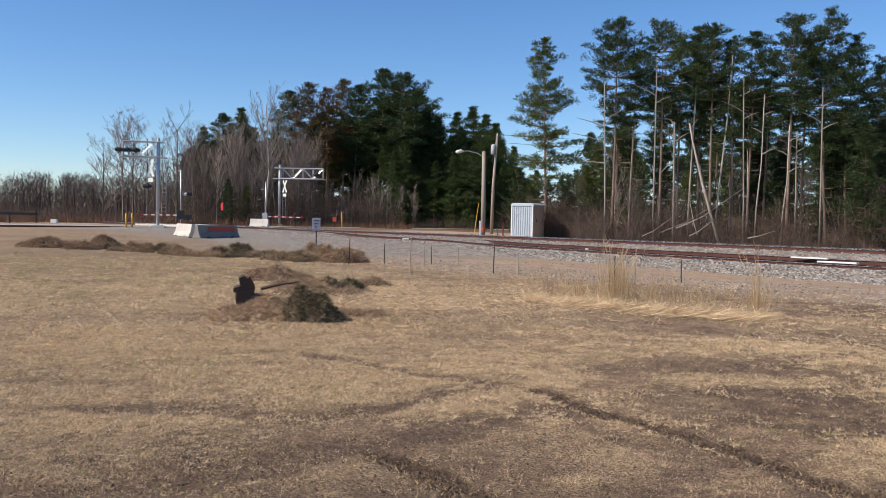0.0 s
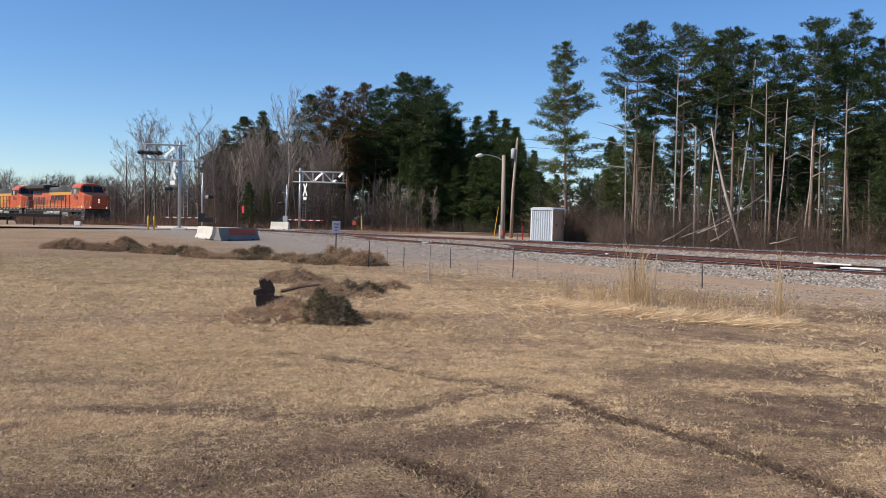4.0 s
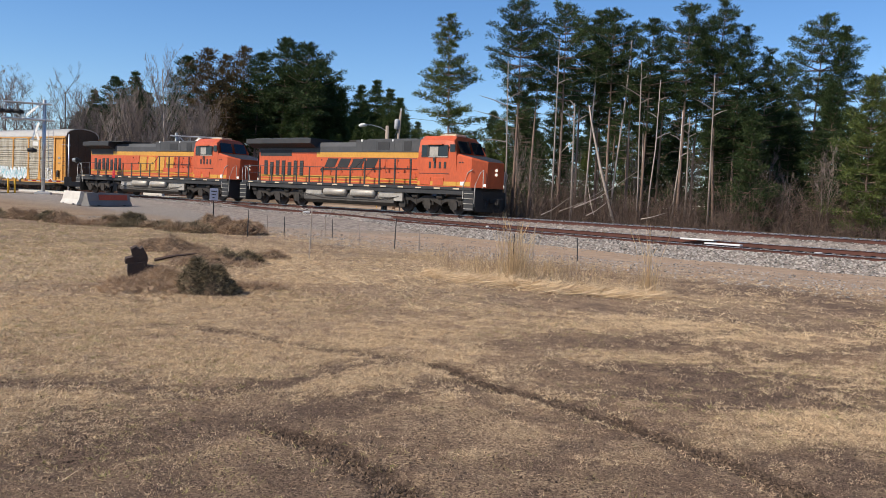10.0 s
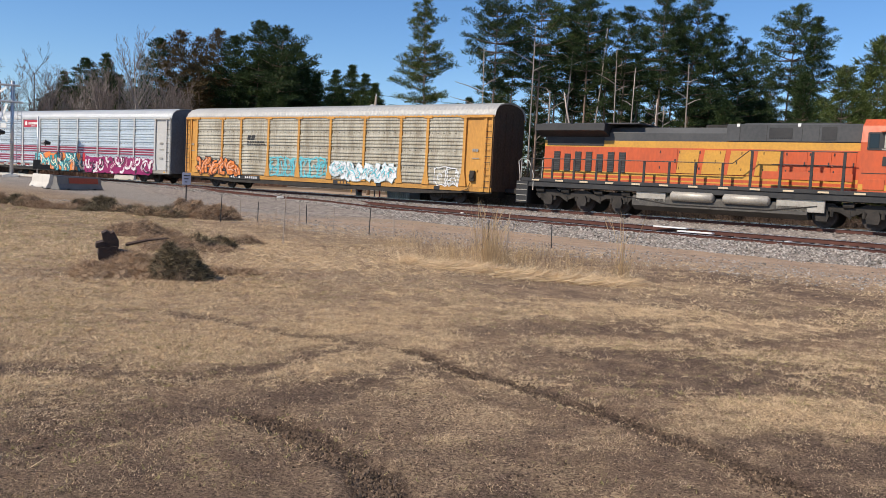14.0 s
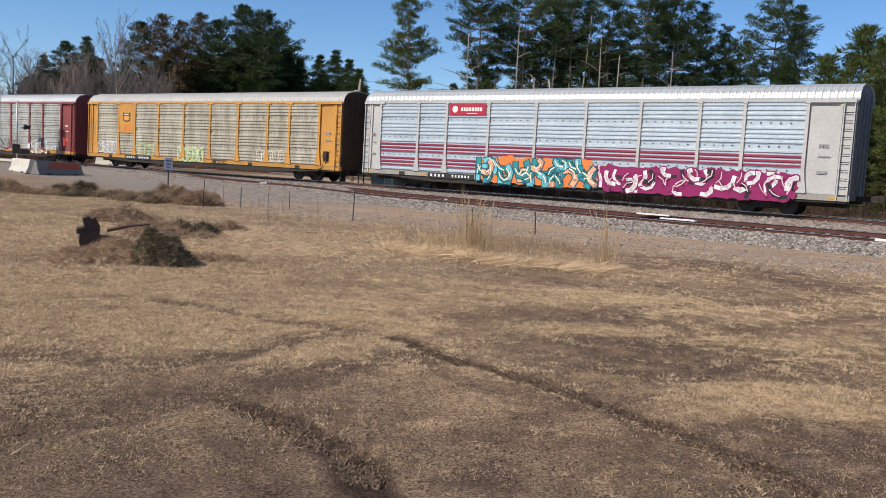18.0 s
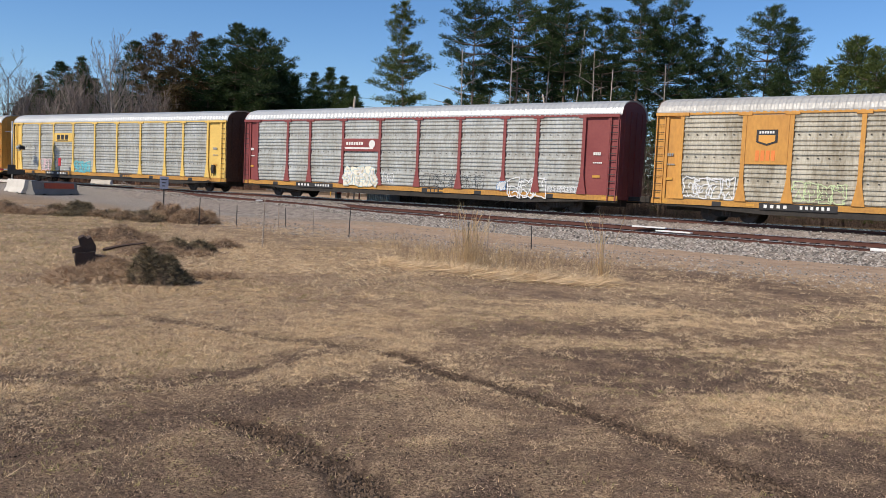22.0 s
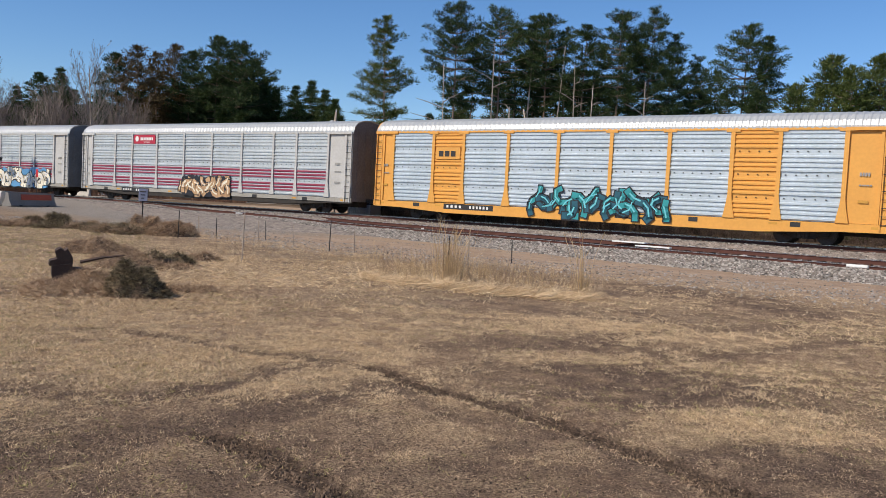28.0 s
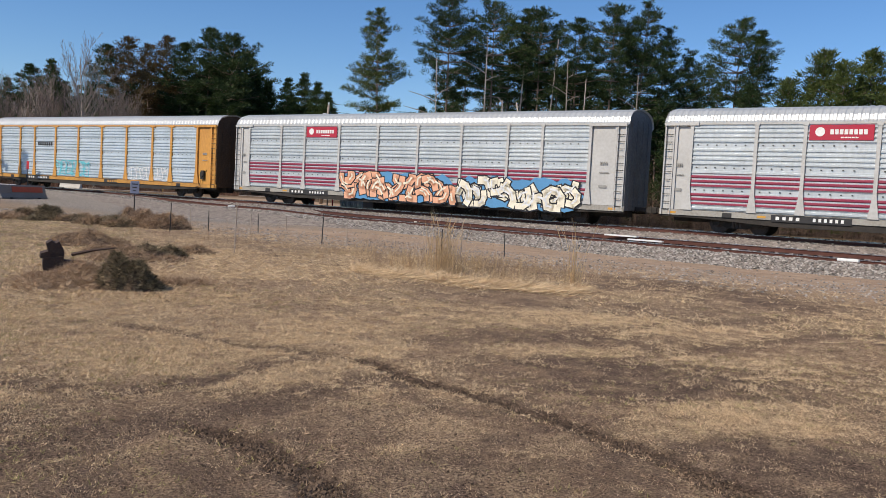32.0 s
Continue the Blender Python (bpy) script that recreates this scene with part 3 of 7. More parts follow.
def ribbed_panel(x0, x1, y, z0, z1, ribs, depth=0.05):
    """Steel sheet pressed into horizontal ribs; y is its flat face, and it bulges outwards."""
    sh, sg = Shape(), math.copysign(1, y)
    rows, p = [(z0, 0.0)], (z1 - z0) / ribs
    flat = (ribs // 4, ribs // 2, 3 * ribs // 4)
    for i in range(ribs):
        a = z0 + i * p
        if i in flat:
            rows += [(a + p * 0.05, 0.0), (a + p * 0.08, -0.3), (a + p * 0.92, -0.3), (a + p * 0.95, 0.0)]
            continue
        rows += [(a + p * 0.12, 0.0), (a + p * 0.26, 1.0), (a + p * 0.62, 1.0), (a + p * 0.76, 0.0)]
    rows.append((z1, 0.0))
    n = 0
    for z, k in rows:
        sh.v += [(x0, y + sg * k * depth, z), (x1, y + sg * k * depth, z)]
    for i in range(len(rows) - 1):
        q = (2 * i, 2 * i + 1, 2 * i + 3, 2 * i + 2)
        sh.f.append(q if sg < 0 else q[::-1])
    sh.face((x0, y - sg * 0.03, z0), (x1, y - sg * 0.03, z0), (x1, y - sg * 0.03, z1), (x0, y - sg * 0.03, z1))
    return sh


def bars(parent, x0, x1, z0, z1, y, n, mat, gap=0.3, slant=0.0, name="lettering", label="", seed=1, jag=0.0):
    """A row of upright blocks in place of writing."""
    sh, rnd = Shape(), random.Random(seed)
    w = (x1 - x0) / n
    for i in range(n):
        a, b = x0 + i * w, x0 + (i + 1) * w - w * gap
        h0, h1 = z0 + jag * rnd.random() * (z1 - z0), z1 - jag * rnd.random() * (z1 - z0)
        sh.extrude([(a, h0), (b, h0), (b + slant, h1), (a + slant, h1)], "y", y - 0.006, y + 0.004)
    return tagged(part(name, sh, mat, parent, label), kind="stuff")


def ribbon(sh, pts, th, y0, y1, closed=False):
    """A painted line of even width along points (x, z)."""
    pts = list(pts) + ([pts[0]] if closed else [])
    for (ax, az), (bx, bz) in zip(pts, pts[1:]):
        ln = math.hypot(bx - ax, bz - az)
        if ln < 1e-4:
            continue
        ux, uz = (bx - ax) / ln, (bz - az) / ln
        nx, nz = -uz * th / 2, ux * th / 2
        ax, az, bx, bz = ax - ux * th * 0.3, az - uz * th * 0.3, bx + ux * th * 0.3, bz + uz * th * 0.3
        sh.extrude([(ax - nx, az - nz), (bx - nx, bz - nz), (bx + nx, bz + nz), (ax + nx, az + nz)], "y", y0, y1)


def blot(parent, x0, x1, z0, z1, y, mats, seed, label, line=0.06):
    """Sprayed lettering as plain shapes: a row of swollen outlines with bent strokes inside."""
    rnd = random.Random(seed)
    h = z1 - z0
    n = max(2, round((x1 - x0) / (0.62 * h)))
    w = (x1 - x0) / n
    edge_mat = mats[1] if len(mats) > 1 else mats[0]
    inner = Shape()
    for i in range(n):
        cx, cz = x0 + (i + 0.5) * w, z0 + h * rnd.uniform(0.46, 0.54)
        ph, pts, m = rnd.uniform(0, 6.3), [], 22
        for k in range(m):
            t = k * math.tau / m
            c, q = math.cos(t), math.sin(t)
            r = 0.92 + 0.14 * math.sin(3 * t + ph) + (rnd.uniform(-0.30, 0.22) if k % 2 else rnd.uniform(-0.08, 0.1))
            pts.append((min(x1, max(x0, cx + math.copysign(abs(c) ** 0.5, c) * r * w * 0.60)), min(z1, max(z0, cz + math.copysign(abs(q) ** 0.5, q) * r * h * 0.50))))
        edge = Shape()
        ribbon(edge, pts, line, y - 0.012 - 0.0008 * (i % 3), y - 0.004, True)
        root = tagged(part("graffiti", edge, edge_mat, parent, label), kind="stuff")
        for _ in range(4):
            a, px, pz = rnd.uniform(0, 6.3), cx + rnd.uniform(-0.3, 0.3) * w, cz + rnd.uniform(-0.3, 0.3) * h
            bend, path = rnd.uniform(-1.3, 1.3), [(px, pz)]
            for _ in range(4):
                px, pz, a = px + math.cos(a) * w * 0.19, pz + math.sin(a) * h * 0.14, a + bend
                path.append((min(x1, max(x0, px)), min(z1 - 0.06, max(z0 + 0.06, pz))))
            ribbon(inner, path, line * rnd.uniform(0.6, 1.1), y - 0.011, y - 0.003)
    tagged(part("stroke", inner, edge_mat, root), kind="stuff")
    return root


def tag_art(parent, x0, x1, z0, z1, y, fill, edge, shine, seed, label, cloud=None, fat=0.24):
    """A sprayed piece of bent interlocking bands, no letters: a ragged cloud, dark contours, coloured bands, thin highlights."""
    rnd, h = random.Random(seed), z1 - z0
    n = max(3, round((x1 - x0) / (0.72 * h)))
    w = (x1 - x0) / n
    root = None
    if cloud:
        up_, low_ = [], []
        m = n * 5
        for k in range(m + 1):
            x = x0 - 0.1 * h + (x1 - x0 + 0.2 * h) * k / m
            end = smooth(0, 2.5, min(k, m - k))
            up_.append((x, z0 + h * (0.5 + end * (0.40 + 0.16 * rnd.random()))))
            low_.append((x, z0 + h * (0.5 - end * (0.44 + 0.08 * rnd.random()))))
        sh = Shape()
        sh.v = [(a, y - 0.048, b) for a, b in up_ + low_]
        sh.f = [(k, k + 1, m + 2 + k, m + 1 + k) for k in range(m)]
        root = part("graffiti", sh, cloud, parent, label)
    rims, glints = Shape(), Shape()
    y -= 0.045
    for i in range(n * 4):
        cx, cz = x0 + (x1 - x0) * (i + 0.5) / (n * 4), z0 + h * rnd.uniform(0.28, 0.72)
        a = rnd.choice((-1, 1)) * rnd.uniform(0.5, 1.3) + (math.pi if rnd.random() < 0.5 else 0)
        turn, step = rnd.choice((-1, 1)) * rnd.uniform(0.35, 0.85), h * rnd.uniform(0.16, 0.24)
        a -= turn * 1.5
        px, pz, line = cx - math.cos(a) * step * 1.2, cz - math.sin(a) * step * 1.2, []
        for _ in range(5):
            line.append((min(x1, max(x0, px)), min(z1 - fat * h * 0.5, max(z0 + fat * h * 0.5, pz))))
            px, pz, a = px + math.cos(a) * step, pz + math.sin(a) * step, a + turn
        lift, wide = 0.0012 * (i % 3), fat * h * rnd.uniform(0.75, 1.2)
        body = Shape()
        ribbon(body, line, wide, y - 0.011 - lift, y - 0.008)
        ribbon(rims, line, wide + 0.09 * h, y - 0.0105 - lift, y - 0.004)
        ribbon(glints, [(u - 0.02 * h, v + 0.03 * h) for u, v in line[1:4]], wide * 0.25, y - 0.016, y - 0.012)
        band = part("graffiti_band", body, fill[i % len(fill)], root or parent, "" if root else label)
        root = root or band
    tagged(part("contour", rims, edge, root), kind="stuff")
    tagged(part("highlight", glints, shine, root), kind="stuff")
    return root


POSTS = (-12.2, -9.35, -7.35, -4.55, -1.63, 1.22, 4.1, 6.98, 8.98, 11.6)


RUNG = Shape().tube([(0, 0, 0), (0.40, 0, 0)], 0.016, 5).mesh("rung")


def autorack(label, frame_mat, panel_mat, sill_mat, roof_mat, end_mat, stripe_mat=None, sheer=False, panel_ribs=19):
    """A covered car carrier, 27 m long; its rails' height is z = 0 and it runs towards +x."""
    car = tagged(new("autorack_wagon"), label, "railway wagon", "car carriers of the train")
    half, eave = 13.52, 4.92
    # roof, pressed with cross ribs
    sec = [(-1.56, eave - 0.05), (-1.56, eave + 0.05), (-1.47, eave + 0.28), (-1.22, eave + 0.52), (-0.75, eave + 0.68), (0, eave + 0.76), (0.75, eave + 0.68), (1.22, eave + 0.52), (1.47, eave + 0.28), (1.56, eave + 0.05), (1.56, eave - 0.05)]
    sh, n = Shape(), len(sec)
    xs = []
    x = -half + 0.15
    while x < half - 0.15:
        xs += [(x, 0.0), (x + 0.10, 0.0), (x + 0.15, 0.02), (x + 0.25, 0.02)]
        x += 0.30
    xs = [(-half, -0.06)] + xs + [(half, -0.06)]
    for x, k in xs:
        for y, z in sec:
            sh.v.append((x, y * (1 + k * 0.4), z + (k if abs(y) < 1.5 else 0)))
    for i in range(len(xs) - 1):
        sh.f += [(i * n + j, i * n + j + 1, (i + 1) * n + j + 1, (i + 1) * n + j) for j in range(n - 1)]
    part("roof", sh, roof_mat, car, "arched ribbed metal roof")
    # ends
    for e in (-1, 1):
        sh = Shape()
        sh.extrude([(a * 0.985, b - 0.02) for a, b in sec] + [(1.5, 0.75), (-1.5, 0.75)], "x", e * (half - 0.10), e * (half - 0.02))
        en = part("end_door", sh, end_mat, car, "dark end door")
        rib = Shape()
        for y in (-1.05, -0.35, 0.35, 1.05):
            rib.box(e * half - 0.03 if e > 0 else e * half - 0.01, e * half + 0.01 if e > 0 else e * half + 0.03, y - 0.05, y + 0.05, 0.9, eave + 0.2)
        part("rib", rib, end_mat, en)
        part("coupler", Shape().box(e * 13.9 - 0.45, e * 13.9 + 0.30, -0.10, 0.10, 0.72, 0.95, 0.02).box(e * 14.3 - 0.14, e * 14.3 + 0.11, -0.17, 0.17, 0.68, 1.0, 0.03), under, car)
        car_truck(car, e * 10.05)
    # sills and floor
    part("floor", Shape().box(-half + 0.1, half - 0.1, -1.45, 1.45, 0.80, 0.92), under, car)
    part("centre_sill", Shape().box(-half + 0.3, half - 0.3, -0.35, 0.35, 0.42, 0.80), under, car)
    for sg in (-1, 1):
        y = sg * 1.52
        out = [(-half, 0.62), (-11.6, 0.60), (-8.3, 0.42), (8.3, 0.42), (11.6, 0.60), (half, 0.62), (half, 0.95), (-half, 0.95)]
        deep = frame_mat is rack_orange
        upper = out if deep else [(-half, 0.70), (half, 0.70), (half, 0.95), (-half, 0.95)]
        sl = part("side_sill", Shape().extrude(upper, "y", y - sg * 0.10, y + sg * 0.03), sill_mat, car)
        # lower sill is black: the shadow beneath the upper band, put into its colour
        if not deep:
            part("shaded_sill_web", Shape().extrude(out[:6] + [(half, 0.695), (-half, 0.695)], "y", y - sg * 0.16, y - sg * 0.02), under, car)
        for px in (-12.9, -8.9, -3.0, 3.0, 8.9, 12.9):
            part("reflector", Shape().box(px - 0.18, px + 0.18, y + sg * 0.03 - 0.006, y + sg * 0.03 + 0.006, 0.76, 0.86), yellow, sl)
        part("top_rail", Shape().box(-half, half, min(y, y + sg * 0.05), max(y, y + sg * 0.05), eave - 0.12, eave - 0.02), frame_mat, car)
        pw = 0.075 if stripe_mat else 0.09
        for px in POSTS:
            o = [(px - pw, 4.80), (px - pw, 1.95), (px - pw * 1.6, 1.55), (px - pw * 2.9, 0.955), (px + pw * 2.9, 0.955), (px + pw * 1.6, 1.55), (px + pw, 1.95), (px + pw, 4.80)]
            pst = part("post", Shape().extrude(o, "y", y - sg * 0.02, y + sg * 0.085), frame_mat, car)
            cap = Shape().box(px - pw * (1.5 if stripe_mat else 3.4), px + pw * (1.5 if stripe_mat else 3.4), min(y, y + sg * 0.10), max(y, y + sg * 0.10), 4.73, 4.84)
            part("post_cap", cap, frame_mat, pst)
        holes = Shape()
        for i, (a, b) in enumerate(zip(POSTS, POSTS[1:])):
            pan = part("side_panel", ribbed_panel(a + 0.085, b - 0.085, y, 0.97, 4.80, panel_ribs), panel_mat, car)
            pitch = 3.83 / panel_ribs
            for r in (panel_ribs // 4, panel_ribs // 2, 3 * panel_ribs // 4):
                z = 0.97 + (r + 0.5) * pitch
                for k in range(int((b - a - 0.3) / 0.42)):
                    x = a + 0.26 + k * 0.42
                    holes.box(x, x + 0.07, y + sg * 0.012 - 0.012, y + sg * 0.012, z - 0.022, z + 0.022)
            if sheer and i in (1, 7):
                pan.data.materials.clear()
                pan.data.materials.append(frame_mat)
            if stripe_mat:
                me = pan.data
                me.materials.append(stripe_mat)
                for p in me.polygons:
                    z, d = p.center.z, abs(p.center.y) - 1.52
                    on = (2.02 < z < 2.62 or 1.22 < z < 1.84) and d > 0.004
                    p.material_index = 1 if on else 0
        tagged(part("vent_holes", holes, under, car, "rows of dark vent slots"), kind="stuff")
        # end bays: a flat plate set back, a jamb and a ladder
        for e, (a, b) in ((-1, (-half + 0.05, POSTS[0] - 0.09)), (1, (POSTS[-1] + 0.09, half - 0.05))):
            part("end_plate", Shape().box(a, b, min(y - sg * 0.12, y - sg * 0.02), max(y - sg * 0.12, y - sg * 0.02), 0.96, 4.78), frame_mat, car)
            jx = a + 0.5 if e < 0 else b - 0.62
            part("jamb", Shape().box(jx, jx + 0.12, min(y - sg * 0.02, y + sg * 0.05), max(y - sg * 0.02, y + sg * 0.05), 0.96, 4.80), frame_mat, car)
            part("header_beam", Shape().box(a, b + (0.4 if e < 0 else 0), min(y, y + sg * 0.12), max(y, y + sg * 0.12), 4.76, 4.90), frame_mat, car)
            lx = a + 0.05 if e < 0 else b - 0.45
            lad = Shape()
            for k in (lx, lx + 0.40):
                lad.box(k - 0.025, k + 0.025, y + sg * 0.06 - 0.02, y + sg * 0.06 + 0.02, 0.7, 4.83)
            ld = part("ladder", lad, frame_mat, car)
            for k in range(11):
                part("rung", RUNG, handrail, ld).location = (lx, y + sg * 0.07, 0.95 + k * 0.34)
            if sg < 0:
                mk = POSTS[0] - 0.75 if e < 0 else POSTS[-1] + 0.55
                bars(car, mk, mk + 0.42, 2.9, 3.05, y - 0.02, 4, white_paint if frame_mat is rack_maroon else faint_mark, 0.3, name="data_bars")
                bars(car, mk, mk + 0.5, 2.5, 2.56, y - 0.02, 5, white_paint if frame_mat is rack_maroon else faint_mark, 0.2, name="data_bars")
                part("notice", Shape().box(mk, mk + 0.40, y - 0.026, y - 0.018, 1.80, 1.92), faint_mark if stripe_mat else yellow, car)
        # hand brake and hoses by the leading end
        if sg < 0:
            hb = Shape().disc((12.25, y - 0.16, 1.55), (0, 1, 0), 0.15, 0.05, 12).box(12.1, 12.42, y - 0.14, y - 0.03, 1.25, 1.85, 0.02).tube([(12.2, y - 0.1, 1.3), (12.0, y - 0.1, 0.8), (11.6, y - 0.08, 0.7)], 0.025, 5)
            if frame_mat in (rack_yellow, rack_bright):
                part("hand_brake", hb, under, car)
            part("number_plate", Shape().box(-8.5, -5.3, y - 0.034, y - 0.028, 0.64, 0.93), ink, car)
            bars(car, -8.3, -7.2, 0.72, 0.86, y - 0.036, 4, white_paint, 0.5, name="number_bars")
            bars(car, -6.8, -5.5, 0.72, 0.86, y - 0.036, 6, white_paint, 0.5, name="number_bars")
            part("number_plate", Shape().box(1.6, 3.1, y - 0.034, y - 0.028, 0.66, 0.93), ink, car)
            bars(car, 2.0, 2.8, 0.72, 0.87, y - 0.036, 3, sill_mat, 0.3, name="number_bars")
            for px in (-10.6, 5.2, 9.6):
                part("stencil_plate", Shape().box(px, px + 0.42, y - 0.040, y - 0.030, 0.70, 0.90), ink, car)
    return car


def loco(label, dash):
    """A six-axle diesel locomotive, 22.3 m long; z = 0 at the rails, cab towards +x. dash: the newer one with big radiator wings."""
    car = tagged(new("diesel_locomotive"), label, "locomotive", "locomotives of the train")
    # frame and running board
    part("running_board", Shape().box(-10.3, 10.2, -1.55, 1.55, 1.42, 1.60, 0.015), black, car)
    part("frame_beam", Shape().box(-10.1, 10.0, -1.5, 1.5, 1.16, 1.42, 0.01), black, car)
    for y in (-1.56, 1.56):
        for k in range(14):
            part("reflector", Shape().box(-9.6 + k * 1.42, -9.15 + k * 1.42, y - 0.006, y + 0.006, 1.46, 1.54), cream, car)
    # fuel tank and boxes beneath
    part("fuel_tank", Shape().extrude([(-1.25, 1.05), (-1.42, 0.85), (-1.42, 0.50), (-1.05, 0.28), (1.05, 0.28), (1.42, 0.50), (1.42, 0.85), (1.25, 1.05)], "x", -3.9, 4.2), tankgrey, car, "dusty fuel tank")
    for y in (-1.42, 1.42):
        for x0 in (-1.95, 0.55):
            r = Shape().tube([(x0, y, 1.02), (x0 + 0.10, y, 1.02), (x0 + 2.0, y, 1.02), (x0 + 2.1, y, 1.02)], [0.12, 0.235, 0.235, 0.12], 14)
            part("air_reservoir", r, silver, car, "silver cylindrical air tank", True)
        part("battery_box", Shape().box(-3.7, -2.2, min(y, y * 0.92), max(y, y * 0.92), 0.72, 1.34, 0.02), silver, car)
        part("equipment_box", Shape().box(2.9, 4.9, min(y, y * 0.9), max(y, y * 0.9), 0.62, 1.32, 0.02), silver, car)
        pipe = Shape().tube([(-9.6, y, 1.25), (9.0, y, 1.25)], 0.035, 6).tube([(-4.2, y, 0.9), (-2.0, y, 0.62), (2.6, y, 0.62), (4.6, y, 0.9)], 0.03, 6)
        part("pipe", pipe, under, car)
    # trucks
    for tx in (-6.75, 6.75):
        t = part("truck", Shape().box(tx - 2.2, tx + 2.2, -0.9, 0.9, 0.62, 0.98, 0.03), under, car, "three-axle bogie coated in road grime")
        for y in (-1.12, 1.12):
            out = [(-2.75, 0.78), (-2.6, 1.02), (-1.6, 1.06), (-1.35, 0.92), (-0.6, 0.92), (-0.3, 1.06), (0.3, 1.06), (0.6, 0.92), (1.35, 0.92), (1.6, 1.06), (2.6, 1.02), (2.75, 0.78), (2.55, 0.55), (2.25, 0.72), (1.35, 0.72), (0.95, 0.50), (0.40, 0.72), (-0.40, 0.72), (-0.95, 0.50), (-1.35, 0.72), (-2.25, 0.72), (-2.55, 0.55)]
            part("side_frame", Shape().extrude([(tx + a, b) for a, b in out], "y", y - 0.09, y + 0.09), under, t)
            for k in (-1.98, 0, 1.98):
                jb = Shape().extrude([(tx + k - 0.22, 0.28), (tx + k + 0.22, 0.28), (tx + k + 0.28, 0.52), (tx + k + 0.2, 0.80), (tx + k - 0.2, 0.80), (tx + k - 0.28, 0.52)], "y", y * 0.96, y * 1.14)
                part("journal_box", jb, under, t)
                for e in (-0.36, 0.36):
                    part("spring", Shape().tube([(tx + k + e, y * 1.02, 0.50), (tx + k + e, y * 1.02, 0.78)], 0.085, 8), under, t)
            for k in (-2.45, -0.95, 0.95, 2.45):
                bc = Shape()
                bc.tube([(tx + k - 0.22, y * 1.1, 1.0), (tx + k + 0.22, y * 1.1, 1.0)], 0.12, 8).tube([(tx + k, y * 1.08, 1.0), (tx + k + 0.1, y * 1.08, 0.45)], 0.04, 5)
                part("brake_cylinder", bc, under, t)
        for k in (-1.98, 0, 1.98):
            wheelset(t, tx + k, 0.52)
    # long hood: engine room in bands of colour
    hx0, hx1 = -9.35, 6.1
    zt = 4.28
    for a, b, w in ((hx0, -3.4, 0.86), (-3.4, hx1, 0.86)):
        sh = Shape()
        zs = [1.60, 1.70, 1.765, 1.90, 2.08, 3.30, 3.62, 4.0, zt]
        ws = [w] * 8 + [w * 0.80]
        nx = 8
        for i in range(nx + 1):
            x = a + (b - a) * i / nx
            for z, ww in zip(zs, ws):
                sh.v.append((x, -ww, z))
            for z, ww in zip(zs[::-1], ws[::-1]):
                sh.v.append((x, ww, z))
        m = len(zs) * 2
        for i in range(nx):
            sh.f += [(i * m + k, (i + 1) * m + k, (i + 1) * m + (k + 1) % m, i * m + (k + 1) % m) for k in range(m)]
        sh.f += [tuple(reversed(range(m))), tuple(nx * m + k for k in range(m))]
        hood = part("engine_hood", sh, orange, car)
        by_height(hood, [(0, orange), (1.70, yellow), (1.76, orange), (1.90, yellow), (2.08, orange), (3.31, yellow if b > 0 or not dash else orange), (3.63, roofgrey)])
    for y in (-0.87, 0.87):
        for k in range(9):
            x = -2.9 + k * 0.98
            dr = part("hood_door", Shape().box(x, x + 0.9, y - 0.012, y + 0.012, 2.1, 3.26, 0.004), orange, car)
            for z in (2.3, 3.05):
                part("hinge", Shape().box(x + 0.02, x + 0.07, y - 0.03, y + 0.03, z, z + 0.12), black, dr)
            part("latch", Shape().box(x + 0.78, x + 0.84, y - 0.03, y + 0.03, 2.6, 2.78), black, dr)
        # louvred openings near the radiator
        for k in range(7):
            x = -8.75 + k * 0.62
            lv = part("louvre", Shape().box(x, x + 0.36, y - 0.014, y + 0.014, 2.05, 3.05 - (0.12 if k % 3 == 1 else 0)), black, car)
            sl = Shape()
            for j in range(8):
                sl.box(x + 0.03, x + 0.33, y - 0.03, y + 0.03, 2.1 + j * 0.115, 2.13 + j * 0.115)
            part("slats", sl, roofgrey, lv)
        part("screen", Shape().box(-9.2, -5.9, y - 0.012, y + 0.012, 3.36, 3.78), black, car)
        part("equipment_cabin", Shape().box(0.3, hx1, y - 0.03, y + 0.03, 3.65, 4.40, 0.01), roofgrey, car, "dark grey equipment cabin side")
        for x in (0.9, 2.1, 3.6, 4.3):
            part("panel_seam", Shape().box(x - 0.012, x + 0.012, y - 0.035, y + 0.035, 3.68, 4.36), black, car)
        for x in (0.75, 3.4):
            part("lifting_lug", Shape().box(x, x + 0.12, y - 0.05, y + 0.05, 4.30, 4.44), white_paint, car)
        part("vent", Shape().box(2.2, 3.2, y - 0.045, y + 0.045, 3.78, 4.26), black, car)
        part("vent", Shape().box(4.4, 5.0, y - 0.045, y + 0.045, 3.72, 4.30), black, car)
    # radiator with overhanging wings
    rz = 4.52 if dash else 4.42
    wing = [(-1.52, rz - 0.34), (-1.5, rz - 0.02), (-1.40, rz), (1.40, rz), (1.5, rz - 0.02), (1.52, rz - 0.34), (0.88, rz - 0.62), (-0.88, rz - 0.62)]
    rx1 = -3.35 if dash else -5.6
    part("radiator", Shape().extrude(wing, "x", -10.05 if dash else -9.6, rx1), black, car, "black overhanging radiator housing")
    fans = Shape()
    for k in range(3):
        fans.box(-9.4 + k * 1.9, -7.7 + k * 1.9, -1.2, 1.2, rz, rz + 0.06)
    part("radiator_grille", fans, roofgrey, car)
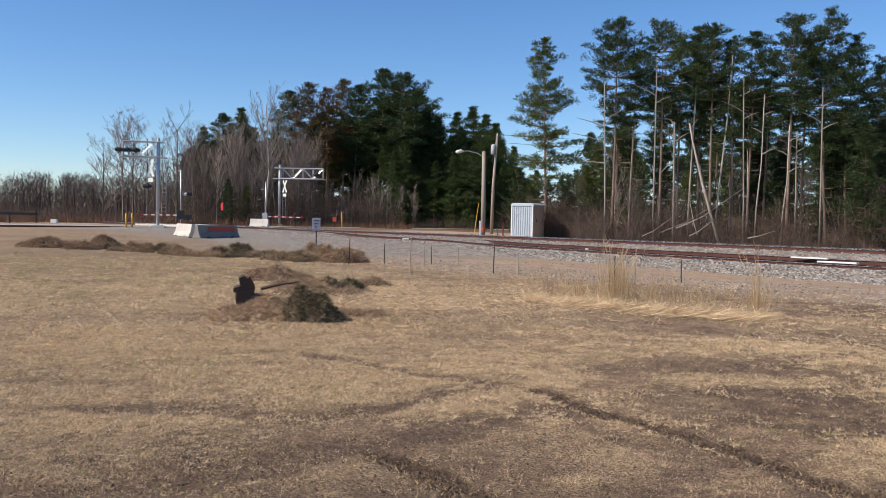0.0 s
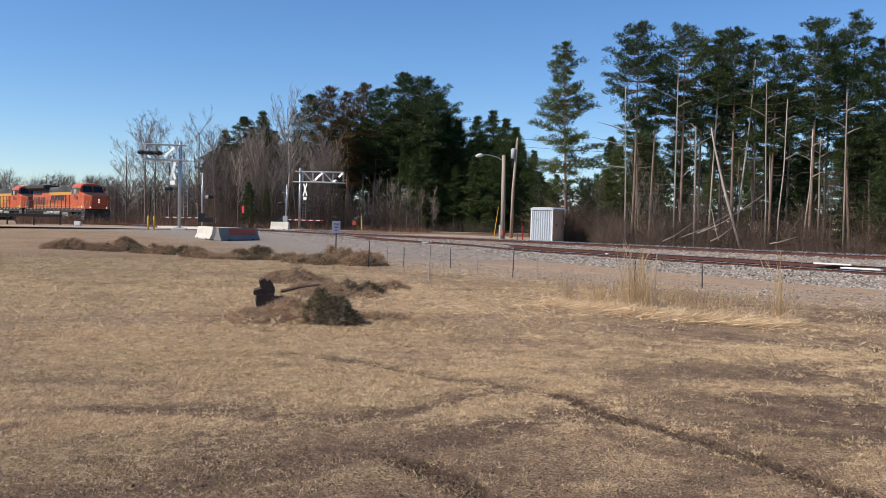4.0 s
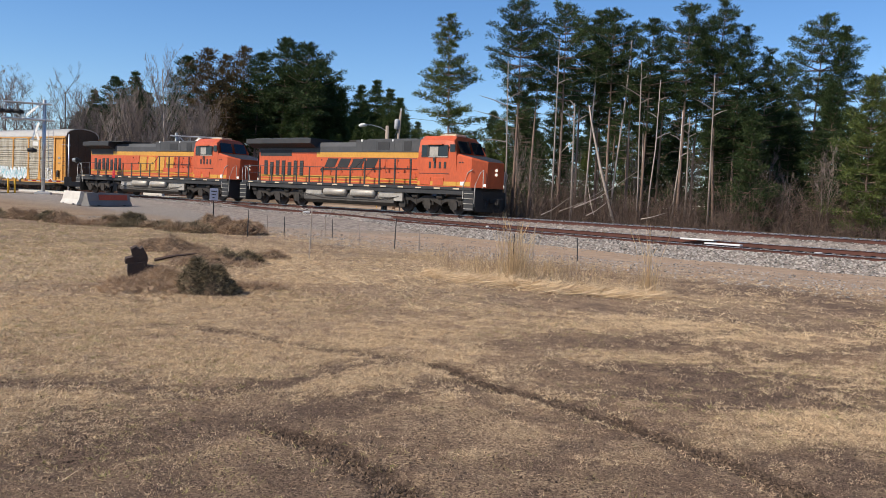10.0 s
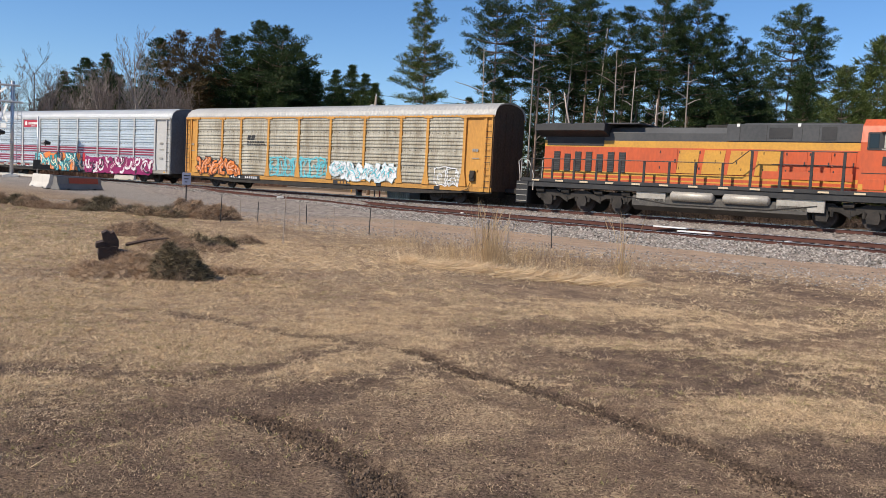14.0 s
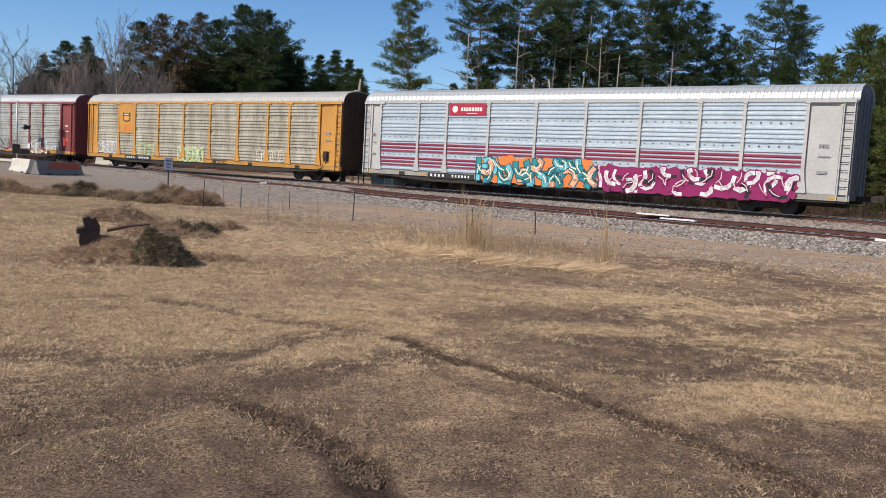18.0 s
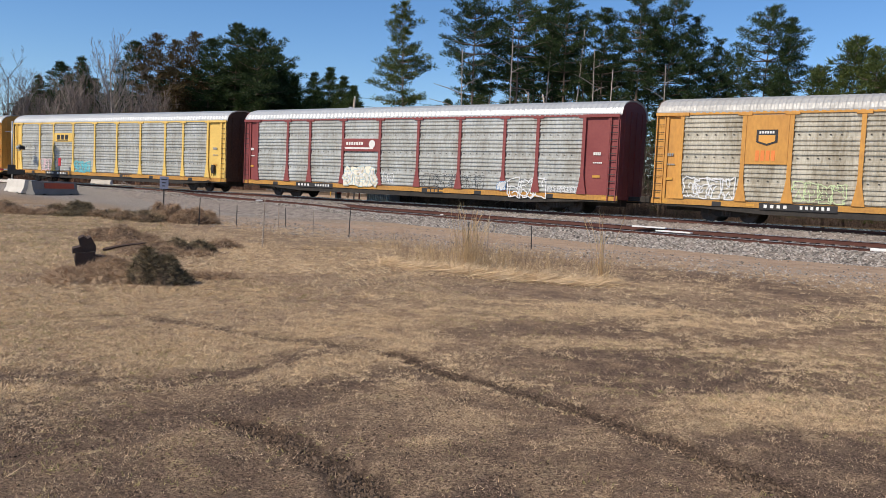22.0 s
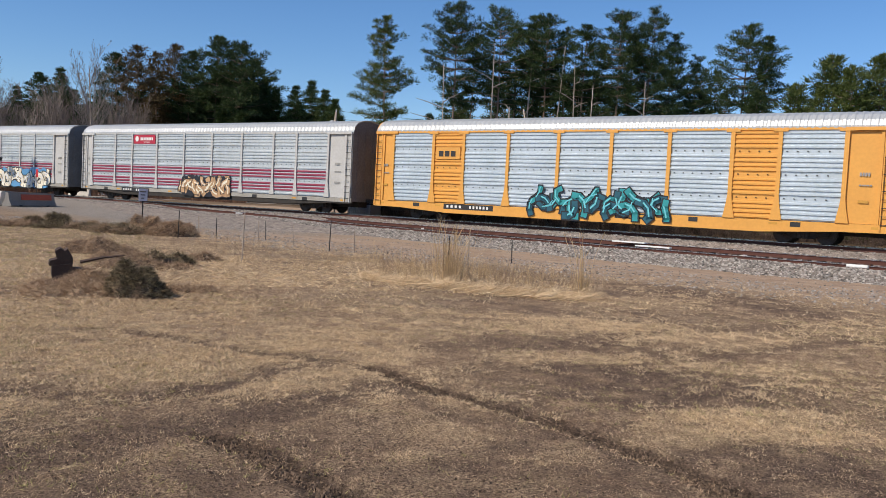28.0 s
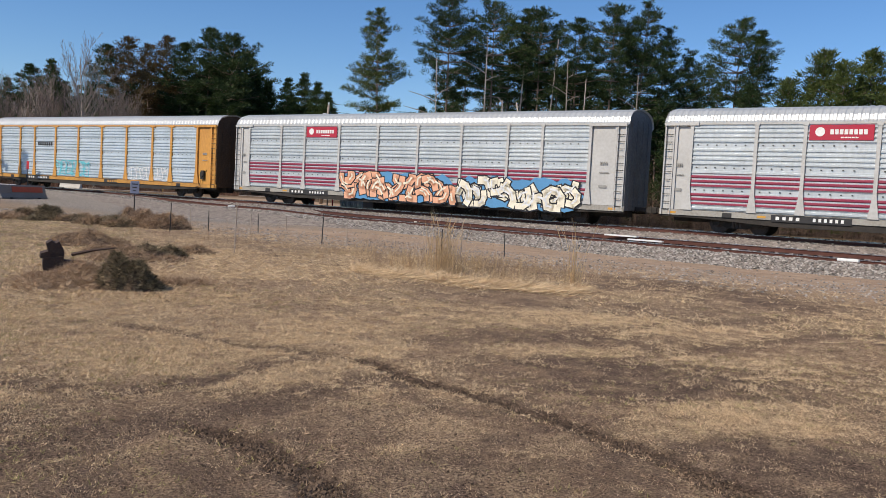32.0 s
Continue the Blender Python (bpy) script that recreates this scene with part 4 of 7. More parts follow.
    part("exhaust_stack", Shape().box(-0.9, 0.1, -0.35, 0.35, zt, zt + 0.16, 0.02), under, car)
    part("equipment_roof", Shape().box(0.3, hx1, -0.88, 0.88, zt + 0.005, 4.42, 0.03), roofgrey, car)
    part("roof_hatch", Shape().box(1.0, 5.2, -0.62, 0.62, 4.42, 4.49, 0.02), roofgrey, car)
    part("horn", Shape().tube([(3.4, 0.2, zt + 0.05), (3.4, 0.2, zt + 0.22), (3.75, 0.2, zt + 0.24)], [0.03, 0.03, 0.07], 6), black, car)
    # cab
    cx0, cx1 = 6.1, 9.05
    side = [(-1.5, 1.60), (-1.5, 3.62), (-1.34, 4.30), (-0.9, 4.60), (0.9, 4.60), (1.34, 4.30), (1.5, 3.62), (1.5, 1.60)]
    sh, n = Shape(), len(side)
    for x, lean in ((cx0, 0.0), (8.05, 0.0), (cx1, 1.0)):
        for y, z in side:
            sh.v.append((x - lean * max(0.0, z - 3.3) * 0.45, y * (0.97 if lean else 1), z - (0.05 if lean and z > 4 else 0)))
    for i in range(2):
        sh.f += [(i * n + k, (i + 1) * n + k, (i + 1) * n + (k + 1) % n, i * n + (k + 1) % n) for k in range(n)]
    sh.f += [tuple(reversed(range(n))), tuple(2 * n + k for k in range(n))]
    cab = part("cab", sh, orange, car, "orange driver's cab")
    by_height(cab, [(0, orange)])
    part("cab_roof_box", Shape().box(6.9, 8.1, -0.5, 0.5, 4.60, 4.72, 0.02), cream, cab)
    for y in (-1.5, 1.5):
        fr = Shape().box(6.35, 8.35, y - 0.02, y + 0.02, 3.30, 4.02)
        part("window_frame", fr, black, cab)
        part("window_rim", Shape().box(6.90, 8.34, y - 0.028, y + 0.028, 3.30, 3.36), silver, cab)
        part("nose_flank_window", Shape().box(8.46, 8.84, y * 0.985 - 0.02, y * 0.985 + 0.02, 3.62, 4.05), glass, cab)
        for a, b in ((6.42, 6.78), (6.98, 7.62), (7.66, 8.28)):
            part("window", Shape().box(a, b, y - 0.032, y + 0.032, 3.38, 3.96), glass if a != 6.98 else silver, cab)
        part("sunshade", Shape().box(6.85, 8.0, y - 0.16 if y < 0 else y, y if y < 0 else y + 0.16, 4.02, 4.06), orange, cab)
        part("mirror", Shape().box(7.3, 7.45, y * 1.04 - 0.02, y * 1.04 + 0.02, 3.05, 3.28), black, cab)
        num = bars(cab, 6.95, 8.45, 2.66, 3.04, y * 1.0 - (0.012 if y < 0 else -0.012), 4, ink, 0.58, 0.0, "number_bars")
        part("cab_stripe", Shape().box(cx0 + 0.02, cx1 - 0.02, y * 1.002 - 0.006, y * 1.002 + 0.006, 1.66, 1.90), yellow, cab)
        part("cab_seam", Shape().box(cx0 + 0.1, cx1 - 0.6, y * 1.003 - 0.006, y * 1.003 + 0.006, 2.34, 2.37), black, cab)
        for x in (6.3, 7.3):
            part("cab_locker", Shape().box(x, x + 0.8, y * 1.01 - 0.02, y * 1.01 + 0.02, 1.68, 2.12, 0.01), orange, cab)
    for y0, y1 in ((-1.2, -0.12), (0.12, 1.2)):
        ws = Shape()
        ws.face((9.0, y0, 3.58), (9.0, y1, 3.58), (8.735, y1 * 0.94, 4.28), (8.735, y0 * 0.94, 4.28))
        part("windscreen", ws, glass, cab)
    # nose
    ns = [(-1.47, 1.60), (-1.47, 3.42), (-1.36, 3.52), (1.36, 3.52), (1.47, 3.42), (1.47, 1.60)]
    sh, n = Shape(), len(ns)
    for x, s, dz in ((cx1 - 0.05, 1.0, 0.0), (10.05, 0.99, -0.22), (10.74, 0.56, -0.42)):
        for y, z in ns:
            sh.v.append((x, y * s, z + (dz if z > 2 else 0)))
    for i in range(2):
        sh.f += [(i * n + k, (i + 1) * n + k, (i + 1) * n + (k + 1) % n, i * n + (k + 1) % n) for k in range(n)]
    sh.f += [tuple(reversed(range(n))), tuple(2 * n + k for k in range(n))]
    nose = part("nose", sh, orange, car, "orange short hood")
    top = Shape()
    top.v = [(9.0, -1.34, 3.526), (9.0, 1.34, 3.526), (10.05, 1.325, 3.306), (10.05, -1.325, 3.306), (10.73, -0.74, 3.106), (10.73, 0.74, 3.106)]
    top.f = [(0, 3, 2, 1), (3, 4, 5, 2)]
    part("nose_top", top, black, nose, "black glare-free top of the nose")
    part("nose_stripe", Shape().box(9.05, 10.02, -1.478, -1.464, 1.66, 1.90), yellow, nose)
    part("notice", Shape().box(9.3, 9.6, -1.484, -1.466, 1.70, 1.92), white_paint, nose)
    for x in (9.15, 9.35):
        part("nose_marks", Shape().box(x, x + 0.12, -1.482, -1.466, 2.98, 3.05), black, nose)
    for z in (2.65, 2.40):
        part("headlight", Shape().disc((10.77, 0.0, z), (1, 0, 0), 0.085, 0.06, 12), lamp_glow, nose)
    for y in (-0.9, 0.9):
        part("ditch_light", Shape().disc((10.62, y, 1.75), (1, 0, 0), 0.085, 0.14, 12), lamp_glow, car)
    # pilots, steps, couplers
    for e in (-1, 1):
        part("pilot", Shape().extrude([(-1.5, 1.42), (-1.5, 0.5), (-1.2, 0.22), (1.2, 0.22), (1.5, 0.5), (1.5, 1.42)], "x", e * 10.3, e * 10.42), black, car)
        part("coupler", Shape().box(e * 10.75 - 0.4, e * 10.75 + 0.3, -0.12, 0.12, 0.72, 0.98, 0.02).box(e * 11.0 - 0.14, e * 11.0 + 0.12, -0.18, 0.18, 0.66, 1.02, 0.03), under, car)
        for y in (-1.36, 1.36):
            st = part("steps", Shape().box(e * 10.1 - 0.45, e * 10.1 + 0.25, y - 0.02 - 0.16, y + 0.14, 0.28, 1.42), black, car)
            tr = Shape()
            for k in range(4):
                tr.box(e * 10.1 - 0.42, e * 10.1 + 0.22, y - 0.22 if y < 0 else y + 0.10, y - 0.10 if y < 0 else y + 0.22, 0.36 + k * 0.29, 0.40 + k * 0.29)
            part("treads", tr, silver, st)
            g = Shape()
            yy = y * 1.10
            g.tube([(e * 9.55, yy, 0.95), (e * 9.55, yy, 1.75), (e * 9.85, yy, 2.45), (e * 10.15, yy * 0.98, 2.62)], 0.024, 6)
            g.tube([(e * 10.35, yy, 0.7), (e * 10.40, yy, 1.75), (e * 10.62, yy * 0.9, 2.45), (e * 10.62, yy * 0.7, 2.62), (e * 10.62, yy * 0.7, 1.6)], 0.024, 6)
            part("grab_iron", g, white_rail, car)
        for k in (-0.7, -0.45, 0.45, 0.7):
            part("air_hose", Shape().tube([(e * 10.44, k, 1.0), (e * 10.6, k, 0.7), (e * 10.55, k, 0.42)], 0.03, 5), under, car)
    # handrails: posts are pieces of their own
    for y in (-1.5, 1.5):
        post = Shape().box(-0.06, 0.06, -0.02, 0.02, 0, 1.02, 0.004).mesh("handrail_post")
        tall_post = Shape().box(-0.06, 0.06, -0.02, 0.02, 0, 1.60, 0.004).mesh("handrail_post")
        for k in range(13):
            x = -9.7 + k * 1.27
            if x < 6.0:
                p = part("handrail_post", tall_post if x > 1.4 else post, handrail, car)
                p.location = (x, y, 1.6)
        part("handrail", Shape().tube([(-10.2, y, 2.62), (0.9, y, 2.62), (1.6, y, 3.20), (6.0, y, 3.20)], 0.024, 6).tube([(-10.2, y, 2.15), (-8.5, y, 2.15)], 0.016, 5).tube([(2.6, y, 2.62), (5.6, y, 2.62)], 0.02, 5), handrail, car)
        part("rail_box", Shape().box(2.2, 5.9, y * 0.98 - 0.02, y * 0.98 + 0.02, 1.98, 2.32, 0.01), orange, car)
    return car


def brand_blocks(parent, x0, x1, z0, z1, y, mat, slant):
    """Large company lettering as four plain blocks."""
    w = (x1 - x0) / 4
    for i in range(4):
        a, b = x0 + i * w, x0 + i * w + w * 0.80
        sh = Shape().extrude([(a, z0), (b, z0), (b + slant, z1), (a + slant, z1)], "y", y - 0.030, y - 0.012)
        part("brand_block", sh, mat, parent)


# the wagons, from the locomotives backwards
galv = surf("galvanised_sheet", (0.55, 0.58, 0.59), (0.40, 0.43, 0.44), rough=0.5, metal=0.45, scale=0.9, fine=7, amount=0.7, bump=0.08, stretch=(1, 1, 0.5))
galv_worn = surf("weathered_sheet", (0.50, 0.515, 0.50), (0.29, 0.275, 0.235), rough=0.55, metal=0.25, scale=1.0, fine=7, amount=0.9, bump=0.1, stretch=(1.2, 1, 0.35))
galv_dirty = surf("stained_sheet", (0.53, 0.495, 0.41), (0.25, 0.215, 0.155), rough=0.6, metal=0.2, scale=1.0, fine=7, amount=0.9, bump=0.12, stretch=(1.6, 1, 0.28))
galv_blue = surf("bluish_sheet", (0.52, 0.58, 0.63), (0.39, 0.45, 0.48), rough=0.5, metal=0.35, scale=0.8, fine=6, amount=0.7, bump=0.08)
rack_yellow = surf("rack_yellow", (0.60, 0.295, 0.06), (0.36, 0.165, 0.045), rough=0.6, scale=0.9, fine=8, bump=0.12, stretch=(1, 1, 0.4))
rack_bright = surf("rack_light_yellow", (0.74, 0.50, 0.13), (0.56, 0.36, 0.09), rough=0.6, scale=0.9, fine=8, bump=0.12)
rack_orange = surf("rack_golden_orange", (0.70, 0.34, 0.07), (0.58, 0.28, 0.06), rough=0.5, scale=0.9, fine=8, bump=0.1)
rack_maroon = surf("rack_maroon", (0.20, 0.040, 0.040), (0.27, 0.075, 0.065), rough=0.6, scale=0.9, fine=8, bump=0.12)
rack_white = surf("rack_pale_grey", (0.50, 0.49, 0.47), (0.36, 0.345, 0.315), rough=0.55, scale=0.9, fine=8, bump=0.1)
stripe = surf("maroon_stripe", (0.23, 0.022, 0.055), (0.30, 0.06, 0.09), rough=0.5, scale=1, fine=7, bump=0.05)
sill_yellow = surf("grimy_yellow_sill", (0.52, 0.26, 0.05), (0.26, 0.13, 0.05), rough=0.7, scale=1.1, fine=9)
sill_grey = surf("grimy_grey_sill", (0.36, 0.34, 0.30), (0.20, 0.18, 0.15), rough=0.7, scale=1.1, fine=9)
roof_white = surf("roof_bright", (0.48, 0.49, 0.49), (0.37, 0.38, 0.38), rough=0.45, metal=0.3, scale=0.9, fine=8, bump=0.08)
roof_grey = surf("roof_dull", (0.42, 0.41, 0.39), (0.31, 0.30, 0.28), rough=0.6, metal=0.2, scale=0.9, fine=8, bump=0.08)
end_brown = surf("end_dark_brown", (0.10, 0.055, 0.028), (0.055, 0.035, 0.022), rough=0.8, scale=1.2, fine=8)
end_grey = surf("end_grey", (0.20, 0.20, 0.20), (0.11, 0.11, 0.11), rough=0.75, scale=1.2, fine=8)
red_sign = surf("red_sign_paint", (0.42, 0.02, 0.045), (0.36, 0.03, 0.05), rough=0.45, bump=0.03)
spray = {k: surf("spray_" + k, c, tuple(v * 0.8 for v in c), rough=0.5, bump=0.03) for k, c in dict(orange=(0.75, 0.22, 0.05), white=(0.78, 0.78, 0.78), teal=(0.03, 0.28, 0.30), deep=(0.02, 0.10, 0.14), cyan=(0.16, 0.55, 0.62), magenta=(0.27, 0.014, 0.105), black=(0.02, 0.02, 0.025), peach=(0.80, 0.42, 0.26), cream=(0.85, 0.78, 0.62), blue=(0.10, 0.28, 0.50), lime=(0.60, 0.72, 0.40), pink=(0.75, 0.55, 0.58), tan=(0.55, 0.34, 0.18), pale=(0.50, 0.62, 0.64)).items()}

PITCH, LEAD = 28.84, 171.77
FACE = -1.52 - 0.045
train = []


def sign_board(car, x0, x1, z0, z1, board, marks, n=7, label="", badge=True):
    b = part("sign_board", Shape().box(x0, x1, FACE - 0.035, FACE + 0.03, z0, z1, 0.006), board, car, label)
    w = x1 - x0
    if badge:
        part("badge", Shape().disc((x0 + w * 0.17, FACE - 0.04, (z0 + z1) / 2 + 0.03), (0, 1, 0), (z1 - z0) * 0.30, 0.02, 14), marks, b)
        bars(b, x0 + w * 0.33, x1 - w * 0.08, z0 + (z1 - z0) * 0.38, z0 + (z1 - z0) * 0.70, FACE - 0.040, n, marks, 0.25)
        bars(b, x0 + w * 0.50, x1 - w * 0.22, z0 + (z1 - z0) * 0.14, z0 + (z1 - z0) * 0.22, FACE - 0.040, 5, marks, 0.15)
    return b


lead = loco("orange diesel locomotive with black roof and yellow bands", True)
brand_blocks(lead, -2.6, 2.2, 2.62, 3.22, -0.87, ink, 0.35)
part("swoosh", Shape().extrude([(-3.0, 2.42), (2.6, 2.52), (2.6, 2.56), (-2.9, 2.58)], "y", -0.90, -0.885), ink, lead)
second = loco("orange diesel locomotive, second of the pair, with yellow block marks", False)
brand_blocks(second, -2.0, 2.9, 2.12, 3.22, -0.87, yellow, 0.12)
train += [(lead, LEAD + PITCH / 2 + 11.35 + 22.3), (second, LEAD + PITCH / 2 + 11.35)]

c = autorack("yellow-framed car carrier with stained sheet sides and orange and white graffiti", rack_yellow, galv_dirty, sill_yellow, roof_grey, end_brown)
tag_art(c, -12.0, -7.4, 0.85, 2.1, FACE, [spray["orange"]], spray["black"], spray["peach"], 3, "orange graffiti with dark contours", None, 0.26)
blot(c, -4.3, 1.0, 1.0, 2.3, FACE, (spray["white"], spray["cyan"]), 4, "white graffiti lettering", 0.09)
tag_art(c, 1.4, 6.7, 0.95, 2.1, FACE, [spray["white"]], spray["pale"], spray["cyan"], 5, "faded white and pale blue graffiti", None, 0.26)
blot(c, 9.6, 11.3, 0.9, 2.0, FACE, (spray["white"], spray["white"]), 6, "white graffiti scrawl", 0.05)
bars(c, -6.7, -5.9, 3.34, 3.66, FACE, 2, ink, 0.2, 0.08)
bars(c, -6.7, -4.9, 3.16, 3.26, FACE, 7, ink, 0.25)
bars(c, -6.7, -4.8, 3.0, 3.1, FACE, 8, ink, 0.25)
train.append((c, LEAD))

c = autorack("pale grey car carrier with maroon stripes and teal graffiti", rack_white, galv_blue, sill_grey, roof_white, end_grey, stripe)
sign_board(c, -7.2, -4.75, 4.12, 4.74, red_sign, white_paint, 8, "red company sign board")
tag_art(c, -5.0, 2.0, 0.55, 2.0, FACE, [spray["cyan"], spray["teal"], spray["peach"], spray["teal"]], spray["deep"], spray["cream"], 7, "teal and orange graffiti", spray["orange"], 0.19)
tag_art(c, 2.2, 11.4, 0.5, 1.8, FACE, [spray["white"], spray["magenta"], spray["white"], spray["black"]], spray["magenta"], spray["pink"], 8, "magenta and white graffiti", spray["magenta"], 0.14)
train.append((c, LEAD - PITCH))

c = autorack("golden yellow car carrier with stained sheet sides", rack_yellow, galv_dirty, sill_yellow, roof_grey, end_brown)
sign_board(c, -9.25, -7.45, 2.6, 4.74, rack_yellow, ink, 5, "yellow sign plate", False)
part("badge", Shape().extrude([(-8.8, 3.55), (-8.35, 3.4), (-7.9, 3.55), (-7.9, 4.1), (-8.8, 4.1)], "y", FACE - 0.05, FACE - 0.036), ink, c)
part("badge_field", Shape().extrude([(-8.70, 3.60), (-8.35, 3.49), (-8.0, 3.60), (-8.0, 3.86), (-8.70, 3.86)], "y", FACE - 0.056, FACE - 0.051), rack_orange, c)
bars(c, -8.68, -8.02, 3.93, 4.03, FACE - 0.052, 6, white_paint, 0.3)
bars(c, -8.8, -7.9, 2.75, 3.2, FACE - 0.04, 4, spray["orange"], 0.3)
blot(c, -2.2, 0.6, 0.75, 1.7, FACE, (spray["lime"], spray["lime"]), 9, "pale green graffiti lettering", 0.11)
blot(c, -12.0, -9.6, 1.0, 2.0, FACE, (spray["white"], spray["white"]), 10, "faded white graffiti scrawl", 0.05)
blot(c, -7.2, -5.0, 1.0, 1.9, FACE, (spray["lime"], spray["lime"]), 11, "faded pale graffiti scrawl", 0.03)
blot(c, 6.0, 8.6, 1.0, 1.8, FACE, (spray["cream"], spray["cream"]), 12, "faded pale graffiti scrawl", 0.03)
train.append((c, LEAD - 2 * PITCH))

c = autorack("maroon-framed car carrier with stained sheet sides and yellow sill", rack_maroon, galv_worn, sill_yellow, roof_white, rack_maroon)
sign_board(c, -4.45, -1.72, 2.92, 3.68, rack_maroon, white_paint, 7, "maroon company sign", False)
bars(c, -4.25, -2.85, 3.30, 3.48, FACE - 0.04, 7, white_paint, 0.3)
part("underline", Shape().box(-4.35, -2.1, FACE - 0.046, FACE - 0.036, 3.06, 3.16), white_paint, c)
part("wheel_mark", Shape().disc((-2.2, FACE - 0.04, 3.36), (0, 1, 0), 0.24, 0.02, 14), white_paint, c)
tag_art(c, -4.3, -1.8, 0.85, 2.0, FACE, [spray["cream"]], spray["pale"], spray["white"], 13, "pale rounded graffiti", spray["cream"], 0.22)
blot(c, -1.3, -0.5, 1.1, 1.75, FACE, (spray["white"], spray["white"]), 33, "thin white graffiti scrawl", 0.03)
blot(c, 1.6, 5.8, 0.95, 1.75, FACE, (spray["black"], spray["black"]), 34, "thin black graffiti scrawl", 0.02)
tag_art(c, 6.7, 7.15, 0.98, 1.45, FACE, [spray["white"]], spray["blue"], spray["white"], 35, "small white and blue graffiti blob", None, 0.3)
blot(c, 7.3, 9.6, 0.62, 1.7, FACE, (spray["white"], spray["white"]), 14, "white graffiti lettering in outline", 0.055)
blot(c, 9.7, 11.6, 1.0, 1.3, FACE, (spray["white"], spray["white"]), 36, "thin white graffiti scrawl", 0.03)
bars(c, 12.0, 12.8, 2.9, 3.3, FACE + 0.14, 4, white_paint, 0.3)
train.append((c, LEAD - 3 * PITCH))

c = autorack("light yellow-framed car carrier with pale sheet sides", rack_bright, galv_worn, sill_yellow, roof_white, end_brown)
sign_board(c, -7.20, -4.70, 3.34, 4.02, rack_bright, ink, 3, "yellow company sign board", False)
bars(c, -6.8, -5.1, 3.50, 3.88, FACE - 0.04, 3, ink, 0.25)
part("underline", Shape().box(-6.8, -5.25, FACE - 0.046, FACE - 0.036, 3.40, 3.44), ink, c)
blot(c, -9.2, -7.4, 0.95, 1.9, FACE, (spray["pink"], spray["pink"]), 15, "faded pink graffiti scrawl", 0.07)
blot(c, -4.4, -2.2, 0.95, 1.8, FACE, (spray["pink"], spray["cyan"]), 16, "faded pink and blue graffiti", 0.09)
train.append((c, LEAD - 4 * PITCH))

c = autorack("golden orange car carrier with bluish sheet sides and teal graffiti", rack_orange, galv_blue, rack_orange, roof_white, rack_orange, None, True)
sign_board(c, -9.15, -7.55, 3.35, 4.0, rack_orange, ink, 3, "orange sign plate with black marks", False)
bars(c, -8.95, -7.75, 3.5, 3.8, FACE - 0.04, 3, ink, 0.25)
tag_art(c, -3.1, 4.2, 0.5, 2.1, FACE, [spray["deep"], spray["teal"]], spray["black"], spray["cyan"], 17, "dark teal and cyan graffiti", None, 0.17)
train.append((c, LEAD - 5 * PITCH))

for k, (mats, a, b, z1, lab) in enumerate(((spray["tan"], -1.9, 3.0, 2.0, "tan graffiti with black contours"), (spray["peach"], -4.2, 3.8, 2.15, "peach graffiti with black contours"))):
    c = autorack("pale grey car carrier with maroon stripes and peach graffiti", rack_white, galv, sill_grey, roof_white, end_grey, stripe)
    sign_board(c, -7.2, -4.75, 4.12, 4.76, red_sign, white_paint, 8, "red company sign board")
    tag_art(c, a, b, 0.55, z1, FACE, [mats], spray["black"], spray["cream"], 18 + k, lab, spray["blue"] if k else spray["black"], 0.25)
    if k == 1:
        tag_art(c, 4.1, 11.3, 0.5, 2.1, FACE, [spray["cream"]], spray["black"], spray["white"], 21, "cream graffiti with black contours on blue", spray["blue"], 0.22)
    train.append((c, LEAD - (6 + k) * PITCH))

c = autorack("yellow-framed car carrier with pale sheet sides and faded graffiti", rack_yellow, galv_blue, sill_yellow, roof_white, end_brown)
bars(c, -6.9, -4.9, 3.3, 3.6, FACE, 7, ink, 0.3)
blot(c, -4.5, -0.2, 1.05, 2.2, FACE, (spray["white"], spray["cyan"]), 22, "faded white graffiti", 0.07)
blot(c, 4.2, 8.7, 1.0, 1.9, FACE, (spray["white"], spray["white"]), 23, "faded white graffiti", 0.05)
train.append((c, LEAD - 8 * PITCH))


def train_s(t):
    """How far the train has come along the line."""
    u = t - 16
    return -188.57 + 11.9228 * u - 0.00491 * u * u - 0.000259 * u ** 3


def car_pose(s):
    """A wagon at s: its bogies stand on the line."""
    (ax, ay), (bx, by) = on_line(s - 9), on_line(s + 9)
    return pose((ax + bx) / 2, (ay + by) / 2, RAIL_Z, 0, 0, math.degrees(math.atan2(by - ay, bx - ax)))


def motions():
    for car, s in train:
        walk(car, [(t, car_pose(s + train_s(t))) for t in range(33)])
    times = [i / 20 for i in range(641)]
    for ob, r in WHEELSETS:
        x, r0 = ob.location.x, ob.location.z
        walk(ob, [(t, pose(x, 0, r0, 0, math.degrees(train_s(t) / r) % 360, 0)) for t in times])



# ---- trees ----
bark_pine = surf("pine_bark", (0.15, 0.102, 0.078), (0.36, 0.255, 0.195), rough=0.95, scale=2, fine=16, bump=0.8, rnd=0.3, stretch=(1, 1, 0.3))
bark_bleached_sunlit = surf("bleached_wood_and_sunlit_bark", (0.40, 0.335, 0.28), (0.15, 0.115, 0.092), rough=0.9, scale=2, fine=14, bump=0.5, rnd=0.25, stretch=(1, 1, 0.3))
bark_pale = surf("pale_grey_bark", (0.36, 0.30, 0.25), (0.20, 0.16, 0.13), rough=0.9, scale=2, fine=14, bump=0.4, rnd=0.2, stretch=(1, 1, 0.3))
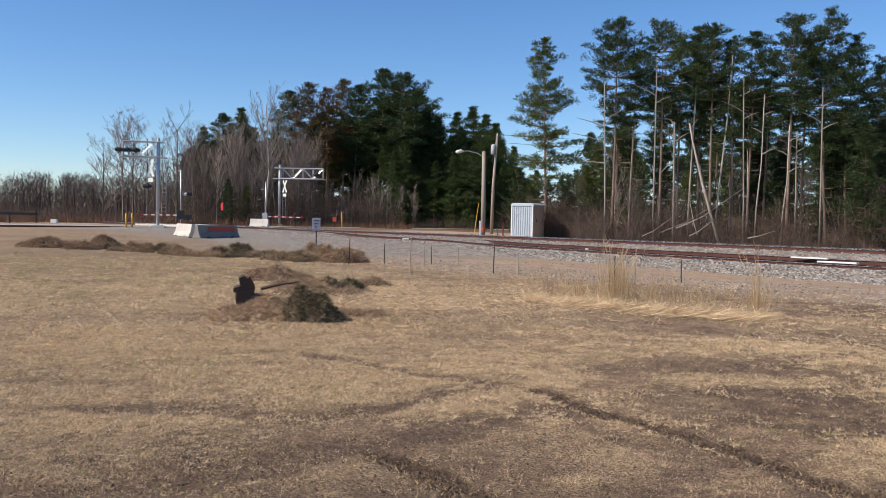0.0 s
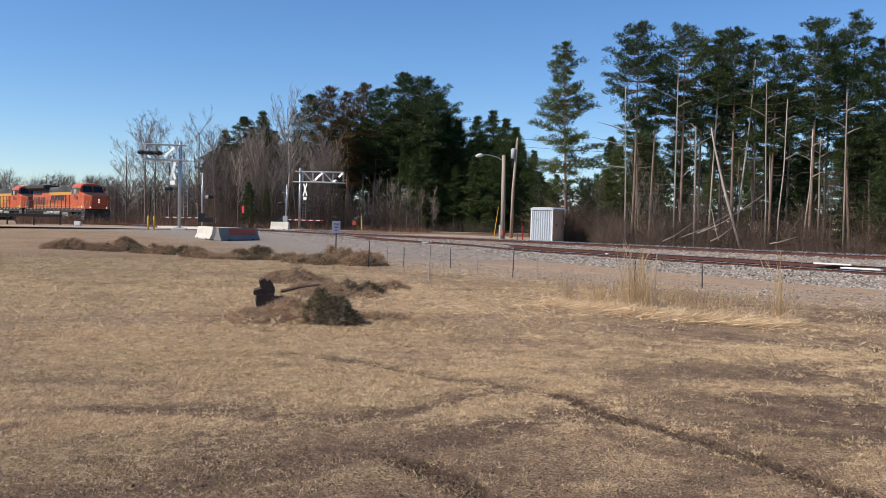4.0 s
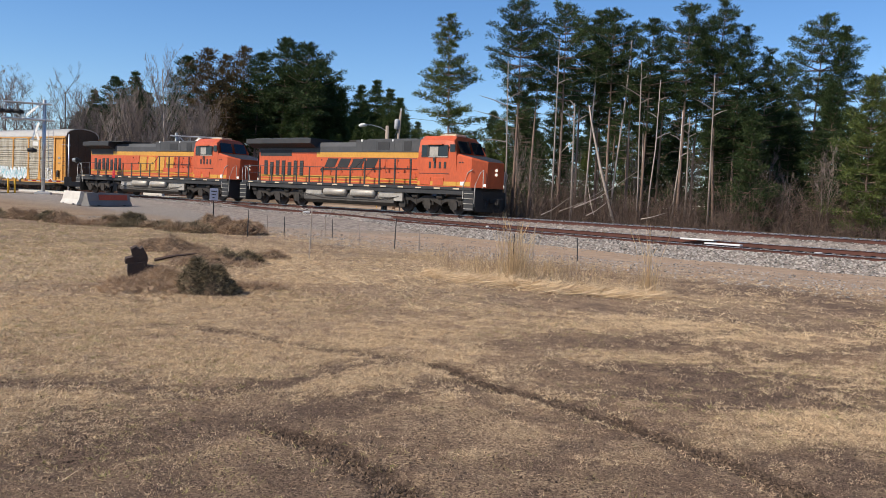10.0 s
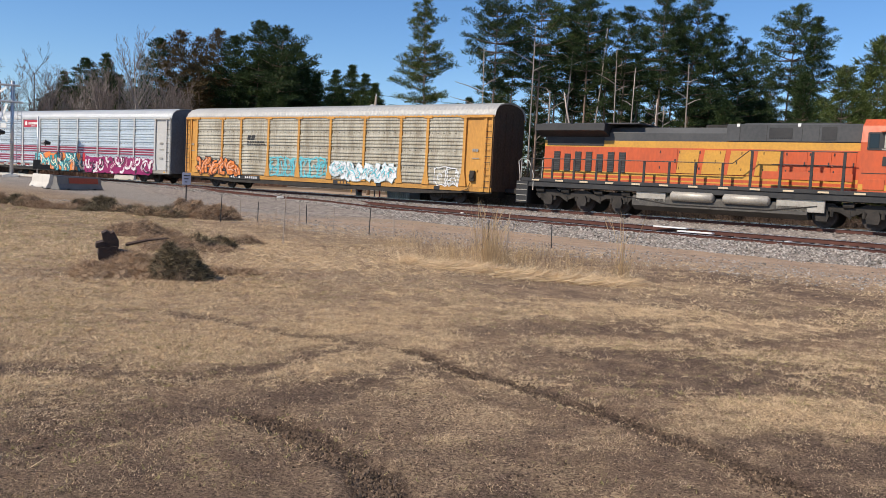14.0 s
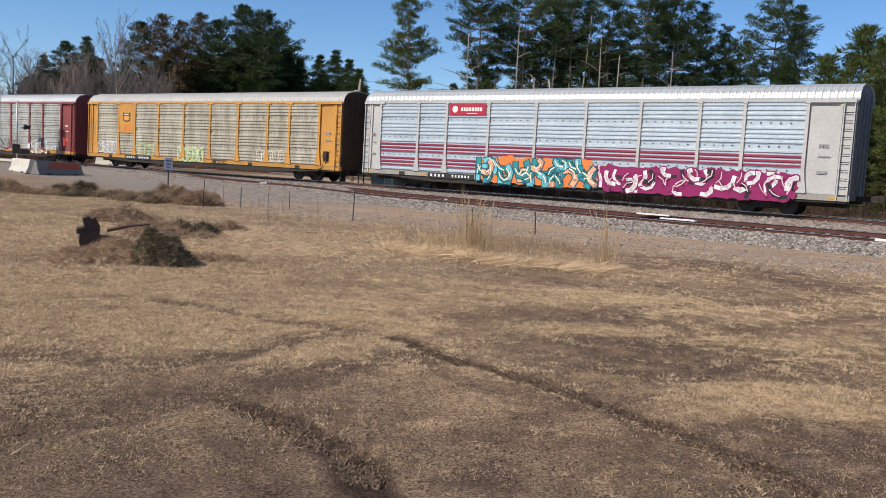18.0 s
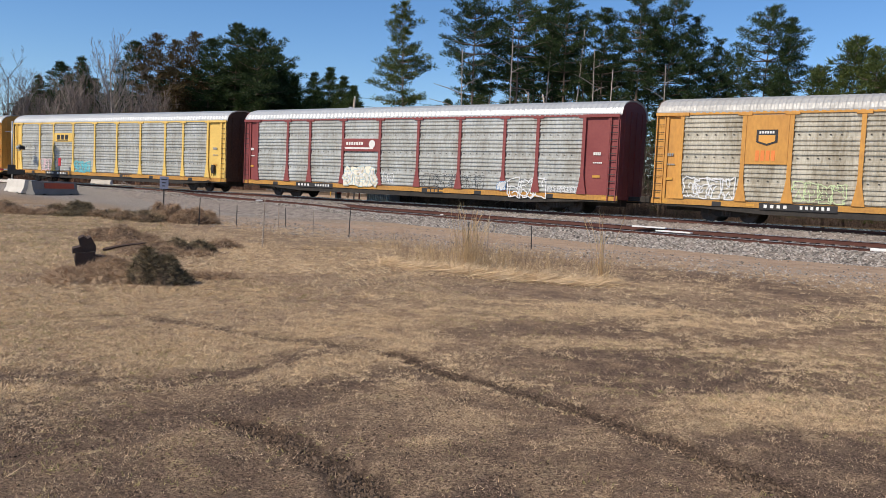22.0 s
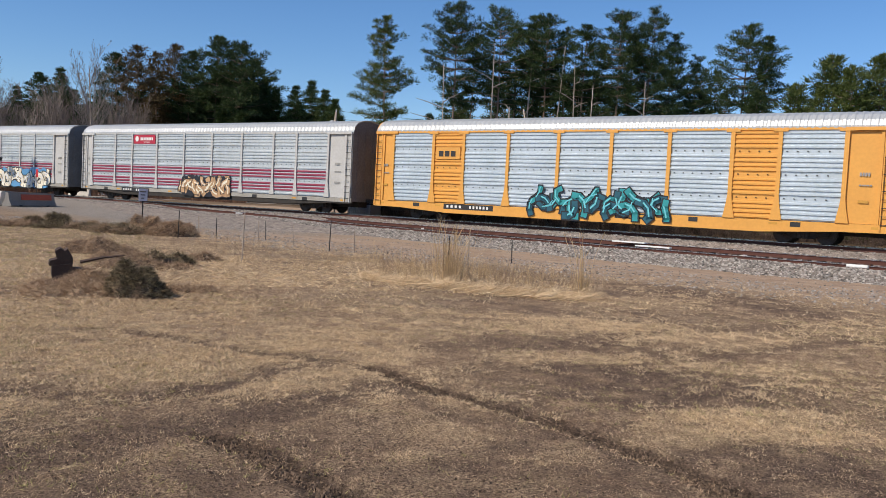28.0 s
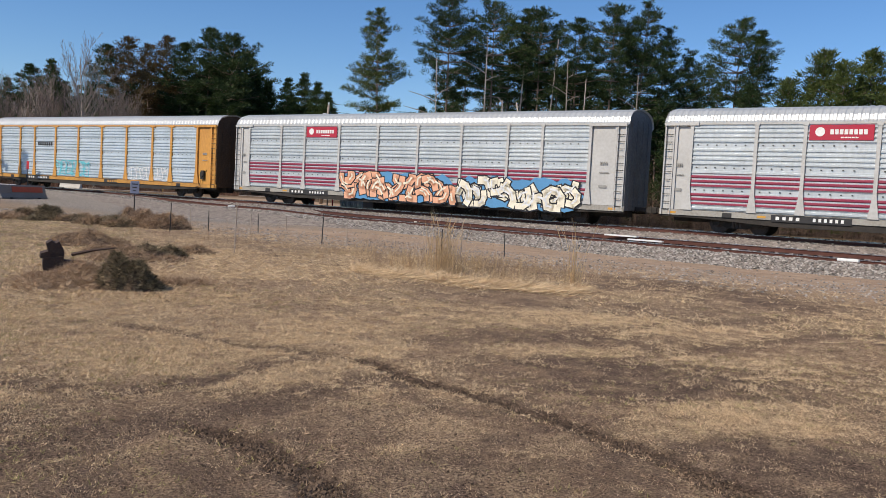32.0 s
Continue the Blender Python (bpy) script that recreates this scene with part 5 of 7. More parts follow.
bark_grey = surf("grey_bark", (0.14, 0.105, 0.088), (0.30, 0.245, 0.21), rough=0.95, scale=2, fine=14, bump=0.5, rnd=0.3, stretch=(1, 1, 0.3))
twig_mat = island("bare_twigs", (0.050, 0.034, 0.026), (0.20, 0.142, 0.108), 0.95)
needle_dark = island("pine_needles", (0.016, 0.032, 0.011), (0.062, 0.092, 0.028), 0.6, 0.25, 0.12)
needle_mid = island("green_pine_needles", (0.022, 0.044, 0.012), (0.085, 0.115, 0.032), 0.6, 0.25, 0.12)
# brighter, yellower copy of the needles: sunlight on some pines put into the colour
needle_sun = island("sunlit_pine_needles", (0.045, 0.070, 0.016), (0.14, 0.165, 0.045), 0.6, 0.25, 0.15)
needle_brown = island("browned_needles", (0.055, 0.050, 0.018), (0.15, 0.090, 0.040), 0.7, 0.2, 0.1)


def tri_cloud(name, pts, dirs, length, width, mat, rnd):
    """Many small pointed blades: starts, directions, lengths and widths as arrays."""
    n = len(pts)
    side = np.cross(dirs, rnd.normal(size=(n, 3)))
    side /= np.linalg.norm(side, axis=1)[:, None] + 1e-9
    a, b, c = pts - side * width[:, None] / 2, pts + side * width[:, None] / 2, pts + dirs * length[:, None]
    v = np.stack([a, b, c], 1).reshape(-1, 3)
    me = bpy.data.meshes.new(name)
    me.vertices.add(len(v))
    me.vertices.foreach_set("co", v.astype(np.float32).ravel())
    me.loops.add(3 * n)
    me.loops.foreach_set("vertex_index", np.arange(3 * n, dtype=np.int32))
    me.polygons.add(n)
    me.polygons.foreach_set("loop_start", np.arange(0, 3 * n, 3, dtype=np.int32))
    me.update(calc_edges=True)
    me.materials.append(mat)
    return me


def unit(v):
    return v / (np.linalg.norm(v, axis=-1, keepdims=True) + 1e-9)


def pine(name, label, seed, height, bare, wide, bark, needles, per=44, needle=0.20, pad=0.40, whorl=0.58, power=2.0, stubs=10, thin=0.2, low=0.45):
    """A pine with its needles in flat pads along the boughs. bare: the share of the trunk under the crown; power: 1 pointed, 3 round-topped;
    thin: the share of boughs that are missing; low: how wide the crown is at its foot."""
    rnd, nr = random.Random(seed), np.random.default_rng(seed)
    tree = tagged(new(name), label, "pine tree", "pines")
    wood = Shape()
    bend = [rnd.uniform(-0.3, 0.3) for _ in range(4)]
    at = lambda h: Vector((bend[0] * math.sin(h * 0.25) + bend[2] * h / height, bend[1] * math.sin(h * 0.21 + 1) + bend[3] * h / height, h))
    r0 = 0.0078 * height
    hs = [height * i / 9 for i in range(10)]
    wood.tube([at(h) - Vector((0, 0, 0.3 if h == 0 else 0)) for h in hs], [r0 * (1 - 0.88 * i / 9) * (1.2 if i == 0 else 1) for i in range(10)], 8)
    cs, out, size = [], [], []
    h, span = height * bare, height * (1 - bare)
    while h < height - 0.15:
        t = (h - height * bare) / span
        reach = wide * (min(1.0, low + (1 - low) * t * 3.2) * (1 - t ** power) + 0.09)
        turn = rnd.uniform(0, 6.283)
        n = rnd.choice((4, 5, 5, 6))
        for k in range(n):
            if rnd.random() < thin:
                continue
            w, ln = turn + k * 6.283 / n + rnd.uniform(-0.4, 0.4), reach * rnd.choice((rnd.uniform(0.4, 0.75), rnd.uniform(0.75, 1.15)))
            rise = -0.08 + 0.55 * t * t + rnd.uniform(-0.10, 0.14)
            p0, side = at(h), Vector((-math.sin(w), math.cos(w), 0))
            go = Vector((math.cos(w), math.sin(w), 0))
            on = lambda f: p0 + go * (ln * f) + Vector((0, 0, ln * (rise * f + 0.16 * f * f)))
            wood.tube([on(0), on(0.5), on(1)], [0.024 + 0.012 * ln, 0.015 + 0.006 * ln, 0.008], 4, False)
            m = max(2, round(ln / (pad * 0.55)))
            for i in range(m):
                f = 0.34 + 0.70 * (i + rnd.random()) / m
                q = on(f) + side * rnd.gauss(0, 0.16 * ln * (0.4 + f * 0.6)) + Vector((0, 0, rnd.uniform(-0.06, 0.12)))
                cs.append(tuple(q))
                out.append((go.x, go.y, 0.25 + rise))
                size.append(pad * rnd.uniform(0.55, 1.15) * (0.55 + 0.45 * min(1, ln / 1.2)))
        h += whorl * rnd.uniform(0.7, 1.3) * (1 - 0.35 * t)
    top = at(height)
    for k in range(4):
        cs.append((top.x + rnd.uniform(-0.1, 0.1), top.y + rnd.uniform(-0.1, 0.1), top.z - 0.12 - 0.28 * k))
        out.append((0, 0, 1))
        size.append(pad * (0.35 + 0.12 * k))
    for _ in range(stubs):
        h, w, ln = rnd.uniform(0.15, max(0.2, bare * 1.1)) * height, rnd.uniform(0, 6.283), rnd.uniform(0.4, 1.9)
        p0 = at(h)
        wood.tube([p0, p0 + Vector((math.cos(w) * ln * 0.6, math.sin(w) * ln * 0.6, -0.02 * ln)), p0 + Vector((math.cos(w) * ln, math.sin(w) * ln, rnd.uniform(-0.3, 0.2) * ln))], [0.020, 0.013, 0.005], 3, False)
    part("trunk", wood, bark, tree, smooth=True)
    c, o, r = np.repeat(np.array(cs), per, 0), np.repeat(np.array(out), per, 0), np.repeat(np.array(size), per)
    ball = unit(nr.normal(size=c.shape)) * np.sqrt(nr.uniform(0, 1, len(c)))[:, None]
    spot = c + ball * r[:, None] * (1, 1, 0.55)
    d = unit(ball * (1, 1, 0.6) + unit(o) * 0.45 + nr.normal(size=c.shape) * 0.35 + (0, 0, 0.30))
    part("crown", tri_cloud("crown", spot, d, needle * nr.uniform(0.6, 1.25, len(c)), 0.24 * needle * nr.uniform(0.7, 1.4, len(c)), needles, nr), needles, tree)
    return tree


def bare_tree(name, label, seed, height, spread, depth, bark, lean=0.0, low=0.3, kids=(3, 5), thick=0.011):
    """A leafless tree that forks into fine twigs."""
    rnd = random.Random(seed)
    tree = tagged(new(name), label, "bare tree", "leafless trees")
    wood, twigs = Shape(), Shape()

    def grow(p, d, ln, r, level):
        q = p + d * ln * 0.5 + Vector((rnd.uniform(-1, 1), rnd.uniform(-1, 1), 0)) * ln * 0.04
        e = p + d * ln + Vector((0, 0, 0.06 * ln))
        r = max(r, 0.010)
        (wood if level == 0 else twigs).tube([p, q, e] if level < 3 else [p, e], [r, r * 0.72, r * 0.3] if level < 3 else [r, r * 0.5], 6 if level == 0 else 3, False)
        if level >= depth:
            return
        for _ in range(rnd.randint(*kids) + (12 if level == 0 else 0)):
            f = rnd.uniform(low if level == 0 else 0.2, 1.0)
            w = rnd.uniform(0, 6.283)
            side = Vector((math.cos(w), math.sin(w), 0))
            nd = (d * rnd.uniform(0.6, 1.0) + side * rnd.uniform(0.35, 0.85) * spread + Vector((0, 0, 0.30))).normalized()
            grow(p.lerp(q, f * 2) if f < 0.5 else q.lerp(e, f * 2 - 1), nd, ln * rnd.uniform(0.30, 0.56) * (1.15 - 0.45 * f), r * 0.46 * (1.1 - 0.5 * f), level + 1)

    grow(Vector((0, 0, -0.2)), Vector((lean, lean * 0.3, 1)).normalized(), height * 0.86, height * thick, 0)
    k = height / max(p[2] for p in twigs.v)
    for sh in (wood, twigs):
        sh.v = [(p[0] * k, p[1] * k, p[2] * k) for p in sh.v]
    part("trunk", wood, bark, tree, smooth=True)
    part("crown", twigs, bark, tree)
    return tree


def plant(tree, az, d, turn=0.0, size=1.0, drop=0.0):
    x, y = polar(az, d)
    return copy_thing(tree, pose(x, y, land_z(x, y) - drop, 0, 0, turn) @ Matrix.Scale(size / tree.scale[0], 4))


def top_size(az, d, el, height):
    x, y = polar(az, d)
    return (EYE.z + d * math.tan(radians(el)) - land_z(x, y)) / height


def settle(tree, az, d, el, height, turn):
    """Moves the first tree of a kind to its place."""
    x, y = polar(az, d)
    s = top_size(az, d, el, height)
    tree.matrix_basis = pose(x, y, land_z(x, y), 0, 0, turn) @ Matrix.Scale(s, 4)


# tall pines of the wood behind the main line
H0 = 14.0
tall = [pine("pine_tree", "tall pine with bare lower trunk and dark green crown", 10 + i, H0, b, w, bark_pine, m, 44, 0.19, 0.42, 0.56, c, 14, th)
        for i, (b, w, c, th, m) in enumerate(((0.54, 2.2, 2.6, 0.22, needle_dark), (0.46, 2.4, 1.8, 0.25, needle_dark), (0.60, 1.9, 2.4, 0.30, needle_mid), (0.42, 2.3, 1.6, 0.25, needle_dark), (0.56, 2.5, 2.8, 0.20, needle_mid), (0.36, 2.4, 2.2, 0.12, needle_dark)))]
front = [(15.4, 53, 13.3, 0), (16.6, 55, 11.4, 2), (18.6, 54, 13.0, 4), (19.6, 57, 12.3, 2), (20.9, 56, 12.6, 1), (21.7, 54, 12.8, 0), (22.9, 55, 11.9, 2), (23.9, 53, 12.1, 1), (24.9, 57, 10.9, 2), (26.2, 53, 13.1, 0), (27.1, 56, 11.6, 2), (28.6, 53, 13.2, 5), (29.9, 54, 11.6, 5), (31.3, 55, 10.2, 5), (34.2, 60, 12.1, 4), (35.3, 60, 11.4, 1)]
used = set()
for i, (az, d, el, k) in enumerate(front):
    if k not in used:
        used.add(k)
        settle(tall[k], az, d, el, H0, i * 47)
    else:
        plant(tall[k], az, d, i * 47, top_size(az, d, el, H0))
settle(tall[3], 32.6, 64, 9.3, H0, 20)
rw = random.Random(3)
for row, (d0, e0, e1, step) in enumerate(((60, 6.6, 9.6, 2.9), (67, 5.6, 8.4, 2.6), (77, 4.6, 7.2, 2.2), (89, 4.0, 6.2, 2.0))):
    az = 15.6 + row * 0.35
    while az < 46:
        d = d0 + rw.uniform(-2, 2.5)
        el = rw.uniform(e0, e1) - (1.0 if az > 36 else 0) - (1.5 if 31.8 < az < 33.4 else 0)
        plant(tall[rw.randrange(6)], az, d, rw.uniform(0, 360), top_size(az, d, el, H0))
        az += step * rw.uniform(0.7, 1.3)

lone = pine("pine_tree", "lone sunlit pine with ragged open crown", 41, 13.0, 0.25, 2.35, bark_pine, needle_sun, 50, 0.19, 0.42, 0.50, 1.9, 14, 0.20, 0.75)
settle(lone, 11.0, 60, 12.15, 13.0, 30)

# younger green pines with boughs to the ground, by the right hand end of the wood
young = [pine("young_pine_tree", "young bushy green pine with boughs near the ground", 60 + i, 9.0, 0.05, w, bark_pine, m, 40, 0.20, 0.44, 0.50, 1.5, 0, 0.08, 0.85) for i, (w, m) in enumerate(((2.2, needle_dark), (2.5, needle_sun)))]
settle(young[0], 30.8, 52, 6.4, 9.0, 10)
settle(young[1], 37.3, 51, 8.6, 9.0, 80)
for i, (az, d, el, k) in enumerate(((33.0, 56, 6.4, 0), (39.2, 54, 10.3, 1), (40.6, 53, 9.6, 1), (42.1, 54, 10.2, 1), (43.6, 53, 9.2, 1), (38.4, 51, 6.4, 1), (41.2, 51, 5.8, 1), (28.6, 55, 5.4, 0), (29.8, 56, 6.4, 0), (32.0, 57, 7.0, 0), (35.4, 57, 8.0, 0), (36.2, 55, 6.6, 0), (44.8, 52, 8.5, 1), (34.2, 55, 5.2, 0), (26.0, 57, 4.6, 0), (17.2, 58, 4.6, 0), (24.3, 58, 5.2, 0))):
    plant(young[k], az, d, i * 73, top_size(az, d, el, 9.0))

# dead trunks and slender living pine trunks in front of the wood
def snag(label, pts, r, stubs=()):
    t = tagged(new("dead_trunk"), label, "dead tree")
    part("trunk", Shape().tube(pts, [0.82 * r * (1 - 0.6 * i / (len(pts) - 1)) for i in range(len(pts))], 7), bark_bleached_sunlit, t, smooth=True)
    for a, b in stubs:
        part("branch", Shape().tube([a, (Vector(a) + Vector(b)) / 2 + Vector((0, 0, 0.05)), b], [0.035, 0.025, 0.01], 4), bark_bleached_sunlit, t)
    return t


def up(az, d, el):
    x, y = polar(az, d)
    return (x, y, EYE.z + d * math.tan(radians(el)))


def foot(az, d):
    x, y = polar(az, d)
    return (x, y, land_z(x, y) - 0.15)


snag("leaning bleached dead trunk, bark stripped", [up(20.2, 52, 6.6), up(20.45, 51.7, 5.4), up(21.15, 51, 2.6), foot(22.35, 50)][::-1], 0.115, [(up(20.3, 51.9, 6.2), up(20.75, 51.9, 6.9))])
snag("broken brown dead trunk with a splintered top", [foot(19.4, 51), up(19.35, 51, 2), up(19.3, 51, 4.5), up(19.25, 51, 6.7)], 0.10, [(up(19.3, 51, 5.4), up(20.2, 51, 6.0)), (up(19.3, 51, 4.2), up(18.5, 51, 3.4)), (up(19.25, 51, 5.7), up(18.5, 51, 6.1)), (up(19.25, 51, 6.5), up(18.9, 51, 6.9))])
snag("thin grey dead trunk with broken side branches", [foot(15.0, 51), up(14.9, 51, 3), up(14.8, 51, 6), up(14.7, 51, 9.3)], 0.065, [(up(14.78, 51, 6.4), up(12.9, 51, 7.0)), (up(14.8, 51, 5.4), up(12.6, 51, 6.0)), (up(14.85, 51, 4.0), up(13.2, 51, 4.1)), (up(14.78, 51, 6.8), up(15.8, 51, 7.4))])
# trunks of living pines: the pale colour stands in for sun on their bark
for pts, r in (((foot(18.1, 52), up(18.07, 52, 3), up(18.06, 52, 6.3), up(18.04, 52, 10.9)), 0.075), ((foot(20.25, 54), up(20.35, 54, 2.5), up(20.5, 54, 7.1), up(20.66, 54, 10.7)), 0.085), ((foot(21.9, 53), up(22.14, 53, 2.3), up(22.53, 53, 6.8), up(22.75, 53, 10.8)), 0.08),
               ((foot(23.7, 52), up(23.68, 52, 1.5), up(23.55, 52, 5.3), up(23.45, 52, 9.6)), 0.075), ((foot(23.98, 54), up(23.9, 54, 2.4), up(23.8, 54, 5.3), up(23.82, 54, 9.6)), 0.07), ((foot(24.38, 52), up(24.45, 52, 1.2), up(24.66, 52, 3.9), up(24.72, 52, 8.3)), 0.07),
               ((foot(25.9, 52), up(26.05, 52, 1.2), up(26.21, 52, 2.9), up(26.24, 52, 6.4)), 0.075), ((foot(28.2, 51.5), up(28.17, 51.5, 2), up(28.13, 51.5, 4.7), up(28.08, 51.5, 8.6)), 0.085), ((foot(26.75, 53), up(26.75, 53, 2), up(26.7, 53, 4), up(26.7, 53, 6)), 0.075)):
    a, b = Vector(pts[2]), Vector(pts[3])
    k = round(pts[0][0] * 7) % 3
    st_ = [(tuple(a.lerp(b, f)), tuple(a.lerp(b, f) + Vector((s * ln, 0, 0.45 * ln)))) for f, s, ln in ((0.15 + 0.1 * k, 1, 0.9), (0.45, -1, 0.7 + 0.3 * k), (0.7, 1, 0.6))]
    snag("slender living pine trunk, bark coloured pale as in sun", list(pts), r, st_)
for k, (a, b) in enumerate((((18.6, 49.5, -0.5), (22.4, 51, 1.7)), ((17.4, 49, -0.8), (19.3, 50, 0.5)), ((20.4, 49, -0.7), (21.8, 49.5, 0.3)), ((24.0, 48.5, -0.75), (25.6, 48.8, -0.25)), ((19.6, 49, -0.2), (23.6, 52, 2.4)), ((20.9, 49.5, -0.6), (20.4, 50, 1.4)))):
    snag("fallen bleached trunk leaning in the brush", [up(*a), up(a[0] * 0.6 + b[0] * 0.4, (a[1] + b[1]) / 2, a[2] * 0.7 + b[2] * 0.3), up(*b)], 0.04)

# the wood beyond the crossing: bare trees in front, pines behind
big_bare = [bare_tree("bare_tree", "tall leafless tree with fine grey twigs", 80 + i, 12.0, sp, 4, bark_grey, 0.0, lo, (4, 6), 0.0105) for i, (sp, lo) in enumerate(((1.45, 0.12), (1.2, 0.18), (1.35, 0.12)))]
pale_bare = bare_tree("bare_tree", "tall leafless tree with a pale trunk", 86, 14.0, 0.85, 4, bark_pale, 0.0, 0.35, (3, 5), 0.0085)
settle(pale_bare, -7.8, 100, 9.0, 14.0, 20)
thin_bare = [bare_tree("bare_sapling", "thin leafless grey sapling", 90 + i, 9.0, 0.75, 3, bark_pale if i == 2 else bark_grey, 0.05 * i, 0.25, (3, 5), 0.0052) for i in range(3)]
for k, (az, d, el) in enumerate(((-16.6, 112, 6.8), (-13.4, 110, 7.3), (-15.2, 116, 6.2))):
    settle(big_bare[k], az, d, el, 12.0, k * 60)
for i, (az, d, el) in enumerate(((-16.0, 124, 6.4), (-14.3, 122, 5.6), (-17.8, 130, 5.0), (-12.4, 114, 6.4), (-10.6, 108, 6.4), (-6.4, 106, 7.6), (-9.2, 106, 6.8), (-8.6, 104, 7.4))):
    plant(big_bare[i % 3], az, d, i * 55, top_size(az, d, el, 12.0))
rb = random.Random(8)
settle(thin_bare[0], -11.6, 102, 5.2, 9.0, 0)
settle(thin_bare[1], -9.7, 101, 5.8, 9.0, 40)
settle(thin_bare[2], -10.9, 100, 4.8, 9.0, 70)
for i in range(90):
    az = -13.2 + 9 * rb.random() if i < 74 else -4.5 + 7 * rb.random()
    d = rb.uniform(100, 112)
    plant(thin_bare[i % 3], az, d, rb.uniform(0, 360), top_size(az, d, rb.uniform(2.5, 6.2) if i < 74 else rb.uniform(1.5, 3.6), 9.0))
for i in range(34):
    az = 13.2 + 31 * rb.random()
    d = rb.uniform(50, 57)
    plant(thin_bare[i % 2], az, d, rb.uniform(0, 360), top_size(az, d, rb.uniform(2.0, 5.5), 9.0))

H1 = 18.0
wood_pines = [pine("pine_tree", label, 100 + i, H1, b, w, bark_pine, m, 40, 0.36, 0.72, 0.9, c, 8, th, lo)
              for i, (b, w, c, m, th, lo, label) in enumerate(((0.45, 3.8, 2.8, needle_dark, 0.1, 0.6, "dark round-topped pine beyond the crossing"), (0.40, 3.4, 2.4, needle_dark, 0.15, 0.5, "dark pine in the wood beyond the crossing"), (0.42, 3.0, 2.2, needle_brown, 0.3, 0.5, "pine with browned thin needles beyond the crossing"), (0.04, 3.6, 1.7, needle_mid, 0.05, 0.9, "dense green pine with boughs to the ground")))]
list_ = [(-11.7, 5.6, 3), (-10.5, 6.6, 1), (-9.3, 6.9, 3), (-6.0, 8.2, 1), (-5.0, 8.9, 2), (-3.9, 8.6, 2), (-2.8, 9.2, 2), (-1.9, 8.8, 1), (-0.3, 9.9, 1), (1.2, 9.8, 0), (2.2, 8.8, 0), (2.9, 7.2, 3), (3.7, 6.8, 3), (4.9, 7.1, 3), (5.9, 7.5, 3), (6.8, 7.0, 3), (7.5, 6.4, 3), (8.0, 5.4, 3), (8.7, 4.4, 3)]
used = set()
for i, (az, el, k) in enumerate(list_):
    d = 112 + (i * 7) % 9
    if k not in used:
        used.add(k)
        settle(wood_pines[k], az, d, el, H1, i * 40)
    else:
        plant(wood_pines[k], az, d, i * 40, top_size(az, d, el, H1))
for i in range(14):
    az, d = 0.2 + 8.6 * i / 13, rb.uniform(106, 112)
    plant(wood_pines[3], az, d, i * 50, top_size(az, d, rb.uniform(3.2, 6.6) * (0.8 if az > 7.5 else 1), H1))
for row, d0 in enumerate((122, 132, 144, 158)):
    az = -12.5 + row * 0.3
    while az < 8.6:
        lim = lerp_table(az, ((-12.5, 4.8), (-9, 6.0), (-5, 6.0), (-1.5, 7.4), (1, 8.0), (2.5, 6.8), (4, 6.2), (7, 5.8), (8.6, 3.6)))
        d = d0 + rb.uniform(-3, 3)
        plant(wood_pines[rb.choice((0, 1, 1, 3)) if az > -1.5 or az < -6.5 else rb.choice((1, 2))], az, d, rb.uniform(0, 360), top_size(az, d, lim * rb.uniform(0.78, 1.0), H1))
        az += rb.uniform(1.1, 1.8)
# bushy pines deep inside both woods close them off
for i in range(46):
    az, d = 13.6 + 33 * (i + rb.random()) / 46, rb.uniform(66, 98)
    plant(young[i % 2], az, d, i * 77, top_size(az, d, rb.uniform(3.6, 6.2), 9.0))
for i in range(30):
    az, d = -12.6 + 21 * (i + rb.random()) / 30, rb.uniform(128, 150)
    plant(young[0], az, d, i * 77, top_size(az, d, rb.uniform(3.0, 4.6), 9.0))
for i in range(16):
    az, d = 8.2 + 7.5 * (i + rb.random()) / 16, rb.uniform(118, 140)
    plant(young[0], az, d, i * 77, top_size(az, d, rb.uniform(2.0, 3.6), 9.0))
# small green firs at the wood's edge
for i, (az, d, el) in enumerate(((-10.1, 100, 2.4), (-9.0, 101, 2.0), (9.2, 66, 3.6), (9.9, 68, 3.0), (12.4, 64, 3.2), (13.6, 66, 3.9))):
    plant(young[i % 2], az, d, i * 61, top_size(az, d, el, 9.0))


def thicket(name, label, places, seed, mat):
    """Undergrowth: crowds of thin bare stems. places: rows of (az0, az1, d0, d1, tallest, how many)."""
    rnd, sh = random.Random(seed), Shape()
    for a0, a1, d0, d1, tall_, n in places:
        for _ in range(n):
            az, d = rnd.uniform(a0, a1), rnd.uniform(d0, d1)
            x, y = polar(az, d)
            z = land_z(x, y)
            h = tall_ * rnd.uniform(0.2, 1.0) * (0.72 + 0.85 * noise.noise(Vector((az * 0.8, d * 0.2, 4))))
            lx, ly = rnd.gauss(0, 0.38) * h, rnd.gauss(0, 0.38) * h
            r = 0.005 + 0.0024 * h
            b = Vector((x, y, z - 0.05))
            m = b + Vector((lx * 0.4, ly * 0.4, h * 0.6))
            sh.tube([b, m, b + Vector((lx, ly, h))], [r, r * 0.7, r * 0.25], 3, False)
            for _ in range(3):
                s = rnd.uniform(0.3, 1.0)
                p = b.lerp(m, s)
                sh.tube([p, p + Vector((rnd.uniform(-0.7, 0.7), rnd.uniform(-0.7, 0.7), rnd.uniform(0.0, 0.45))) * h * 0.6], [r * 0.7, r * 0.25], 3, False)
    return tagged(part(name, sh, mat), label, "brush", kind="stuff")


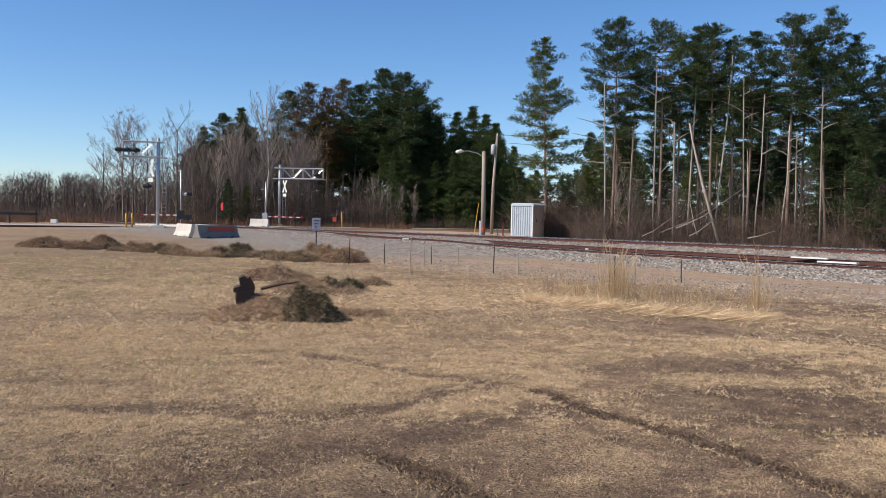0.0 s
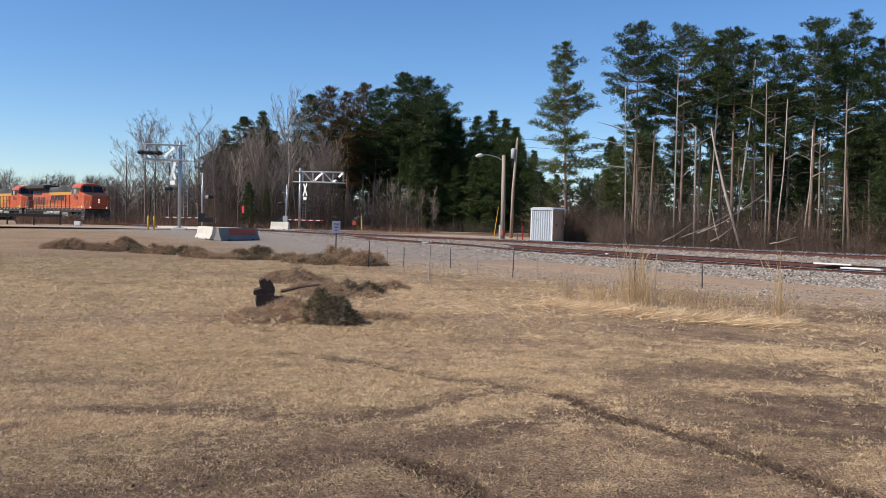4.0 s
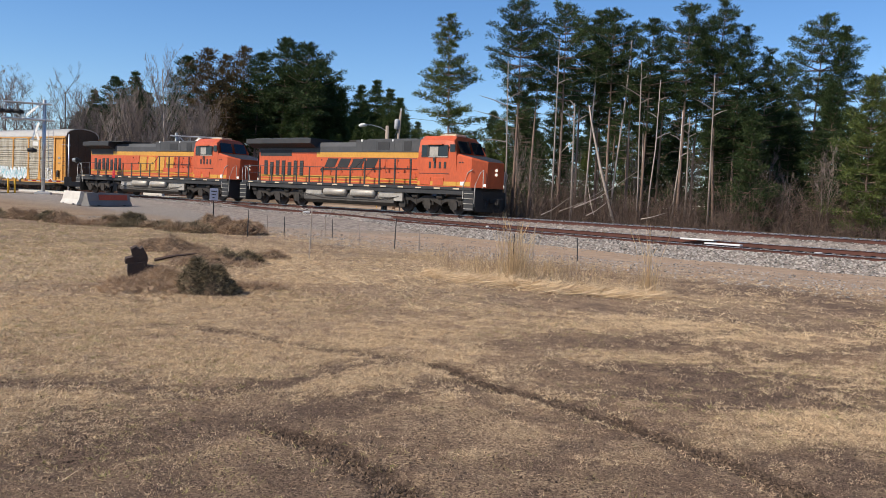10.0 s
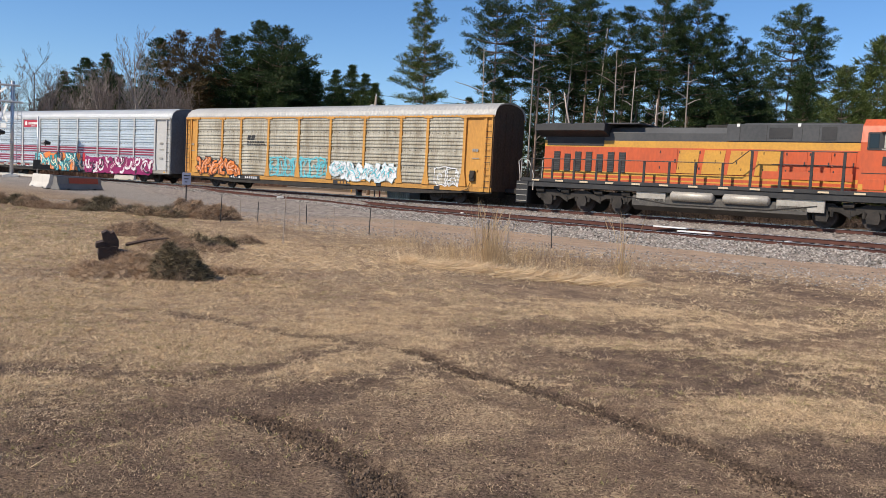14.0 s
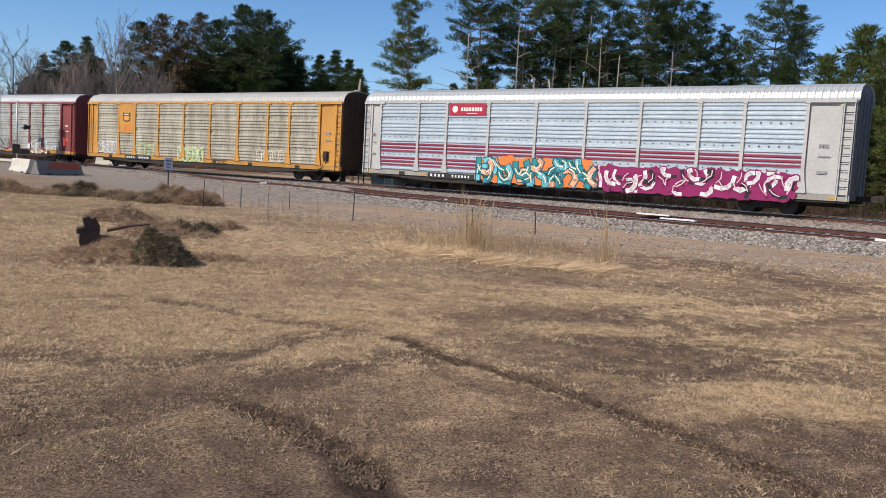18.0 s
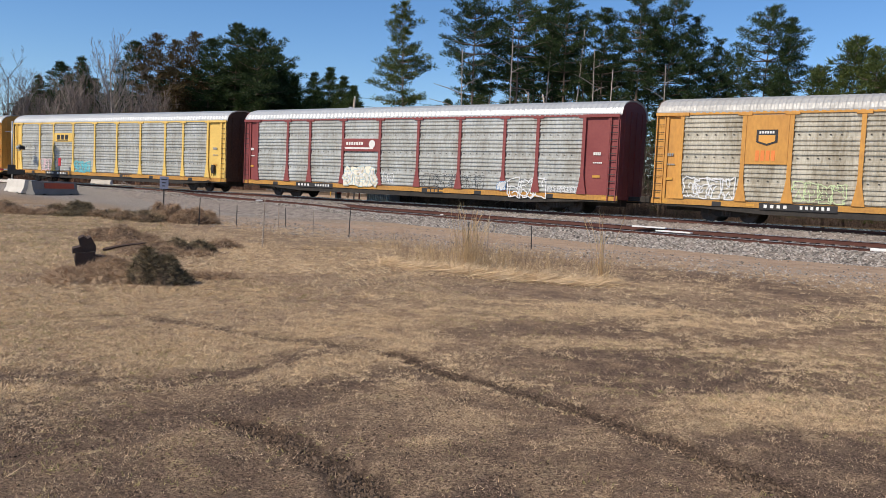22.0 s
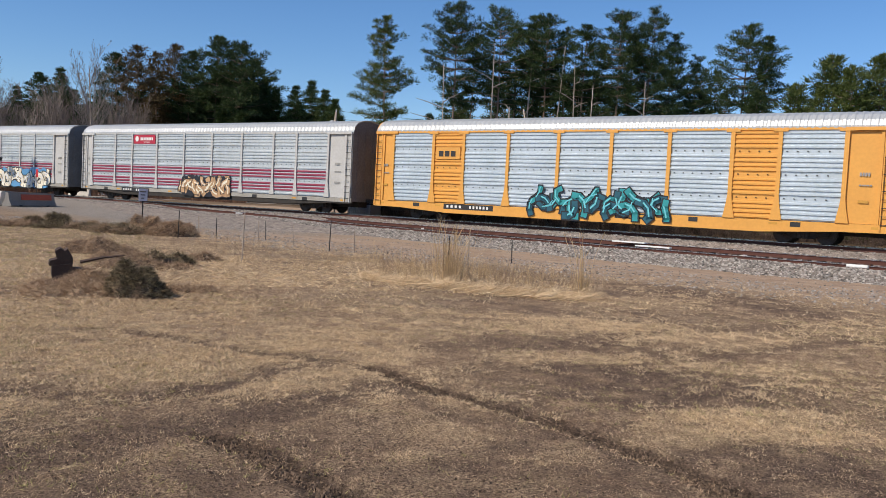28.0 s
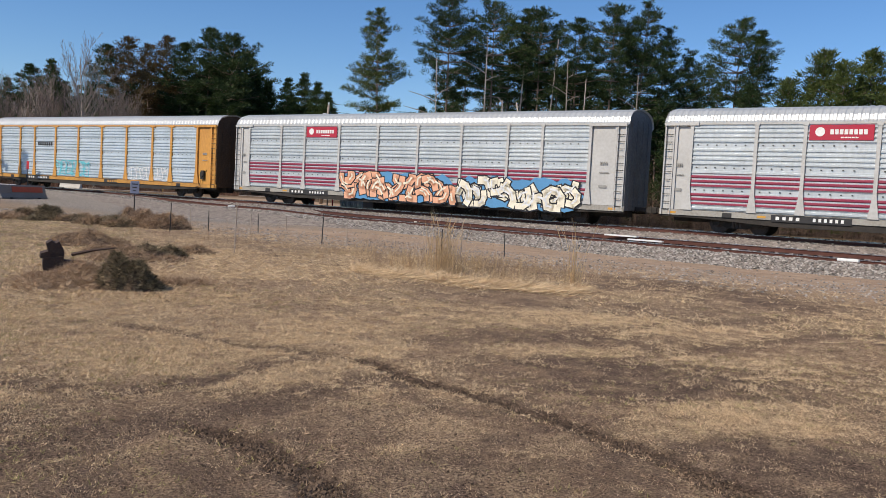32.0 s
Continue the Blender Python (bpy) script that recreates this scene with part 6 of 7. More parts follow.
thicket("undergrowth", "bare brown brush at the foot of the pine wood", ((13.0, 46, 49.5, 60, 3.6, 6500), (9.0, 14, 58, 70, 3.6, 1500), (14, 46, 47.5, 50, 1.2, 1500), (9.6, 14.5, 58, 64, 3.6, 1300)), 21, twig_mat)
thicket("undergrowth", "bare brown brush at the edge of the far wood", ((-13, 1, 99, 115, 6.5, 3000), (0, 9, 103, 112, 2.4, 900), (-24, -12, 100, 125, 3.0, 1300), (-36, -10, 170, 200, 7.0, 2600)), 22, twig_mat)

# far bare woods on the left, one mass of trunks and upswept twigs
far_twig = island("far_bare_twigs", (0.060, 0.044, 0.036), (0.17, 0.125, 0.10), 0.95)
brush_red = island("reddish_brush", (0.085, 0.045, 0.030), (0.24, 0.135, 0.085), 0.95)


def far_wood():
    nr_ = np.random.default_rng(31)
    starts, dirs, lens, wid = [], [], [], []
    for _ in range(620):
        az, d = nr_.uniform(-34, -9), nr_.uniform(165, 260)
        x, y = polar(az, d)
        z = land_z(x, y)
        h = d * math.tan(radians(nr_.uniform(1.3, 2.7) + 0.35 * noise.noise(Vector((az * 0.7, 0, 0))))) + 1.0
        starts.append(np.array([[x, y, z - 0.2]]))
        dirs.append(np.array([[nr_.normal() * 0.03, nr_.normal() * 0.03, 1.0]]))
        lens.append([h * 0.97])
        wid.append([0.34])
        n = 150
        f = nr_.uniform(0.10, 0.97, n)
        wide = h * 0.20 * np.sin(np.pi * np.clip(f, 0.08, 0.95)) ** 0.7
        w, r = nr_.uniform(0, 6.283, n), np.sqrt(nr_.uniform(0, 1, n)) * wide
        starts.append(np.stack([x + np.cos(w) * r, y + np.sin(w) * r, z + h * f * 0.93], 1))
        dirs.append(np.stack([np.cos(w) * 0.5 + nr_.normal(size=n) * 0.25, np.sin(w) * 0.5 + nr_.normal(size=n) * 0.25, nr_.uniform(0.5, 1.2, n)], 1))
        lens.append(h * nr_.uniform(0.06, 0.20, n))
        wid.append(nr_.uniform(0.035, 0.10, n))
    tagged(part("far_wood", tri_cloud("far_wood", np.concatenate(starts), unit(np.concatenate(dirs)), np.concatenate(lens), np.concatenate(wid), far_twig, nr_), far_twig), "far line of bare grey-brown woods", "woods", kind="stuff")
    for name, label, a0, a1, d0, d1, tall_, n, mat in (("far_brush", "dense brown brush before the far woods", -34, -9, 150, 200, 4.2, 26000, far_twig), ("red_brush", "low reddish dead brush beside the road", -24, -11, 98, 135, 1.7, 15000, brush_red), ("red_brush", "low reddish dead brush before the wood", -11, 2, 96, 104, 1.5, 6000, brush_red)):
        az, d = nr_.uniform(a0, a1, n), nr_.uniform(d0, d1, n)
        p = np.array([(*polar(a, r), land_z(*polar(a, r)) - 0.1) for a, r in zip(az, d)])
        dr = nr_.normal(size=(n, 3)) * 0.35 + (0, 0, 1)
        hh = np.array([0.65 + 0.7 * noise.noise(Vector((a * 1.3, r * 0.12, 9))) for a, r in zip(az, d)])
        tagged(part(name, tri_cloud(name, p, unit(dr), tall_ * hh * nr_.uniform(0.3, 1.0, n), 0.05 * nr_.uniform(0.6, 1.6, n), mat, nr_), mat), label, "brush", kind="stuff")


far_wood()

# ---- the level crossing, its road and signals ----
road_mat = surf("dusty_road_surface", (0.40, 0.34, 0.28), (0.27, 0.215, 0.17), rough=0.95, scale=0.5, fine=5, bump=0.5, bscale=12)
alu = surf("aluminium_mast", (0.56, 0.57, 0.58), (0.40, 0.41, 0.42), rough=0.42, metal=0.7, scale=1.5, fine=8, bump=0.1)
# darker copy of the concrete, for the barrier face turned from the sun
concrete_shaded = surf("shaded_concrete", (0.27, 0.25, 0.225), (0.17, 0.155, 0.14), rough=0.9, scale=2, fine=14, bump=0.4)
concrete = surf("weathered_concrete", (0.60, 0.56, 0.50), (0.40, 0.37, 0.32), rough=0.9, scale=2, fine=14, bump=0.4)
signal_black = surf("signal_black", (0.015, 0.015, 0.016), (0.04, 0.04, 0.04), rough=0.55, bump=0.1)
gate_red = surf("gate_red", (0.50, 0.025, 0.03), (0.40, 0.02, 0.03), rough=0.5, bump=0.05)
post_yellow = surf("safety_yellow", (0.72, 0.40, 0.03), (0.55, 0.30, 0.03), rough=0.6)
safety_orange = surf("faded_orange_board", (0.55, 0.10, 0.05), (0.30, 0.07, 0.05), rough=0.7)
pole_wood = surf("grey_pole_wood", (0.38, 0.31, 0.25), (0.22, 0.175, 0.14), rough=0.9, scale=2, fine=18, bump=0.5, stretch=(1, 1, 0.15))
grey_box = surf("grey_case_paint", (0.42, 0.43, 0.44), (0.30, 0.31, 0.32), rough=0.5)
tan_case = surf("tan_case_side", (0.50, 0.40, 0.31), (0.38, 0.30, 0.23), rough=0.6)
case_silver = surf("bright_case_sheet", (0.66, 0.69, 0.72), (0.52, 0.55, 0.58), rough=0.38, metal=0.5, scale=1.2, fine=6, bump=0.1)
sign_white = surf("faded_sign_face", (0.30, 0.32, 0.41), (0.23, 0.24, 0.31), rough=0.5, bump=0.05)


def strip(points, width, lift):
    """A road sheet along plan points, laid over the land."""
    sh = Shape()
    pts = []
    for (ax, ay), (bx, by) in zip(points, points[1:]):
        n = max(1, int(math.hypot(bx - ax, by - ay) / 2))
        pts += [(ax + (bx - ax) * i / n, ay + (by - ay) * i / n) for i in range(n)]
    pts.append(points[-1])
    for i, p in enumerate(pts):
        a, b = Vector(pts[max(i - 1, 0)]), Vector(pts[min(i + 1, len(pts) - 1)])
        d = (b - a).normalized()
        for k in range(5):
            u = (k / 4 - 0.5) * width + 0.25 * noise.noise(Vector((i * 0.4, k, 0)))
            x, y = p[0] + d.y * u, p[1] - d.x * u
            sh.v.append((x, y, max(land_z(x, y), 0.50) + lift))
    for i in range(len(pts) - 1):
        sh.f += [(i * 5 + k, i * 5 + k + 1, i * 5 + 6 + k, i * 5 + 5 + k) for k in range(4)]
    return sh


CROSS_S = -75.0
road_line = [polar(-60, 96), polar(-40, 84), polar(-24, 79), polar(-16, 80), on_line(CROSS_S, -3.4)]
tagged(part("road", strip(road_line, 7.0, 0.03), road_mat), "pale dusty road that leads to the crossing", "road", kind="structure")
road_far = [on_line(CROSS_S, 3.0), polar(-7.5, 92), polar(-2, 100), polar(4, 104), polar(9, 106), polar(30, 120)]
tagged(part("road", strip(road_far, 7.0, 0.03), road_mat), "pale dusty road beyond the crossing", "road", kind="structure")
deck = tagged(new("crossing_deck"), "timber and concrete planks level with the rails", "level crossing")
for o0, o1 in ((-3.2, -0.85), (-0.66, 0.66), (0.85, 3.0)):
    sh = Shape()
    for k in range(8):
        s = CROSS_S - 5 + k * 1.3
        m = Matrix.Translation((*on_line(s, 0), 0)) @ Matrix.Rotation(line_turn(s), 4, "Z")
        b = Shape().box(0.02, 1.27, o0, o1, RAIL_Z - 0.17, RAIL_Z - 0.01).moved(m)
        n = len(sh.v)
        sh.v += b.v
        sh.f += [tuple(n + i for i in q) for q in b.f]
    tagged(part("plank", sh, concrete, deck), kind="stuff")


def base(az, d, turn=0.0, lift=0.0):
    x, y = polar(az, d)
    return pose(x, y, land_z(x, y) + lift, 0, 0, turn)


def flasher(parent, x, y, z, face=-1, span=0.5):
    """A pair of hooded warning lamps with round black backplates; they look along the road, here x."""
    part("cross_arm", Shape().tube([(x, y - span / 2 - 0.1, z), (x, y + span / 2 + 0.1, z)], 0.035, 6), signal_black, parent)
    for k in (-span / 2, span / 2):
        bp = part("backplate", Shape().disc((x + face * 0.06, y + k, z), (1, 0.25, 0), 0.26, 0.03, 16), signal_black, parent)
        part("hood", Shape().tube([(x + face * 0.06, y + k, z + 0.02), (x + face * 0.40, y + k, z - 0.02)], [0.18, 0.13], 12, False), signal_black, bp)
        part("lens", Shape().disc((x + face * 0.09, y + k, z), (1, 0, 0), 0.14, 0.02, 14), red_lens, bp)
        part("housing", Shape().tube([(x - face * 0.02, y + k, z), (x - face * 0.24, y + k, z)], [0.17, 0.11], 12), grey_box if face > 0 else signal_black, bp)


def crossbuck(parent, x, y, z, size=0.80):
    for a in (-1, 1):
        m = Matrix.Translation((x, y, z)) @ Matrix.Rotation(radians(-48), 4, "Z") @ Matrix.Rotation(a * radians(60), 4, "Y")
        part("blade", Shape().box(-size, size, -0.012 + 0.014 * a, 0.012 + 0.014 * a, -0.125, 0.125, 0.004).moved(m), white_paint, parent)
    m = Matrix.Translation((x, y, z - 0.98)) @ Matrix.Rotation(radians(-34), 4, "Z")
    part("count_plate", Shape().box(-0.26, 0.26, -0.012, 0.012, -0.17, 0.17, 0.004).moved(m), white_paint, parent)


def cantilever(label, m, height, reach, side, truss_bottom, lamps_at, buck_x, buck_z):
    """A cantilever warning signal: two mast tubes, a trussed arm along x, lamps on it. side: -1 or +1, where the arm goes."""
    g = tagged(new("cantilever_signal"), label, "railway signal", "crossing signals")
    g.matrix_basis = m
    part("footing", Shape().box(-0.6, 0.6, -0.5, 0.5, -0.3, 0.16, 0.03), concrete, g)
    part("base_plate", Shape().box(-0.4, 0.4, -0.3, 0.3, 0.16, 0.22), alu, g)
    for k in (-0.15, 0.15):
        part("mast", Shape().tube([(0, k, 0.2), (0, k, height)], 0.12, 12), alu, g, smooth=True)
    for k in range(5):
        part("mast_clamp", Shape().box(-0.14, 0.14, -0.28, 0.28, 1.2 + k * (height - 1.6) / 4, 1.3 + k * (height - 1.6) / 4, 0.02), alu, g)
    top, low = height - 0.35, truss_bottom
    for y in (-0.32, 0.32):
        part("chord", Shape().tube([(-side * 0.55, y, top), (side * reach, y, top)], 0.06, 8), alu, g)
        part("chord", Shape().tube([(-side * 0.75, y, low), (side * (reach + 0.2), y, low)], 0.07, 8), alu, g)
        n = max(2, int(reach / 1.1))
        for k in range(n + 1):
            x = side * (0.3 + (reach - 0.3) * k / n)
            part("strut", Shape().tube([(x, y, low), (x, y, top)], 0.03, 6), alu, g)
            if k < n:
                x2 = side * (0.3 + (reach - 0.3) * (k + 1) / n)
                part("brace", Shape().tube([(x, y, top if k % 2 == 0 else low), (x2, y, low if k % 2 == 0 else top)], 0.035, 6), alu, g)
    wk = part("walkway", Shape().box(min(0, side * reach), max(0, side * reach), -0.28, 0.28, low + 0.06, low + 0.10), alu, g)
    for x in lamps_at:
        flasher(g, x, -0.3, (top + low) / 2 - 0.1, -1, 0.6)
    crossbuck(g, buck_x, -0.55, buck_z)
    ld = Shape()
    for k in (-0.02, 0.30):
        ld.tube([(0.35 + k, 0.15, 1.2), (0.35 + k, 0.15, low)], 0.02, 5)
    l = part("ladder", ld, alu, g)
    rg = Shape()
    for k in range(int((low - 1.4) / 0.32)):
        rg.tube([(0.33, 0.15, 1.4 + k * 0.32), (0.65, 0.15, 1.4 + k * 0.32)], 0.012, 4)
    part("rungs", rg, alu, l)
    return g


def gate(label, m, height, arm, lamps_z, tbar=True, lamps_x=0.25):
    """A lowered crossing gate with its mast, mechanism and striped arm; arm: its length along -x or +x."""
    g = tagged(new("crossing_gate"), label, "crossing gate", "crossing gates")
    g.matrix_basis = m
    part("footing", Shape().box(-0.35, 0.35, -0.35, 0.35, -0.3, 0.12, 0.03), concrete, g)
    part("mast", Shape().tube([(0, 0, 0.1), (0, 0, height)], 0.06, 10), alu, g, smooth=True)
    if tbar:
        part("cross_bar", Shape().tube([(-0.55, 0, height - 0.9), (0.15, 0, height - 0.9)], 0.03, 6), alu, g)
    flasher(g, lamps_x, -0.12, lamps_z, 1 if lamps_x > 0 else -1)
    part("mechanism", Shape().box(-0.28, 0.28, -0.46, -0.06, 0.72, 1.5, 0.03), signal_black if arm < -1 else grey_box, g)
    sd = math.copysign(1, arm)
    part("counterweight", Shape().box(min(-sd * 0.25, -sd * 1.0), max(-sd * 0.25, -sd * 1.0), -0.5, -0.1, 0.72, 1.12, 0.03).tube([(-sd * 0.2, -0.3, 1.1), (-sd * 0.9, -0.3, 0.95)], 0.06, 6), signal_black, g)
    n = 10
    for k in range(n):
        a, b = sd * (0.25 + (abs(arm) - 0.25) * k / n), sd * (0.25 + (abs(arm) - 0.25) * (k + 1) / n)
        part("stripe", Shape().box(min(a, b), max(a, b), -0.34, -0.29, 1.02, 1.14 - 0.004 * k), gate_red if k % 2 else white_paint, g)
    for k in (0.4, 0.7, 0.97):
        part("gate_lamp", Shape().disc((arm * k, -0.31, 1.2), (0, 1, 0), 0.05, 0.08, 8), red_lens, g)
    return g


cantilever("silver cantilever signal with black lamps and white crossbuck", base(-14.55, 76, 8), 7.6, 2.9, -1, 5.95, (-3.0, -2.35, -1.7), -0.55, 5.0)
flasher_low = bpy.data.objects["cantilever_signal"]
flasher(flasher_low, -0.75, -0.2, 3.5)
gate("lowered red and white gate by the silver mast", base(-13.15, 79, 6), 5.1, -3.4, 2.95, True, 0.55)
cantilever("silver cantilever signal beyond the tracks with white crossbuck", base(-6.85, 99, -6), 7.0, 5.0, 1, 5.45, (4.4,), 0.7, 4.55)
gate("lowered red and white gate beyond the tracks", base(-7.75, 97, -4), 5.0, 4.3, 2.9, True, -0.4)

# switch stand with a red target
sw = tagged(new("switch_stand"), "track switch stand with a red target", "switch stand")
sw.matrix_basis = Matrix.Translation((*on_line(-66, -2.3), RAIL_Z - 0.2)) @ Matrix.Rotation(line_turn(-66), 4, "Z")
part("stand", Shape().box(-0.3, 0.3, -0.25, 0.25, 0, 0.32, 0.03).tube([(0, 0, 0.3), (0, 0, 1.9)], 0.03, 6), signal_black, sw)
part("lever", Shape().tube([(0.1, -0.2, 0.3), (0.5, -0.3, 0.25), (0.9, -0.3, 0.4)], 0.025, 5), signal_black, sw)
part("target", Shape().box(-0.17, 0.17, -0.02, 0.02, 1.55, 2.2, 0.02), gate_red, sw)
part("rod", Shape().tube([(0, 0, 0.1), (0, 2.9, 0.08)], 0.03, 5), rail_side, sw)

# concrete barriers by the road's edge
def barrier(label, az0, d0, az1, d1, band=None):
    (ax, ay), (bx, by) = polar(az0, d0), polar(az1, d1)
    ln = math.hypot(bx - ax, by - ay)
    g = tagged(new("concrete_barrier"), label, "barrier", "barriers by the crossing")
    g.matrix_basis = pose((ax + bx) / 2, (ay + by) / 2, land_z((ax + bx) / 2, (ay + by) / 2), 0, 0, math.degrees(math.atan2(by - ay, bx - ax)))
    sec = [(-0.31, 0), (-0.31, 0.08), (-0.17, 0.34), (-0.09, 0.80), (-0.07, 0.83), (0.07, 0.83), (0.09, 0.80), (0.17, 0.34), (0.31, 0.08), (0.31, 0)]
    part("body", Shape().extrude(sec, "x", -ln / 2, ln / 2), concrete_shaded if band else concrete, g)
    if band:
        m = Matrix.Rotation(radians(-10), 4, "X")
        part("band", Shape().box(-ln * 0.25, ln * 0.42, -0.012, 0.012, -0.17, 0.17).moved(Matrix.Translation((0, -0.155, 0.56)) @ m), band, g, "faded orange panel")
    for k in (-0.3, 0.3):
        part("lifting_slot", Shape().box(ln * k - 0.14, ln * k + 0.14, -0.33, 0.33, -0.005, 0.07), signal_black, g)


barrier("pale concrete road barrier, sunlit", -13.3, 60.5, -12.35, 57.4)
barrier("concrete road barrier, grey for shade, with a faded orange panel", -12.15, 57.0, -9.65, 60.5, safety_orange)
barrier("pale concrete road barrier beyond the tracks", -8.7, 92, -7.55, 91)

# posts, stakes and signs
for az in (-16.45, -16.1):
    p = tagged(new("yellow_post"), "yellow steel guard post", "bollard", "yellow guard posts")
    p.matrix_basis = base(az, 76)
    part("tube", Shape().tube([(0, 0, -0.1), (0, 0, 1.15), (0, 0, 1.2)], [0.075, 0.075, 0.03], 10), post_yellow, p, smooth=True)


def signpost(label, az, d, height, w, h, face, bars_n=0, lift=0.0):
    g = tagged(new("small_sign"), label, "sign")
    g.matrix_basis = base(az, d, -az, lift)
    part("post", Shape().box(-0.03, 0.03, -0.02, 0.02, -0.3, height), signal_black, g)
    f = part("face", Shape().box(-w / 2, w / 2, -0.045, -0.022, height - h, height, 0.01), face, g)
    for k in range(bars_n):
        z = height - h * (0.2 + 0.26 * k)
        part("text_bar", Shape().box(-w * 0.34 + 0.03 * k, w * 0.34 - 0.05 * k, -0.052, -0.044, z - 0.05, z), ink, f)
    return g


signpost("small pale sign on a dark post by the track", -4.4, 45, 1.78, 0.42, 0.62, sign_white, 3)
signpost("orange marker on a stake", -3.2, 96, 1.15, 0.42, 0.5, safety_orange)


def stake(label, az, d, height, mat, r=0.045, lean=0.0, lift=0.0):
    s = tagged(new("marker_stake"), label, "stake", "marker stakes")
    s.matrix_basis = base(az, d, 0, lift)
    part("rod", Shape().tube([(0, 0, -0.2), (lean * 0.5, 0, height * 0.5), (lean, 0, height)], [r, r, r * 0.8], 6), mat, s)


stake("yellow marker post beyond the tracks", -2.68, 97, 1.75, post_yellow, 0.07, -0.1)
stake("short weathered wooden stake", 7.85, 58, 0.75, pole_wood)
stake("wooden stake with a red top", 8.2, 58, 1.15, gate_red, 0.05)
stake("pale leaning guy-wire guard", 6.25, 72, 2.6, post_yellow, 0.035, 0.35)
for k, (az, d) in enumerate(((-0.9, 33.0), (0.2, 31), (1.9, 20.5), (3.4, 33), (5.2, 29), (7.6, 27), (9.3, 26), (15.7, 24.5), (17.0, 23), (20.0, 26.0), (2.9, 30), (-2.2, 30))):
    stake("thin dark fence stake in the grass", az, d, 0.72 + 0.25 * (k % 3 == 2) + (0.25 if d < 22 else 0), signal_black if k % 2 else pole_wood, 0.018, 0.03 * (k % 3 - 1))

# street lamp and utility pole
lampost = tagged(new("street_lamp"), "wooden pole with a curved arm and street lamp", "street lamp")
lampost.matrix_basis = base(6.85, 57.5)
part("pole", Shape().tube([(0, 0, -0.3), (-0.02, 0, 3), (-0.06, 0, 5.95)], [0.16, 0.145, 0.12], 12), pole_wood, lampost, smooth=True)
part("arm", Shape().tube([(-0.05, 0, 5.55), (-0.5, 0, 5.82), (-1.1, 0, 5.95), (-1.55, 0, 5.93)], 0.03, 6), alu, lampost)
part("lamp_head", Shape().tube([(-1.45, 0, 5.92), (-1.62, 0, 5.93), (-1.85, 0, 5.88), (-1.98, 0, 5.84)], [0.05, 0.12, 0.13, 0.05], 10), white_paint, lampost, "pale street lamp head", True)
part("conduit", Shape().box(-0.26, -0.16, -0.06, 0.04, 0, 1.25), white_paint, lampost, "white conduit cover")
part("meter_band", Shape().tube([(0, 0, 0.55), (0, 0, 0.85)], 0.165, 12), safety_orange, lampost)
util = tagged(new("utility_pole"), "tall wooden utility pole with a grey transformer", "utility pole")
util.matrix_basis = base(7.42, 70)
part("pole", Shape().tube([(0, 0, -0.3), (0.08, 0, 4), (0.30, 0, 8.1)], [0.15, 0.13, 0.09], 12), pole_wood, util, smooth=True)
part("transformer", Shape().tube([(0.0, -0.12, 6.55), (0.0, -0.12, 6.6), (0.0, -0.12, 7.3), (0.0, -0.12, 7.38)], [0.16, 0.21, 0.21, 0.12], 12), grey_box, util, smooth=True)
part("bracket", Shape().tube([(0.2, 0, 6.9), (-0.9, -6.0, 5.6)], 0.02, 5).tube([(0.2, 0, 6.4), (-0.9, -6.0, 5.35)], 0.015, 5), signal_black, util)
part("insulator", Shape().tube([(0.30, 0, 8.1), (0.30, 0, 8.3)], 0.05, 6), white_paint, util)
ux, uy = polar(7.42, 70)
wire = Shape()
for k in range(2):
    pts = []
    for i in range(13):
        f = i / 12
        pts.append((ux + 0.3 + 40 * f, uy - 4 * f + k * 0.4, 8.75 - k * 0.6 + 3.5 * f * f - 2.2 * f))
    wire.tube(pts, 0.012, 4)
tagged(part("overhead_wire", wire, signal_black), "thin dark overhead wires from the pole", "wire")

# equipment cabinet
cb = tagged(new("signal_cabinet"), "silver corrugated signal cabinet with a tan side", "cabinet")
cx, cy = polar(9.5, 57)
cb.matrix_basis = pose(cx, cy, land_z(cx, cy) + 0.12, 0, 0, -38) @ Matrix.Scale(1.08, 4)
part("plinth", Shape().box(-0.75, 0.75, -0.02, 1.6, -0.3, 0.05), concrete, cb)
part("body", Shape().box(-0.72, 0.70, 0.02, 1.58, 0.05, 2.02, 0.02), tan_case, cb, "tan painted body")
for k in range(9):
    x = -0.70 + k * 0.155
    part("front_rib", Shape().extrude([(x, -0.03), (x + 0.04, -0.06), (x + 0.10, -0.06), (x + 0.14, -0.03), (x + 0.14, 0.03), (x, 0.03)], "z", 0.08, 1.95), case_silver, cb)
part("roof", Shape().extrude([(-0.80, 1.98), (-0.80, 2.08), (-0.6, 2.16), (0.6, 2.16), (0.80, 2.08), (0.80, 1.98)], "y", -0.10, 1.70), case_silver, cb)
part("corner_trim", Shape().box(0.68, 0.76, -0.08, 0.02, 0.05, 2.05), white_paint, cb)
part("corner_trim", Shape().box(-0.78, -0.70, -0.08, 0.02, 0.05, 2.05), white_paint, cb)
part("door", Shape().box(0.70, 0.725, 0.35, 1.25, 0.2, 1.85, 0.004), tan_case, cb)
part("door_handle", Shape().box(0.72, 0.76, 0.45, 0.5, 1.0, 1.15), signal_black, cb)
part("notice", Shape().box(-0.45, -0.2, -0.075, -0.065, 1.35, 1.5), grey_box, cb)

# low relay case and a parked arm far up the road
rc = tagged(new("relay_case"), "small white trackside relay case", "cabinet")
rc.matrix_basis = base(-20.6, 92) @ Matrix.Scale(0.6, 4)
